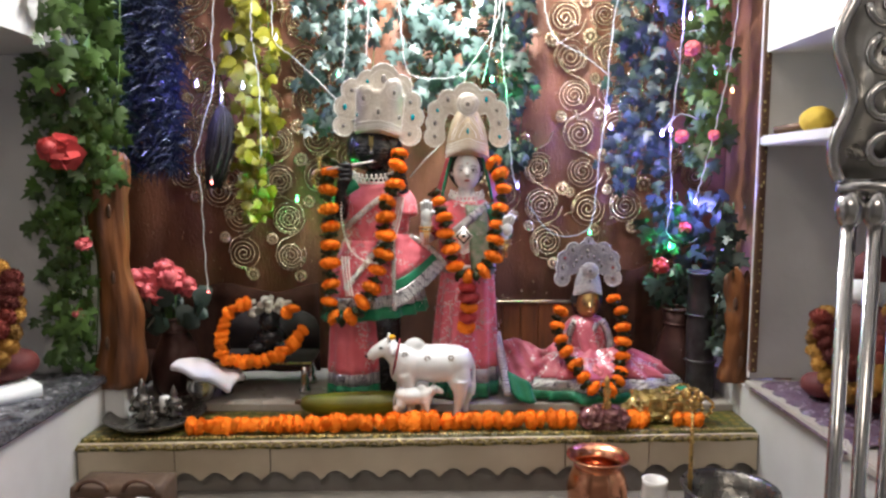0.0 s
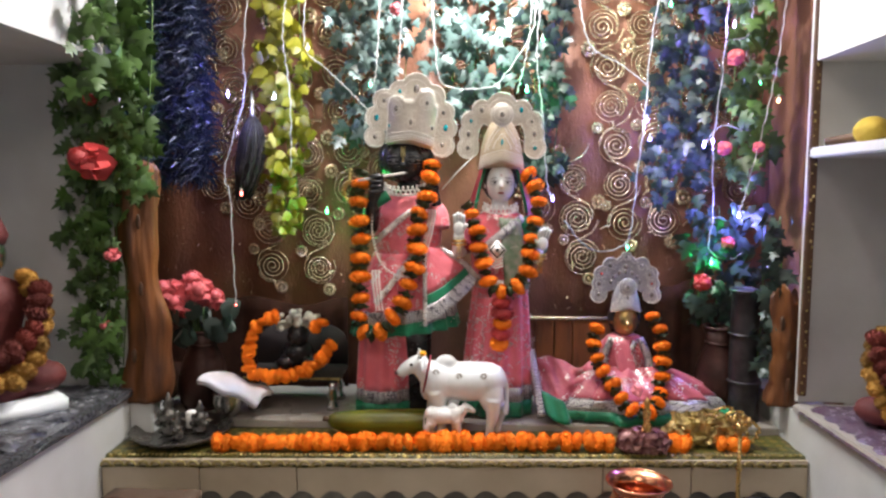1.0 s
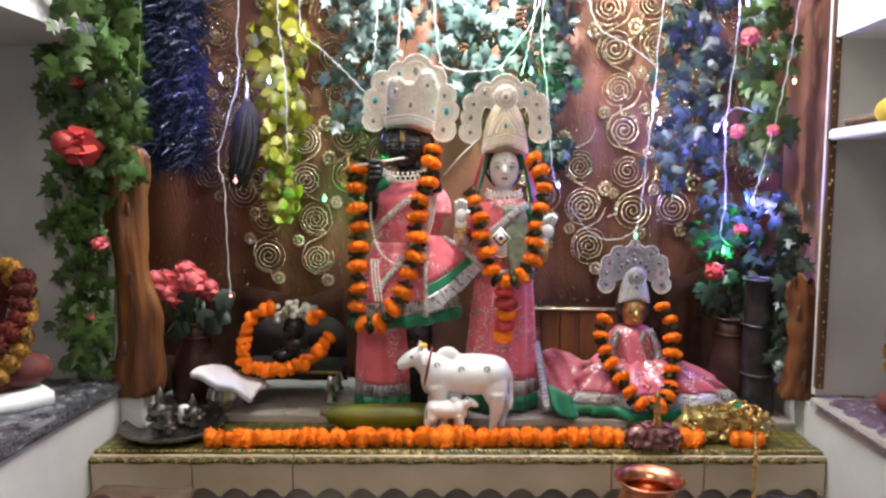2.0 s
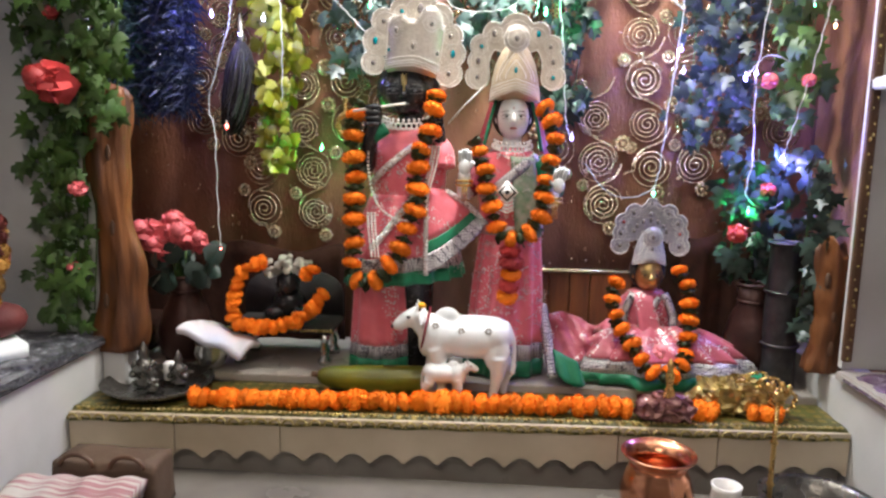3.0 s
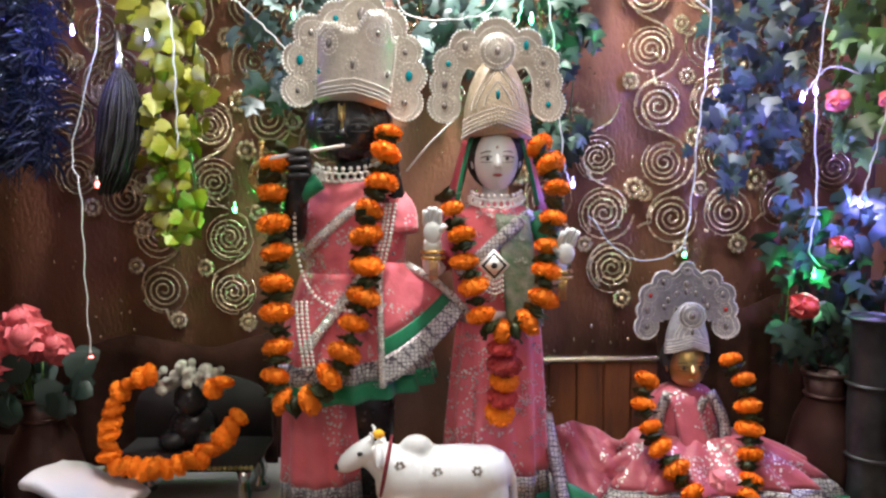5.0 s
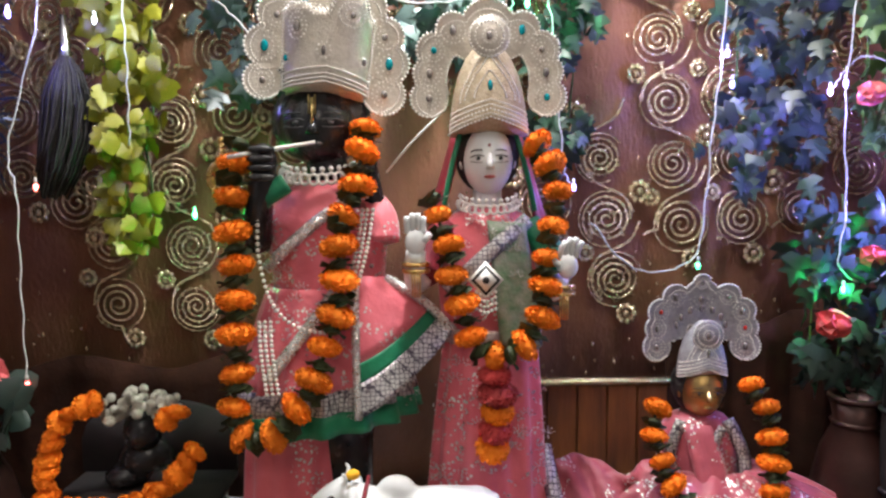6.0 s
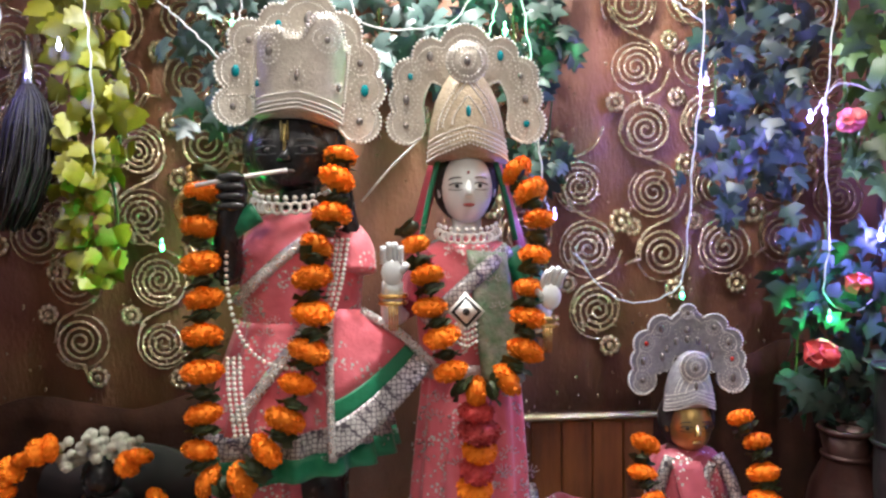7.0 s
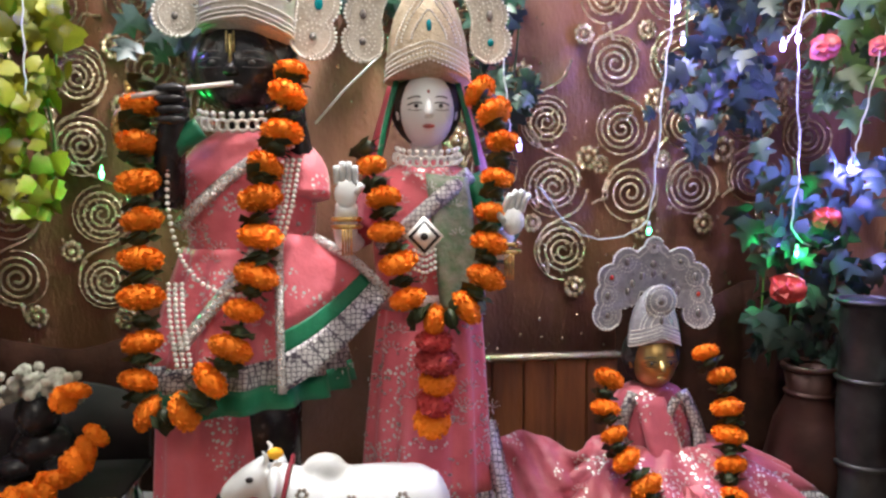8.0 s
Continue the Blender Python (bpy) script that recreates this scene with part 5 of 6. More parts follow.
def petal_mesh(k, n=16):
    """The k-th petal of an open cloth rose facing -y."""
    bm = bmesh.new()
    f = k / (n - 1)
    a = k * 2.4
    q = 0.15 + 0.85 * f
    m = Matrix.Rotation(a, 4, "Y") @ Matrix.Translation((0, -0.55 * (1 - f), 0.12 * q)) @ Matrix.Rotation(-math.radians(15 + 60 * f), 4, "X")
    w, h = 0.42 * q + 0.08, 0.62 * q + 0.1
    g = [[bm.verts.new(m @ Vector((w * u * (1 - 0.35 * v * v), -0.16 * u * u * w - 0.06 * math.sin(3 * u + k), h * v))) for u in (-1, -0.5, 0, 0.5, 1)] for v in (0, 0.35, 0.7, 1.0)]
    for r0, r1 in zip(g, g[1:]):
        for i in range(4):
            bm.faces.new((r0[i], r0[i + 1], r1[i + 1], r1[i]))
    return bm


def rose_head(parent, m, material, name="rose"):
    """The heart of a rose, with its petals as parts."""
    me = mesh_of("rose_heart_" + material, lambda: ball(bmesh.new(), (0, -0.3, 0), 0.25, 0.35, 0.25, 8, 6), material)
    o = piece(name, me, parent, m)
    for k in range(16):
        piece("petal", mesh_of("petal_%s_%d" % (material, k), lambda: petal_mesh(k), material), o, Matrix())
    return o


def rose(place, r, material, label, group="cloth roses", rz=0, rx=0):
    o = rose_head(None, pose(*place, rx, 0, rz) @ Matrix.Scale(r, 4), material, "cloth_rose")
    return tagged(o, label, "flower", group)


rose((0.360, 1.560, 0.954), 0.026, "rose_pale", "pale pink cloth flower on the seated idol's lap", "cloth roses", 0, 30)

# ---- things on the altar ----
garland([(-0.532, 1.419, FRONT + 0.020), (-0.40, 1.428, FRONT + 0.020), (-0.25, 1.436, FRONT + 0.021), (-0.128, 1.440, FRONT + 0.020)], 0.0190, 0.0195, "row of orange marigold flowers laid along the altar front", "marigold rows", False, 11, squash=0.95)
garland([(-0.108, 1.442, FRONT + 0.022), (0.02, 1.450, FRONT + 0.021), (0.16, 1.457, FRONT + 0.021), (0.298, 1.461, FRONT + 0.020)], 0.0225, 0.0215, "row of orange marigold flowers laid along the altar front", "marigold rows", False, 12, squash=0.95)
garland([(0.395, 1.464, FRONT + 0.019), (0.445, 1.465, FRONT + 0.019)], 0.022, 0.019, "short row of orange marigold flowers on the brocade cloth", "marigold rows", False, 13, squash=0.95)
garland([(0.515, 1.468, FRONT + 0.018), (0.570, 1.469, FRONT + 0.018)], 0.022, 0.018, "short row of orange marigold flowers on the brocade cloth", "marigold rows", False, 14, squash=0.95)


def cow(place, s, label, turn, markings):
    """A standing cow figure, its head to -x; body, painted eyes, cloth collar."""
    top = empty("cow_figurine", place, label, "figurine", "", turn)
    bm = bmesh.new()
    ball(bm, (0.030, 0, 0.122), 0.082, 0.042, 0.043, 20, 14)
    ball(bm, (-0.034, 0, 0.120), 0.044, 0.039, 0.047, 16, 12)
    ball(bm, (0.074, 0, 0.127), 0.038, 0.038, 0.039, 16, 12)
    tube(bm, curve_points([(-0.04, 0, 0.150), (0.0, 0, 0.152), (0.06, 0, 0.153), (0.100, 0, 0.142)], 14), 0.0155, 10)
    ball(bm, (-0.020, 0, 0.163), 0.025, 0.016, 0.020, 14, 10)
    tube(bm, curve_points([(-0.044, 0, 0.130), (-0.062, 0, 0.144), (-0.082, 0, 0.157)], 8), lambda f: 0.037 - 0.017 * f, 12)
    tube(bm, curve_points([(-0.078, 0, 0.163), (-0.100, -0.003, 0.155), (-0.119, -0.006, 0.143)], 10), lambda f: 0.0215 - 0.0085 * f, 12)
    ball(bm, (-0.119, -0.006, 0.143), 0.0120, 0.0120, 0.011, 10, 8)
    ball(bm, (-0.064, 0, 0.112), 0.015, 0.009, 0.034, 10, 8)
    for sy in (-1, 1):
        ball(bm, (-0.070, sy * 0.027, 0.163), 0.007, 0.008, 0.019, 8, 6, 0, Matrix.Rotation(sy * 0.6, 4, "X"))
        tube(bm, curve_points([(-0.080, sy * 0.011, 0.178), (-0.079, sy * 0.016, 0.186), (-0.084, sy * 0.014, 0.194)], 6), lambda f: 0.0048 - 0.0025 * f, 6)
        ball(bm, (0.080, sy * 0.019, 0.098), 0.028, 0.018, 0.040, 12, 10)
        dx = 0.010 * sy
        tube(bm, curve_points([(-0.040, sy * 0.022, 0.105), (-0.040 - dx, sy * 0.022, 0.055), (-0.039 - dx, sy * 0.022, 0.022), (-0.041 - dx, sy * 0.022, 0.0)], 10), lambda f: 0.021 - 0.0115 * min(1, f * 1.6), 10)
        tube(bm, curve_points([(0.084, sy * 0.022, 0.090), (0.093 + dx, sy * 0.022, 0.052), (0.087 + dx, sy * 0.022, 0.022), (0.085 + dx, sy * 0.022, 0.0)], 10), lambda f: 0.021 - 0.0115 * min(1, f * 1.6), 10)
    tube(bm, curve_points([(0.104, 0, 0.148), (0.115, 0.0, 0.118), (0.116, 0, 0.08), (0.112, 0, 0.048)], 10), lambda f: 0.0048 + 0.0022 * (f > 0.7), 8)
    bmesh.ops.transform(bm, matrix=Matrix.Scale(s, 4), verts=bm.verts)
    body = part("body", bm, "white_stone", top)
    md = body.modifiers.new("join", "REMESH")
    md.mode, md.voxel_size, md.use_smooth_shade = "VOXEL", 0.0032 * s, True
    md = body.modifiers.new("soften", "SMOOTH")
    md.factor, md.iterations = 0.5, 5
    for sy in (-1, 1):
        bm = bmesh.new()
        ball(bm, (-0.096 * s, (sy * 0.0165 - 0.002) * s, 0.163 * s), 0.0045 * s, 0.003 * s, 0.0032 * s, 8, 5)
        part("eye", bm, "ink", top, "black painted eye")
    bm = bmesh.new()
    ball(bm, (-0.1290 * s, -0.007 * s, 0.141 * s), 0.005 * s, 0.008 * s, 0.004 * s, 8, 5)
    part("muzzle", bm, "ink", top, "dark painted muzzle")
    if markings:
        for mx, mz, my in ((-0.041, 0.150, 0.0300), (0.010, 0.143, 0.0355), (0.063, 0.144, 0.0345)):
            bm = bmesh.new()
            for k in range(6):
                a = 2 * math.pi * k / 6
                ball(bm, ((mx + 0.005 * math.cos(a)) * s, -my * s, (mz + 0.005 * math.sin(a)) * s), 0.0028 * s, 0.0016 * s, 0.0028 * s, 6, 4)
            part("painted_flower", bm, "marble_grey", top, "grey painted flower mark")
        bm = bmesh.new()
        tube(bm, [Vector(((-0.062 + 0.008 * math.sin(a)) * s, 0.031 * math.cos(a) * s, (0.138 + 0.041 * math.sin(a)) * s)) for a in [2 * math.pi * k / 20 for k in range(21)]], 0.0025 * s, 6)
        part("collar", bm, "maroon", top, "thin red neck thread")
        bm = bmesh.new()
        ball(bm, (-0.072 * s, 0, 0.184 * s), 0.009 * s, 0.009 * s, 0.006 * s, 8, 6)
        part("flower", bm, "marigold_yellow", top, "small yellow flower on the head")
    return top


cow((-0.044, 1.532, 0.858), 0.985, "white painted cow figurine with grey flower marks and neck thread", 0, True)
cow((-0.057, 1.498, 0.858), 0.45, "tiny white calf figurine standing under the cow", 180, False)

bm = bmesh.new()
line = curve_points([(-0.105, 1.540, 0.0), (-0.20, 1.537, -0.004), (-0.27, 1.531, -0.002), (-0.322, 1.525, 0.004)], 22)
tube(bm, [p + Vector((0, 0, FRONT + 0.033)) for p in line], lambda f: 0.0285 * (0.35 + 0.65 * math.sin(math.pi * min(1, 0.30 + 0.62 * f))) * (1 if f < 0.9 else 1.0 - 4.0 * (f - 0.9)), 16)
gourd = tagged(part("gourd", bm, "gourd"), "long green gourd lying on the altar cloth", "vegetable")
bm = bmesh.new()
tube(bm, [Vector((-0.322, 1.525, FRONT + 0.037)), Vector((-0.335, 1.523, FRONT + 0.040))], 0.006, 8)
part("stalk", bm, "wood_dark", gourd)

# plate of small silver idols
bm = bmesh.new()
lathe(bm, [(0.066, 0.0), (0.085, 0.004), (0.105, 0.018), (0.108, 0.018), (0.088, 0.001), (0.066, -0.002)][::-1], 36)
pl = tagged(part("offering_plate", bm, "steel_old"), "dull steel plate holding small silver idols", "plate")
pl.location = (-0.637, 1.491, FRONT + 0.008)
def tiny_idol(x, y, h, mt):
    bm = bmesh.new()
    lathe(bm, [(0.02, 0), (0.022, 0.006), (0.012, 0.012), (0.019, 0.022), (0.021, 0.032), (0.013, 0.045), (0.008, 0.050), (0.0105, 0.058), (0.008, 0.066), (0.004, 0.075), (0.001, 0.082)], 14)
    for s in (-1, 1):
        ball(bm, (s * 0.017, -0.006, 0.020), 0.010, 0.011, 0.008, 8, 6)
        ball(bm, (s * 0.018, -0.002, 0.036), 0.006, 0.006, 0.010, 8, 6)
    o = tagged(part("small_idol", bm, mt), "small cast silver idol seated on the plate", "statue", "small idols on the plate")
    o.matrix_world = pose(x, y, FRONT + 0.0145) @ Matrix.Scale(h / 0.082, 4)
tiny_idol(-0.667, 1.494, 0.088, "steel_old")
tiny_idol(-0.603, 1.508, 0.068, "steel_old")
tiny_idol(-0.633, 1.458, 0.046, "steel_old")
bm = bmesh.new()
lathe(bm, [(0.010, 0), (0.012, 0.002), (0.012, 0.034), (0.008, 0.038)], 12, (-0.630, 1.525, FRONT + 0.0145))
tagged(part("candle", bm, "pearl"), "short white candle stub on the steel plate", "candle")

# bowl with folded cloth
def bowl(place, r, h, mt, label, cat="bowl", name="bowl"):
    bm = bmesh.new()
    lathe(bm, [(r * 0.5, 0), (r * 0.82, h * 0.25), (r, h * 0.62), (r * 0.93, h * 0.92), (r * 1.0, h), (r * 0.93, h), (r * 0.86, h * 0.9), (r * 0.9, h * 0.6), (r * 0.7, h * 0.25), (r * 0.3, h * 0.1)], 28)
    o = tagged(part(name, bm, mt), label, cat)
    o.location = place
    return o
bowl((-0.572, 1.598, TOP + 0.001), 0.036, 0.058, "steel", "shiny steel bowl under a folded cloth")
bm = bmesh.new()
n = 16
rows_ = []
for j in range(9):
    v = j / 8
    row = []
    for i in range(n + 1):
        u = i / n
        row.append(bm.verts.new((-0.075 + 0.138 * u, -0.045 + 0.09 * v, 0.022 - 0.034 * u - 0.012 * u * u + 0.004 * math.sin(u * 11 + v * 5) - 0.02 * abs(v - 0.5) ** 2)))
    rows_.append(row)
for a, b in zip(rows_, rows_[1:]):
    for i in range(n):
        bm.faces.new((a[i], a[i + 1], b[i + 1], b[i]))
ob = part("folded_cloth", bm, "towel")
tagged(ob, "folded pale pink and light blue cloth on a bowl", "cloth")
ob.location = (-0.548, 1.590, TOP + 0.066)
ob.rotation_euler = (0, 0, radians(-6))
md = ob.modifiers.new("thick", "SOLIDIFY")
md.thickness, md.offset = 0.016, 1
md = ob.modifiers.new("round", "BEVEL")
md.width, md.segments = 0.005, 2

# small throne with a dark idol
th = empty("small_throne", (-0.434, 1.70, TOP), "small dark throne with silver trim and gold legs", "throne")
for sx in (-1, 1):
    for sy in (-1, 1):
        bm = bmesh.new()
        lathe(bm, [(0.014, 0), (0.016, 0.010), (0.008, 0.02), (0.013, 0.035), (0.008, 0.05), (0.012, 0.072)], 12, (sx * 0.095, sy * 0.045, 0))
        part("leg", bm, "steel", th)
bm = bmesh.new()
box(bm, -0.115, 0.115, -0.062, 0.062, 0.072, 0.088, 0.004)
part("seat", bm, "matte_black", th)
bm = bmesh.new()
beads(bm, [(-0.112 + 0.008 * k, -0.064, 0.080) for k in range(29)], 0.0042)
part("seat_trim", bm, "gold_trim", th)
bm = bmesh.new()
out = [(-0.115, 0.088), (0.115, 0.088), (0.115, 0.14)] + [(0.110 * math.cos(a), 0.15 + 0.045 * math.sin(a)) for a in [math.pi * k / 16 for k in range(17)]] + [(-0.115, 0.14)]
plate(bm, out, 0.050, 0.062)
part("backrest", bm, "matte_black", th)
bm = bmesh.new()
ball(bm, (-0.433, 1.705, TOP + 0.125), 0.040, 0.030, 0.036, 16, 10)
ball(bm, (-0.430, 1.690, TOP + 0.172), 0.027, 0.026, 0.030, 14, 10)
ball(bm, (-0.460, 1.690, TOP + 0.106), 0.026, 0.022, 0.017, 10, 8)
ball(bm, (-0.402, 1.690, TOP + 0.106), 0.026, 0.022, 0.017, 10, 8)
tagged(part("dark_idol", bm, "black_stone"), "small black stone idol seated on the throne", "statue")
wf = empty("white_flowers", (-0.424, 1.672, TOP + 0.214), "bunch of small white flowers over the dark idol", "flowers")
rg = random.Random(2)
for k in range(75):
    me = mesh_of("white_flower", lambda: marigold_mesh(1.0, 0.6, 1), "white_petal")
    x = rg.uniform(-0.052, 0.052)
    piece("blossom", me, wf, pose(x, rg.uniform(-0.012, 0.012), rg.uniform(-0.012, 0.022) - 0.25 * abs(x), rg.uniform(0, 90), rg.uniform(0, 90)) @ Matrix.Scale(rg.uniform(0.005, 0.0078), 4))
garland([(-0.360, 1.635, TOP + 0.214), (-0.378, 1.64, TOP + 0.203)], 0.02, 0.016, "orange marigolds beside the white flowers", "throne marigolds", False, 20)
garland([(-0.470, 1.640, TOP + 0.226), (-0.512, 1.632, TOP + 0.205), (-0.530, 1.622, TOP + 0.140), (-0.524, 1.615, TOP + 0.100), (-0.47, 1.612, TOP + 0.090), (-0.42, 1.612, TOP + 0.095), (-0.37, 1.618, TOP + 0.122), (-0.322, 1.628, TOP + 0.178)], 0.0165, 0.0175, "thick orange marigold garland draped on the small throne", "throne marigolds", False, 21, squash=0.8)

# vases with cloth flowers
def leaf_mesh(kind):
    bm = bmesh.new()
    if kind == "heart":
        o = [(0, 0), (0.42, 0.16), (0.5, 0.48), (0.28, 0.82), (0, 1.0), (-0.28, 0.82), (-0.5, 0.48), (-0.42, 0.16)]
    elif kind == "ragged":
        o = [(0, 0), (0.30, 0.02), (0.52, 0.22), (0.40, 0.36), (0.50, 0.56), (0.28, 0.66), (0.20, 0.86), (0.02, 1.05), (-0.16, 0.84), (-0.32, 0.70), (-0.46, 0.50), (-0.38, 0.34), (-0.50, 0.16), (-0.26, 0.0)]
    elif kind == "ivy":
        o = [(0, 0), (0.28, -0.04), (0.5, 0.22), (0.24, 0.34), (0.46, 0.62), (0.18, 0.62), (0, 1.0), (-0.18, 0.62), (-0.46, 0.62), (-0.24, 0.34), (-0.5, 0.22), (-0.28, -0.04)]
    else:
        o = [(0, 0), (0.14, 0.2), (0.18, 0.5), (0.1, 0.8), (0, 1.0), (-0.1, 0.8), (-0.18, 0.5), (-0.14, 0.2)]
    mid = bm.verts.new((0, -0.05, 0.45))
    vs = [bm.verts.new((x, 0.10 * abs(x) * 2 - 0.10 * (z - 0.4) ** 2, z)) for x, z in o]
    for i in range(len(vs)):
        bm.faces.new((mid, vs[i], vs[(i + 1) % len(vs)]))
    return bm


def leaf_piece(parent, p, size, kind, material, rg, droop=1.0):
    me = mesh_of("leaf_%s_%s" % (kind, material), lambda: leaf_mesh(kind), material)
    piece("leaf", me, parent, pose(*p, rg.uniform(-50, 40), 180 * droop + rg.uniform(-75, 75), rg.uniform(-55, 55)) @ Matrix.Scale(size * rg.uniform(0.7, 1.25), 4))


def vase(place, r, h, mt, label, tall):
    bm = bmesh.new()
    lathe(bm, [(r * 0.7, 0), (r * 0.95, h * 0.1), (r, h * 0.35), (r * 0.8, h * 0.62), (r * 0.5, h * 0.82), (r * 0.62, h), (r * 0.55, h), (r * 0.42, h * 0.84), (r * 0.3, h * 0.5)], 28)
    o = tagged(part("flower_vase", bm, mt), label, "vase")
    o.location = place
    for nm, q, z, t in (("rim", 0.60, 1.0, 0.0045), ("neck_ring", 0.53, 0.82, 0.004), ("foot_ring", 0.74, 0.012, 0.004)):
        bm = bmesh.new()
        tube(bm, [Vector((r * q * math.cos(a), r * q * math.sin(a), h * z + 0.001)) for a in [2 * math.pi * k / 28 for k in range(29)]], t, 6, up=Vector((0, 0, 1)))
        part(nm, bm, mt, o)
    return o


vase((-0.655, 1.665, TOP + 0.001), 0.058, 0.185, "copper_dark", "dark copper vase holding red cloth flowers", True)
vase((0.585, 1.70, TOP + 0.001), 0.058, 0.20, "copper_dark", "dark metal vase under green foliage", True)
bouq = empty("bouquet", (-0.655, 1.660, TOP + 0.18), "red pink cloth flowers with green leaves in a vase", "flowers")
rg = random.Random(31)
for x, y, z, r in ((-0.036, -0.04, 0.105, 0.048), (0.034, -0.04, 0.108, 0.048), (-0.008, -0.05, 0.078, 0.036), (0.0, 0.0, 0.125, 0.042), (0.062, -0.02, 0.09, 0.034)):
    rose_head(bouq, pose(x - 0.02, y, z, rg.uniform(-35, 5), 0, rg.uniform(-40, 40)) @ Matrix.Scale(r * 1.4, 4), "rose_pink")
for k in range(34):
    a = rg.uniform(0, 2 * math.pi)
    leaf_piece(bouq, (0.065 * math.cos(a), 0.04 * math.sin(a) - 0.02, rg.uniform(0.0, 0.06)), 0.040, "heart", "leaf_dark", rg, 0.6)
for k in range(6):
    bm = bmesh.new()
    tube(bm, [Vector((0, 0, -0.08)), Vector((rg.uniform(-0.03, 0.03), rg.uniform(-0.03, 0.02), 0.09))], 0.002, 5)
    part("stem", bm, "leaf_green", bouq)

# hammered metal pillar and low wooden seat behind
bm = bmesh.new()
lathe(bm, [(0.05, 0), (0.046, 0.05), (0.048, 0.15), (0.045, 0.29), (0.05, 0.30)], 20, (0.622, 1.64, TOP + 0.001), sx=0.72, sy=0.72)
pot = tagged(part("metal_pot", bm, "steel_dark"), "tall dark hammered metal pot by the alcove wall", "pot")
for nm, z in (("rim", 0.30), ("hoop", 0.20), ("hoop", 0.09)):
    bm = bmesh.new()
    tube(bm, [Vector((0.622 + 0.0355 * math.cos(a), 1.64 + 0.0355 * math.sin(a), TOP + z)) for a in [2 * math.pi * k / 28 for k in range(29)]], 0.0035, 6, up=Vector((0, 0, 1)))
    part(nm, bm, "steel_dark", pot)
seat = empty("low_bench", (0.215, 1.80, TOP), "low wooden seat back with silver trim behind the idols", "seat")
for k in range(5):
    bm = bmesh.new()
    box(bm, -0.105 + 0.047 * k, -0.0595 + 0.047 * k, -0.008, 0.008, 0.0, 0.198, 0.002)
    part("plank", bm, "wood", seat, smooth=False)
bm = bmesh.new()
box(bm, -0.115, 0.14, -0.012, 0.010, 0.200, 0.207, 0.002)
part("top_rail", bm, "zari", seat, "gold braided top rail")

# foil packet with a gilt figure, gold ornament
bm = bmesh.new()
ball(bm, (0, 0, 0.020), 0.056, 0.024, 0.030, 32, 20)
for v in bm.verts:
    v.co += noise.noise_vector(v.co * 70) * 0.012 + noise.noise_vector(v.co * 170) * 0.007
    v.co.z = max(v.co.z, 0.0)
ob = tagged(part("foil_packet", bm, "rose_glass", None, "", False), "crumpled purple and pink foil packet on the altar cloth", "packet")
ob.location = (0.346, 1.448, 0.8585)
bm = bmesh.new()
lathe(bm, [(0.010, 0), (0.012, 0.01), (0.006, 0.03), (0.009, 0.045), (0.005, 0.06), (0.007, 0.068), (0.001, 0.08)], 12)
gilt = Vector((0.352, 1.446, 0.885))
bmesh.ops.translate(bm, verts=bm.verts, vec=gilt + Vector((0, 0, 0.011)))
tagged(part("gilt_figure", bm, "brass"), "tiny gilt figure standing on the foil packet", "statue")
orn = empty("gold_ornament", (0.500, 1.500, FRONT + 0.004), "heap of gilt filigree ornaments on the altar cloth", "ornament")
rg = random.Random(40)
for k in range(5):
    bm = bmesh.new()
    cx, cz, r = 0.0 + 0.018 * k, 0.028 + 0.022 * rg.random(), rg.uniform(0.014, 0.030)
    line = [Vector((cx + r * (1 + 0.18 * math.sin(6 * a)) * math.cos(a), rg.uniform(-0.004, 0.004) + 0.02 * math.sin(k), max(0.004, cz + r * math.sin(a)))) for a in [2 * math.pi * j / 22 for j in range(23)]]
    tube(bm, line, 0.0032, 6)
    beads(bm, [line[j] + Vector((0, -0.003, 0)) for j in range(0, 22, 2)], 0.004)
    part("filigree_ring", bm, "brass", orn)["kind"] = "stuff"
bm = bmesh.new()
ball(bm, (-0.012, 0.006, 0.028), 0.082, 0.028, 0.042, 40, 24)
for v in bm.verts:
    v.co += noise.noise_vector(v.co * 50) * 0.016 + noise.noise_vector(v.co * 150) * 0.009
    v.co.z = max(v.co.z, 0.001)
part("crumpled_foil", bm, "foil", orn, "crumpled gold foil", False)
bm = bmesh.new()
for k in range(60):
    ball(bm, (rg.uniform(-0.075, 0.08), rg.uniform(-0.02, 0.02), rg.uniform(0.003, 0.05)), 0.005, 0.004, 0.005, 6, 4)
part("filigree_beading", bm, "gold_trim", orn)["kind"] = "stuff"
# things on the lower step
STEP = 0.742
lota = bmesh.new()
lathe(lota, [(0.028, 0), (0.042, 0.006), (0.056, 0.04), (0.058, 0.065), (0.050, 0.092), (0.043, 0.104), (0.045, 0.112), (0.056, 0.124), (0.058, 0.127), (0.054, 0.127), (0.041, 0.112), (0.039, 0.104), (0.046, 0.09), (0.052, 0.06), (0.035, 0.01), (0.01, 0.006)], 40)
ob = tagged(part("water_pot", lota, "copper"), "shiny round copper water pot with a flared rim", "pot")
ob.location = (0.296, 1.275, STEP + 0.001)
for nm, q, z, t in (("rim", 0.0575, 0.127, 0.0022), ("neck_ring", 0.0440, 0.106, 0.0018)):
    bm = bmesh.new()
    tube(bm, [Vector((q * math.cos(a), q * math.sin(a), z)) for a in [2 * math.pi * k / 40 for k in range(41)]], t, 6, up=Vector((0, 0, 1)))
    part(nm, bm, "copper", ob)
bm = bmesh.new()
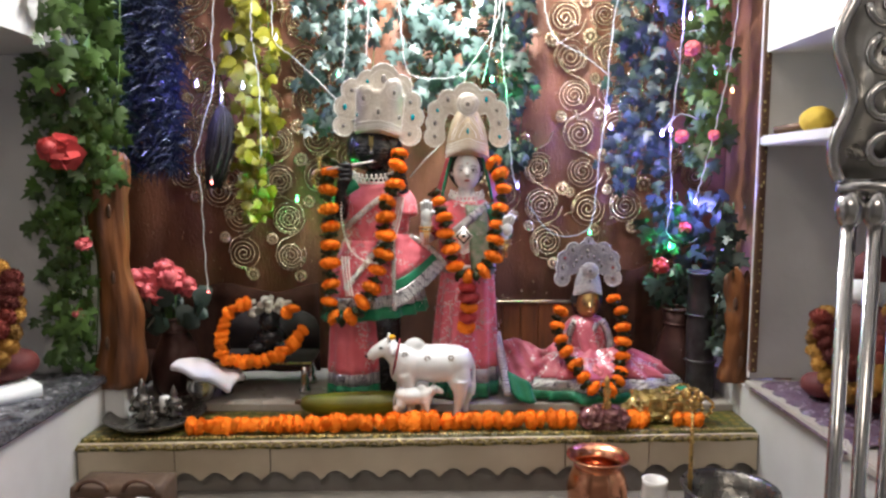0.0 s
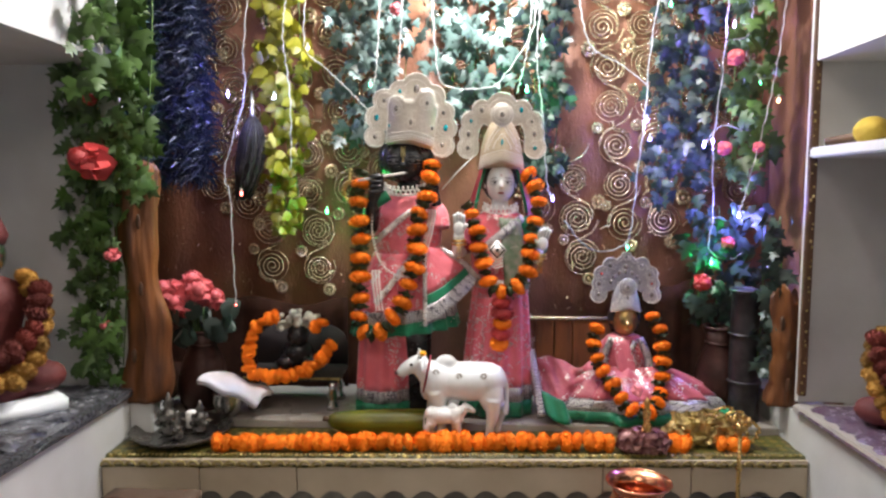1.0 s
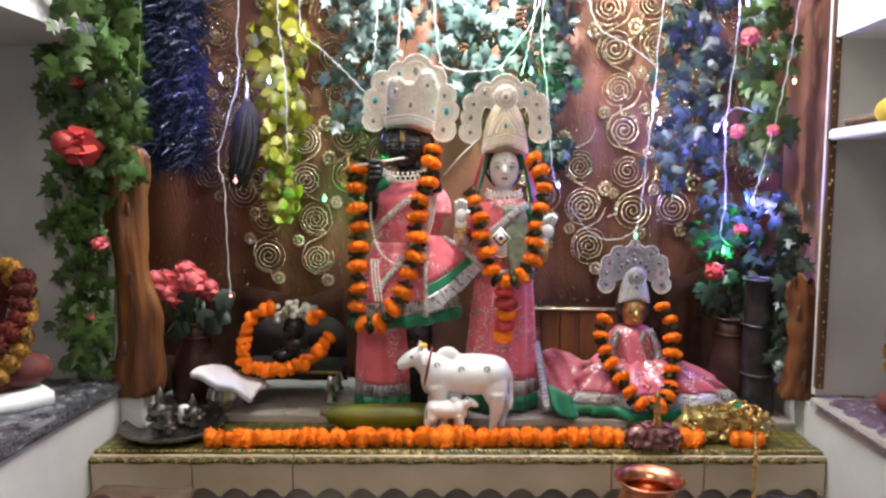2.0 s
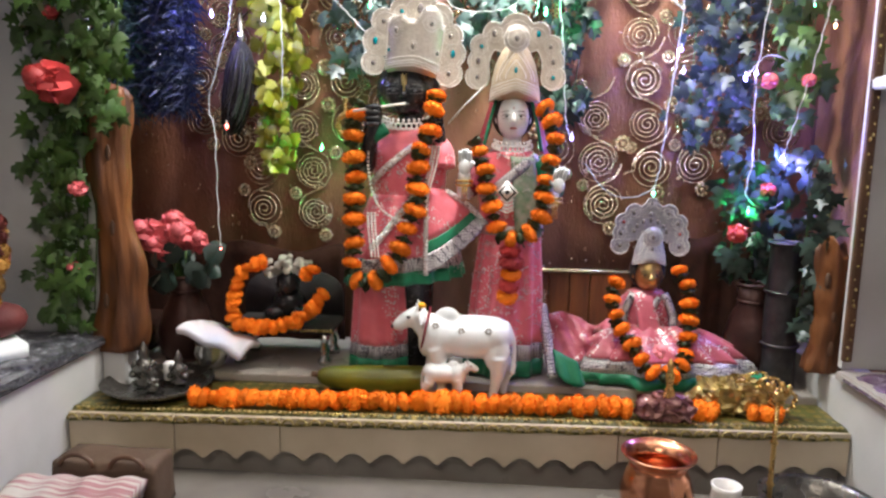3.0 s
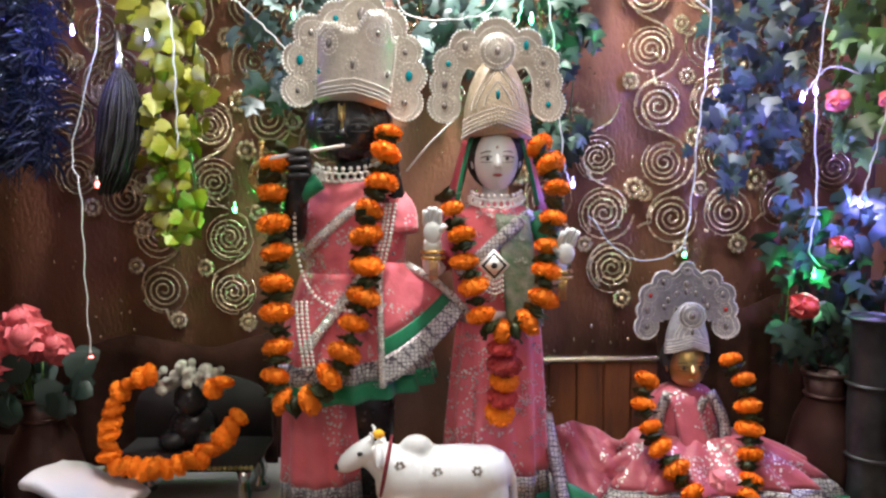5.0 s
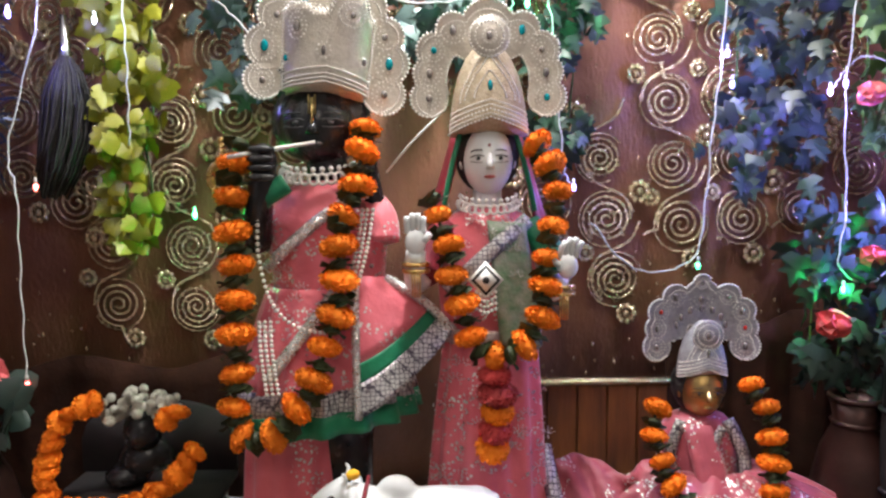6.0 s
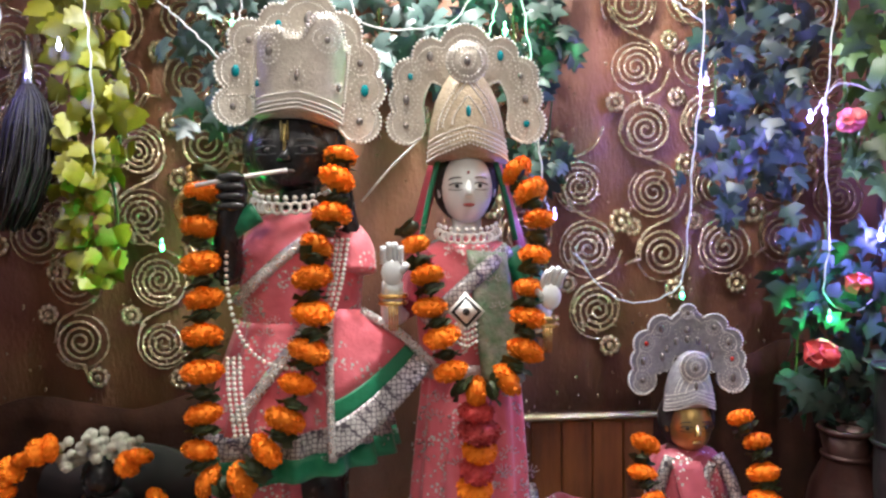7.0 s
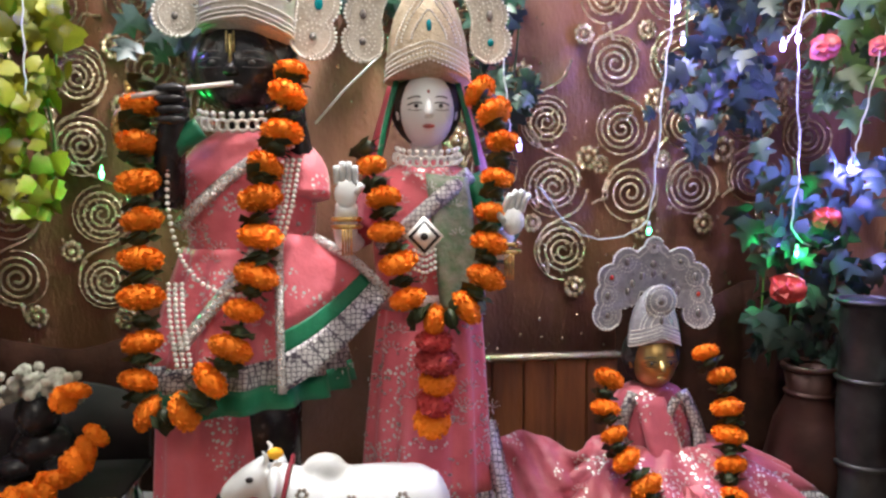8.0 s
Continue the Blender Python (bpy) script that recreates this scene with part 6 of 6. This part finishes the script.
lathe(bm, [(0.05, 0), (0.075, 0.008), (0.082, 0.04), (0.080, 0.062), (0.090, 0.066), (0.090, 0.069), (0.078, 0.066), (0.074, 0.04), (0.05, 0.010)], 36)
ob = tagged(part("steel_pot", bm, "steel_old"), "wide shiny steel pot on the lower step", "pot")
ob.location = (0.545, 1.262, STEP + 0.001)
bm = bmesh.new()
lathe(bm, [(0.018, 0), (0.024, 0.01), (0.026, 0.05), (0.022, 0.075), (0.024, 0.085), (0.020, 0.085), (0.018, 0.06), (0.015, 0.01)], 24)
ob = tagged(part("white_cup", bm, "pearl"), "small white cup on the lower step", "cup")
ob.location = (0.402, 1.262, STEP + 0.001)
stand = empty("incense_stand", (0.474, 1.275, STEP), "thin brass stand with a small ornate top", "stand")
bm = bmesh.new()
lathe(bm, [(0.035, 0), (0.036, 0.005), (0.012, 0.012), (0.006, 0.03)], 20)
part("base", bm, "brass", stand)
bm = bmesh.new()
lathe(bm, [(0.0045, 0.03), (0.004, 0.08), (0.0065, 0.085), (0.004, 0.09), (0.004, 0.15), (0.0065, 0.155), (0.0035, 0.16), (0.003, 0.225)], 12)
part("rod", bm, "brass", stand)
bm = bmesh.new()
lathe(bm, [(0.003, 0.222), (0.012, 0.228), (0.015, 0.236), (0.008, 0.24)], 16)
for k in range(7):
    a = 2 * math.pi * k / 7
    ball(bm, (0.016 * math.cos(a), 0.016 * math.sin(a), 0.244), 0.005, 0.005, 0.008, 6, 5)
part("finial", bm, "brass", stand)["kind"] = "stuff"
# paper bag and striped towel
bag = empty("paper_bag", (-0.60, 1.255, STEP), "crumpled brown paper bag with looped handles", "bag")
bm = bmesh.new()
box(bm, -0.085, 0.085, -0.035, 0.035, 0.001, 0.088)
bmesh.ops.subdivide_edges(bm, edges=bm.edges[:], cuts=5, use_grid_fill=True)
for v in bm.verts:
    v.co += noise.noise_vector(v.co * 22) * 0.006
part("body", bm, "card", bag)
for x in (-0.045, 0.04):
    bm = bmesh.new()
    tube(bm, [Vector((x + 0.028 * math.cos(a), -0.036, 0.082 + 0.020 * math.sin(a))) for a in [math.pi * k / 12 for k in range(13)]], 0.004, 6)
    part("handle", bm, "wood_dark", bag, "dark brown cord handle")
bm = bmesh.new()
n = 26
rows_ = [[bm.verts.new((-0.10 + 0.2 * i / n, -0.05 + 0.1 * j / 8, 0.014 * math.sin(math.pi * j / 8) ** 0.5 + 0.003 * math.sin(i * 0.9))) for i in range(n + 1)] for j in range(9)]
for a, b in zip(rows_, rows_[1:]):
    for i in range(n):
        bm.faces.new((a[i], a[i + 1], b[i + 1], b[i]))
ob = part("hand_towel", bm, "towel_stripe")
tagged(ob, "folded white towel with pink stripes on the step", "towel")
ob.location = (-0.622, 1.165, STEP + 0.062)
ob.rotation_euler = (radians(8), 0, radians(3))
md = ob.modifiers.new("thick", "SOLIDIFY")
md.thickness, md.offset = 0.03, -1
bm = bmesh.new()
box(bm, -0.72, -0.52, 1.10, 1.215, STEP + 0.001, STEP + 0.036, 0.004)
tagged(part("wooden_box", bm, "wood_dark"), "low dark wooden box under a folded towel", "box")

# ---- side recesses ----
def side_idol(place, h, body, label, flowers, turn, base=True):
    if base:
        bm = bmesh.new()
        box(bm, -0.11, 0.11, -0.09, 0.09, 0, 0.035, 0.006)
        b = tagged(part("idol_plinth", bm, "white_stone"), "white marble plinth under a garlanded idol", "plinth")
        b.matrix_world = pose(*place, 0, 0, turn)
    z = place[2] + (0.036 if base else 0.001)
    bm = bmesh.new()
    lathe(bm, [(0.30, 0), (0.32, 0.10), (0.20, 0.22), (0.19, 0.42), (0.24, 0.58), (0.20, 0.68), (0.07, 0.74), (0.07, 0.78)], 24, sy=0.62)
    ball(bm, (0, -0.02, 0.86), 0.12, 0.12, 0.14, 16, 12, 1)
    lathe(bm, [(0.12, 0.92), (0.14, 0.98), (0.10, 1.08), (0.03, 1.14)], 16, mi=0)
    for s in (-1, 1):
        tube(bm, curve_points([(s * 0.22, 0, 0.62), (s * 0.29, -0.06, 0.45), (s * 0.16, -0.16, 0.36)], 10), 0.06, 8)
        ball(bm, (s * 0.24, -0.10, 0.10), 0.16, 0.14, 0.10, 12, 8)
    bmesh.ops.transform(bm, matrix=Matrix.Scale(h / 1.14, 4), verts=bm.verts)
    o = tagged(part("seated_idol", bm, body), label, "statue")
    o.matrix_world = pose(place[0], place[1], z, 0, 0, turn)
    s = h / 1.14
    R = Matrix.Translation((place[0], place[1], z)) @ Matrix.Rotation(radians(turn), 4, "Z")
    pts = [R @ (Vector(p) * s) for p in ((0.20, -0.10, 0.72), (0.24, -0.20, 0.50), (0.16, -0.27, 0.25), (0.0, -0.30, 0.14), (-0.16, -0.27, 0.25), (-0.24, -0.20, 0.50), (-0.20, -0.10, 0.72))]
    garland(pts, 0.026, 0.022, "garland of faded flowers on a side recess idol", "garlands in the recesses", False, 50, flowers, squash=0.75)
    pts = [p + Vector((0, 0, 0.05)) for p in pts[1:-1]]
    garland(pts, 0.026, 0.021, "garland of faded flowers on a side recess idol", "garlands in the recesses", False, 51, "flower_red", squash=0.75)


side_idol((-0.925, 1.30, 0.963), 0.36, ["idol_red", "steel"], "silver headed idol in dark red clothes in the recess", "flower_dull", 50)
side_idol((0.815, 1.31, 0.960), 0.30, ["idol_red", "white_stone"], "white faced idol in dark red clothes in the recess", "flower_dull", -50, False)
bm = bmesh.new()
n = 24
rows_ = [[bm.verts.new((RIGHT - 0.016 + 0.36 * j / 8, 1.10 + 0.36 * i / n, 0.956 + 0.004 * math.sin(i * 1.7) * math.sin(j * 2.1) + 0.003)) for i in range(n + 1)] for j in range(9)]
for i in range(n + 1):
    rows_[0][i].co.z -= 0.014
for a, b in zip(rows_, rows_[1:]):
    for i in range(n):
        bm.faces.new((a[i], b[i], b[i + 1], a[i + 1]))
ob = tagged(part("ledge_cloth", bm, "purple_foil"), "crumpled shiny purple cloth on the recess ledge", "cloth")
ob.modifiers.new("thick", "SOLIDIFY").thickness = 0.002
bm = bmesh.new()
rows_ = [[bm.verts.new((LEFT + 0.014 - 0.36 * j / 8, 1.12 + 0.37 * i / n, 0.967 + 0.004 * math.sin(i * 1.3) * math.sin(j * 2.3) + 0.003)) for i in range(n + 1)] for j in range(9)]
for i in range(n + 1):
    rows_[0][i].co.z -= 0.016 + 0.004 * math.sin(i)
for a, b in zip(rows_, rows_[1:]):
    for i in range(n):
        bm.faces.new((a[i], a[i + 1], b[i + 1], b[i]))
ob = tagged(part("ledge_cloth", bm, "grey_foil"), "crumpled shiny dark grey cloth on the recess ledge", "cloth")
ob.modifiers.new("thick", "SOLIDIFY").thickness = 0.002
# bundle on the shelf
bun = empty("cloth_bundle", (0.735, 1.41, 1.4855), "yellow cloth bundle tied on a dark stick", "bundle")
bm = bmesh.new()
ball(bm, (0.005, -0.02, 0.026), 0.030, 0.036, 0.026, 14, 10)
for v in bm.verts:
    v.co += noise.noise_vector(v.co * 40) * 0.005
part("cloth", bm, "marigold_dull", bun)
bm = bmesh.new()
tube(bm, [Vector((-0.05, 0.04, 0.008)), Vector((0.0, 0.0, 0.018)), Vector((0.06, -0.10, 0.022))], 0.008, 8)
part("stick", bm, "wood_dark", bun)
bm = bmesh.new()
ball(bm, (0.05, -0.10, 0.022), 0.03, 0.06, 0.022, 12, 8)
part("knot", bm, "card", bun)

# ---- steel gate by the entrance ----
gate = empty("steel_gate", (0.515, 0.90, 0.0), "polished steel gate leaf with an embossed panel", "gate", "", -12)
for k in range(5):
    bm = bmesh.new()
    lathe(bm, [(0.0095, 0.10), (0.0095, 1.36)], 14, (0.012 + 0.031 * k, 0, 0))
    part("bar", bm, "steel", gate)
    bm = bmesh.new()
    lathe(bm, [(0.010, 1.335), (0.016, 1.345), (0.018, 1.36), (0.012, 1.38)], 14, (0.012 + 0.031 * k, 0, 0))
    part("bar_cap", bm, "steel", gate)
for z in (0.08, 1.375):
    bm = bmesh.new()
    box(bm, -0.004, 0.16, -0.010, 0.010, z, z + 0.022, 0.004)
    part("rail", bm, "steel", gate)
bm = bmesh.new()
edge = [(-0.004 - 0.010 * math.sin(k * 0.9), 1.395 + 0.020 * k) for k in range(24)]
plate(bm, [(0.16, 1.395), (0.16, 1.395 + 0.46)] + edge[::-1], -0.004, 0.004)
panel = part("panel", bm, "steel_emboss", gate)
rg = random.Random(3)
for k in range(7):
    bm = bmesh.new()
    cz = 1.43 + 0.06 * k
    line = [Vector((0.045 + (0.028 - 0.0016 * j) * math.cos(0.5 * j + k), -0.008, cz + (0.028 - 0.0016 * j) * math.sin(0.5 * j + k))) for j in range(15)]
    tube(bm, line, 0.006, 8)
    part("scroll", bm, "steel", panel)
for k in range(8):
    bm = bmesh.new()
    ball(bm, (0.10 + 0.02 * (k % 2), -0.006, 1.43 + 0.055 * k), 0.018, 0.008, 0.022, 10, 8)
    part("boss", bm, "steel", panel)
bm = bmesh.new()
tube(bm, [Vector((x, -0.004, z)) for x, z in edge], 0.008, 8)
part("rim", bm, "steel", panel)

# ---- hanging leaves, tinsel and lights ----


def hanging_leaves(label, n, xr, zr, y, kind, material, size, seed, taper=0.0, deep=0.05, lean=0.0, category="foliage"):
    rg = random.Random(seed)
    x0, x1 = xr
    z0, z1 = zr
    top = empty("leaf_garland", ((x0 + x1) / 2, y, z1), label, category, "hanging leaf garlands")
    for s in range(3):
        bm = bmesh.new()
        xs = x0 + (x1 - x0) * (0.25 + 0.25 * s) - (x0 + x1) / 2
        tube(bm, curve_points([(xs, 0, 0), (xs + 0.012, 0.005, (z0 - z1) * 0.5), (xs * (1 - taper) + lean, 0, (z0 - z1) * 0.95)], 12), 0.0016, 5)
        part("vine", bm, "leaf_green", top)
    for k in range(n):
        f = rg.random()
        wob = 0.5 + 0.10 * math.sin(f * 17 + seed)
        half = (x1 - x0) * 0.5 * (1 - taper * f)
        x = rg.uniform(-1, 1) * half * (0.8 + 0.3 * math.sin(f * 23 + seed)) + lean * f
        leaf_piece(top, (x, -rg.random() * deep, (z0 - z1) * f), size, kind, material, rg)
    return top


hanging_leaves("yellow green cloth leaf garland hanging before the curtain", 299, (-0.590, -0.420), (1.44, 2.08), 1.835, "ragged", "leaf_yellow", 0.033, 1, 0.25, 0.05, 0.02)
hanging_leaves("yellow green cloth leaf garland hanging before the curtain", 110, (-0.545, -0.45), (1.29, 1.48), 1.835, "ragged", "leaf_yellow", 0.029, 2, 0.3, 0.04, 0.01)
hanging_leaves("grey green cloth ivy garland above the black idol", 290, (-0.40, -0.12), (1.52, 2.08), 1.865, "ivy", "leaf_teal", 0.040, 3, 0.15, 0.06)
hanging_leaves("grey green cloth ivy garland above the idols", 290, (-0.14, 0.13), (1.58, 2.08), 1.865, "ivy", "leaf_teal", 0.040, 4, 0.15, 0.06)
hanging_leaves("dark green cloth ivy garland beside the marble idol", 240, (0.10, 0.25), (1.43, 2.08), 1.865, "ivy", "leaf_dark", 0.038, 5, 0.35, 0.06)
hanging_leaves("dark green cloth ivy garland with star shaped leaves", 295, (0.40, 0.62), (1.38, 2.08), 1.845, "ivy", "leaf_dark", 0.038, 6, 0.1, 0.07)
hanging_leaves("green cloth ivy garland in the alcove corner", 220, (0.57, 0.71), (1.42, 2.08), 1.75, "ivy", "leaf_green", 0.040, 7, 0.1, 0.08)
hanging_leaves("dark green cloth leaves over a metal vase", 150, (0.50, 0.70), (1.08, 1.36), 1.78, "ivy", "leaf_dark", 0.040, 8, 0.1, 0.10)
hanging_leaves("green cloth leaves by the alcove corner", 80, (0.61, 0.69), (1.00, 1.34), 1.60, "ivy", "leaf_dark", 0.034, 9, 0.2, 0.05)
hanging_leaves("green cloth rose vine hanging at the alcove corner", 295, (-0.93, -0.745), (1.30, 2.10), 1.53, "ivy", "leaf_green", 0.040, 10, 0.25, 0.07, 0.02)
hanging_leaves("green cloth rose vine hanging at the alcove corner", 120, (-0.87, -0.775), (0.98, 1.36), 1.51, "ivy", "leaf_green", 0.038, 11, 0.0, 0.05, 0.0)

hanging_leaves("green cloth rose vine hanging at the alcove corner", 80, (-0.815, -0.742), (0.99, 1.50), 1.488, "ivy", "leaf_green", 0.036, 13, 0.0, 0.05, 0.0)
hanging_leaves("green cloth leaves over the wooden post top", 60, (-0.775, -0.675), (1.38, 1.56), 1.478, "ivy", "leaf_green", 0.036, 15, 0.0, 0.05, 0.0)
hanging_leaves("green cloth rose vine hanging over the wall edge", 170, (LEFT + 0.012, LEFT + 0.055), (1.58, 2.10), 1.47, "ivy", "leaf_green", 0.042, 14, 0.0, 0.19, 0.0)
hanging_leaves("green cloth rose vine hanging at the alcove corner", 130, (LEFT + 0.012, LEFT + 0.085), (1.48, 2.10), 1.49, "ivy", "leaf_green", 0.042, 12, 0.2, 0.05, 0.0)
rose((-0.770, 1.395, 1.452), 0.072, "rose_red", "large red cloth rose on the hanging vine", "cloth roses", -15, -10)
rose((-0.794, 1.450, 1.577), 0.024, "rose_red", "small red cloth rose on the hanging vine")
rose((-0.748, 1.430, 1.260), 0.030, "rose_pink", "pink cloth rose on the hanging vine")
rose((-0.777, 1.450, 1.109), 0.022, "rose_pink", "pink cloth rose on the hanging vine")
rose((0.586, 1.660, 1.699), 0.036, "rose_pink", "pink cloth rose high in the corner foliage")
rose((0.568, 1.660, 1.495), 0.032, "rose_pink", "pink cloth rose in the corner foliage")
rose((0.644, 1.660, 1.497), 0.026, "rose_pink", "pink cloth rose in the corner foliage")
rose((0.658, 1.620, 1.125), 0.026, "rose_red", "red cloth rose by the wooden post")
rose((0.529, 1.660, 1.185), 0.040, "rose_red", "dark red cloth rose in the lower foliage")
rose((0.591, 1.680, 1.276), 0.030, "rose_red", "dark red cloth rose in the lower foliage")
rose((-0.198, 1.760, 1.834), 0.030, "rose_pink", "pink cloth rose in the grey ivy")


def tinsel(x0, x1, z0, z1, y, n, seed):
    """A hanging bunch of fine foil strips."""
    rg = random.Random(seed)
    bm = bmesh.new()
    for k in range(n):
        p = Vector((rg.uniform(x0, x1), y - rg.uniform(0, 0.06), rg.uniform(z0, z1)))
        d = Vector((rg.uniform(-1, 1), rg.uniform(-1, 0.2), rg.uniform(-0.9, 0.5))).normalized()
        w = Vector((-d.z, 0, d.x)).normalized() * 0.0016
        L = rg.uniform(0.025, 0.05)
        q = p + d * L * 0.5 + Vector((0, 0, 0.003))
        e = p + d * L + Vector((0, 0, -0.005))
        v = [bm.verts.new(c) for c in (p - w, p + w, q + w, q - w, e + w * 0.4, e - w * 0.4)]
        bm.faces.new((v[0], v[1], v[2], v[3]))
        bm.faces.new((v[3], v[2], v[4], v[5]))
    return bm


top = empty("tinsel_garland", (0, 0, 0), "dark blue foil tinsel garland hanging by the curtain", "tinsel")
o = part("tinsel", tinsel(-0.80, -0.665, 1.42, 2.08, 1.80, 5200, 4), "tinsel", top, "", False)
o["kind"] = "stuff"
o = part("tinsel", tinsel(-0.86, -0.78, 1.40, 2.08, 1.77, 2600, 5), "tinsel_green", top, "dark green foil strips", False)
o["kind"] = "stuff"
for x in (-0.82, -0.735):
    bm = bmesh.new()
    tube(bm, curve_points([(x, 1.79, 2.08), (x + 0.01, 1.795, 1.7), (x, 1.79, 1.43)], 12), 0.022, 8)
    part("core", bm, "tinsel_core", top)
# black hair whisk
wh = empty("hair_whisk", (-0.566, 1.800, 1.581), "black hair whisk hanging beside the yellow leaves", "whisk")
rg = random.Random(9)
bm = bmesh.new()
for k in range(260):
    a = rg.uniform(0, 2 * math.pi)
    r = 0.032 * math.sqrt(rg.random())
    L = rg.uniform(0.15, 0.215)
    tube(bm, curve_points([(0.2 * r * math.cos(a), 0.2 * r * math.sin(a), 0), (r * math.cos(a), r * math.sin(a), -0.3 * L), (r * math.cos(a) * 1.0 - 0.012, r * math.sin(a), -0.7 * L), (0.5 * r * math.cos(a) - 0.03, r * math.sin(a), -L)], 6), 0.0018, 3)
part("hair", bm, "hair", wh)
bm = bmesh.new()
lathe(bm, [(0.006, -0.01), (0.010, 0.0), (0.008, 0.012), (0.006, 0.06)], 10)
part("handle", bm, "steel", wh)

BULB = {}


def bulb_mat(name, colour, power):
    if name not in BULB:
        M["bulb_" + name] = mat("bulb_" + name, (0.8, 0.8, 0.8), None, 50, 0.2, emit=colour, power=power)
        BULB[name] = True
    return "bulb_" + name


HUES = {"blue": (0.25, 0.22, 1.0), "green": (0.05, 1.0, 0.30), "red": (1.0, 0.12, 0.10), "white": (0.75, 0.9, 1.0), "amber": (1.0, 0.45, 0.2), "pink": (1.0, 0.35, 0.6)}


def string_light(lines, bulbs, label="white wired string of small coloured lights"):
    o0 = Vector(lines[0][0])
    top = empty("string_light", o0, label, "string lights", "string lights")
    for ctrl in lines:
        bm = bmesh.new()
        pts = curve_points(ctrl, 40)
        k = random.Random(len(pts))
        tube(bm, [p - o0 + Vector((0.0018 * math.sin(i * 1.9), 0, 0.001 * math.sin(i * 2.7))) for i, p in enumerate(pts)], 0.00115, 5)
        part("wire", bm, "wire", top)
    for p, hue in bulbs:
        p = Vector(p) - o0
        bm = bmesh.new()
        lathe(bm, [(0.0014, -0.0055), (0.0030, -0.002), (0.0032, 0.002), (0.0016, 0.005)], 10, p)
        b = part("bulb", bm, bulb_mat(hue, HUES[hue], 14.0), top, "glowing %s bulb" % hue)
        bm = bmesh.new()
        lathe(bm, [(0.0022, 0.004), (0.0022, 0.011), (0.0012, 0.013)], 8, p)
        part("socket", bm, "wire", b)
    return top


string_light([[(-0.549, 1.720, 1.846), (-0.561, 1.720, 1.714), (-0.560, 1.720, 1.620), (-0.611, 1.720, 1.444), (-0.592, 1.700, 1.375), (-0.582, 1.680, 1.240), (-0.570, 1.660, 1.123)]], [((-0.600, 1.720, 1.623), "blue"), ((-0.565, 1.700, 1.385), "red"), ((-0.570, 1.660, 1.118), "red")])
string_light([[(-0.467, 1.760, 1.856), (-0.475, 1.760, 1.762), (-0.459, 1.760, 1.625), (-0.459, 1.760, 1.445)], [(-0.419, 1.760, 1.855), (-0.420, 1.760, 1.741), (-0.370, 1.750, 1.692), (-0.317, 1.740, 1.643), (-0.263, 1.730, 1.588)]], [((-0.496, 1.750, 1.621), "white"), ((-0.411, 1.750, 1.739), "amber"), ((-0.372, 1.770, 1.341), "green")])
string_light([[(-0.235, 1.750, 1.852), (-0.245, 1.750, 1.678), (-0.266, 1.750, 1.637)], [(-0.180, 1.750, 1.851), (-0.190, 1.750, 1.691)], [(-0.108, 1.750, 1.851), (-0.101, 1.750, 1.745), (-0.080, 1.750, 1.651), (0.029, 1.750, 1.644), (0.070, 1.750, 1.677), (0.130, 1.750, 1.771), (0.142, 1.750, 1.850)]], [((-0.259, 1.750, 1.651), "green"), ((-0.061, 1.800, 1.589), "white")])
string_light([[(0.131, 1.750, 1.850), (0.123, 1.750, 1.744), (0.098, 1.750, 1.630)], [(0.153, 1.760, 1.852), (0.145, 1.760, 1.719), (0.161, 1.760, 1.584), (0.174, 1.760, 1.420), (0.185, 1.760, 1.379)]], [((0.121, 1.750, 1.637), "green"), ((0.157, 1.750, 1.757), "green"), ((0.188, 1.750, 1.375), "blue")])
string_light([[(0.247, 1.780, 1.857), (0.276, 1.780, 1.750), (0.353, 1.780, 1.702), (0.413, 1.770, 1.653)], [(0.434, 1.770, 1.853), (0.418, 1.770, 1.720), (0.409, 1.770, 1.558), (0.398, 1.770, 1.463), (0.388, 1.770, 1.338), (0.373, 1.770, 1.268), (0.316, 1.780, 1.245), (0.266, 1.780, 1.266), (0.223, 1.780, 1.322)]], [((0.413, 1.760, 1.567), "blue"), ((0.421, 1.760, 1.522), "blue"), ((0.372, 1.750, 1.258), "green"), ((0.462, 1.760, 1.840), "green")])
string_light([[(0.576, 1.700, 1.834), (0.569, 1.700, 1.681), (0.553, 1.700, 1.500), (0.559, 1.700, 1.341), (0.552, 1.700, 1.261), (0.607, 1.720, 1.233), (0.661, 1.740, 1.259)], [(0.531, 1.700, 1.502), (0.574, 1.700, 1.549), (0.636, 1.690, 1.525)]], [((0.531, 1.700, 1.502), "blue"), ((0.552, 1.700, 1.513), "blue"), ((0.591, 1.700, 1.777), "blue"), ((0.559, 1.700, 1.227), "green")])
string_light([[(0.626, 1.680, 1.828), (0.616, 1.680, 1.753), (0.585, 1.680, 1.741)], [(0.689, 1.660, 1.823), (0.674, 1.660, 1.674), (0.649, 1.660, 1.536), (0.617, 1.660, 1.395), (0.604, 1.660, 1.346)]], [((0.646, 1.680, 1.642), "green"), ((0.677, 1.650, 1.600), "amber"), ((0.604, 1.660, 1.340), "blue")])
bm = bmesh.new()
tube(bm, [Vector((0.002, 1.670, 1.482)), Vector((-0.043, 1.670, 1.439)), Vector((-0.079, 1.670, 1.398))], 0.0015, 6)
tagged(part("white_stick", bm, "pearl"), "thin white stick held between the two idols", "stick")
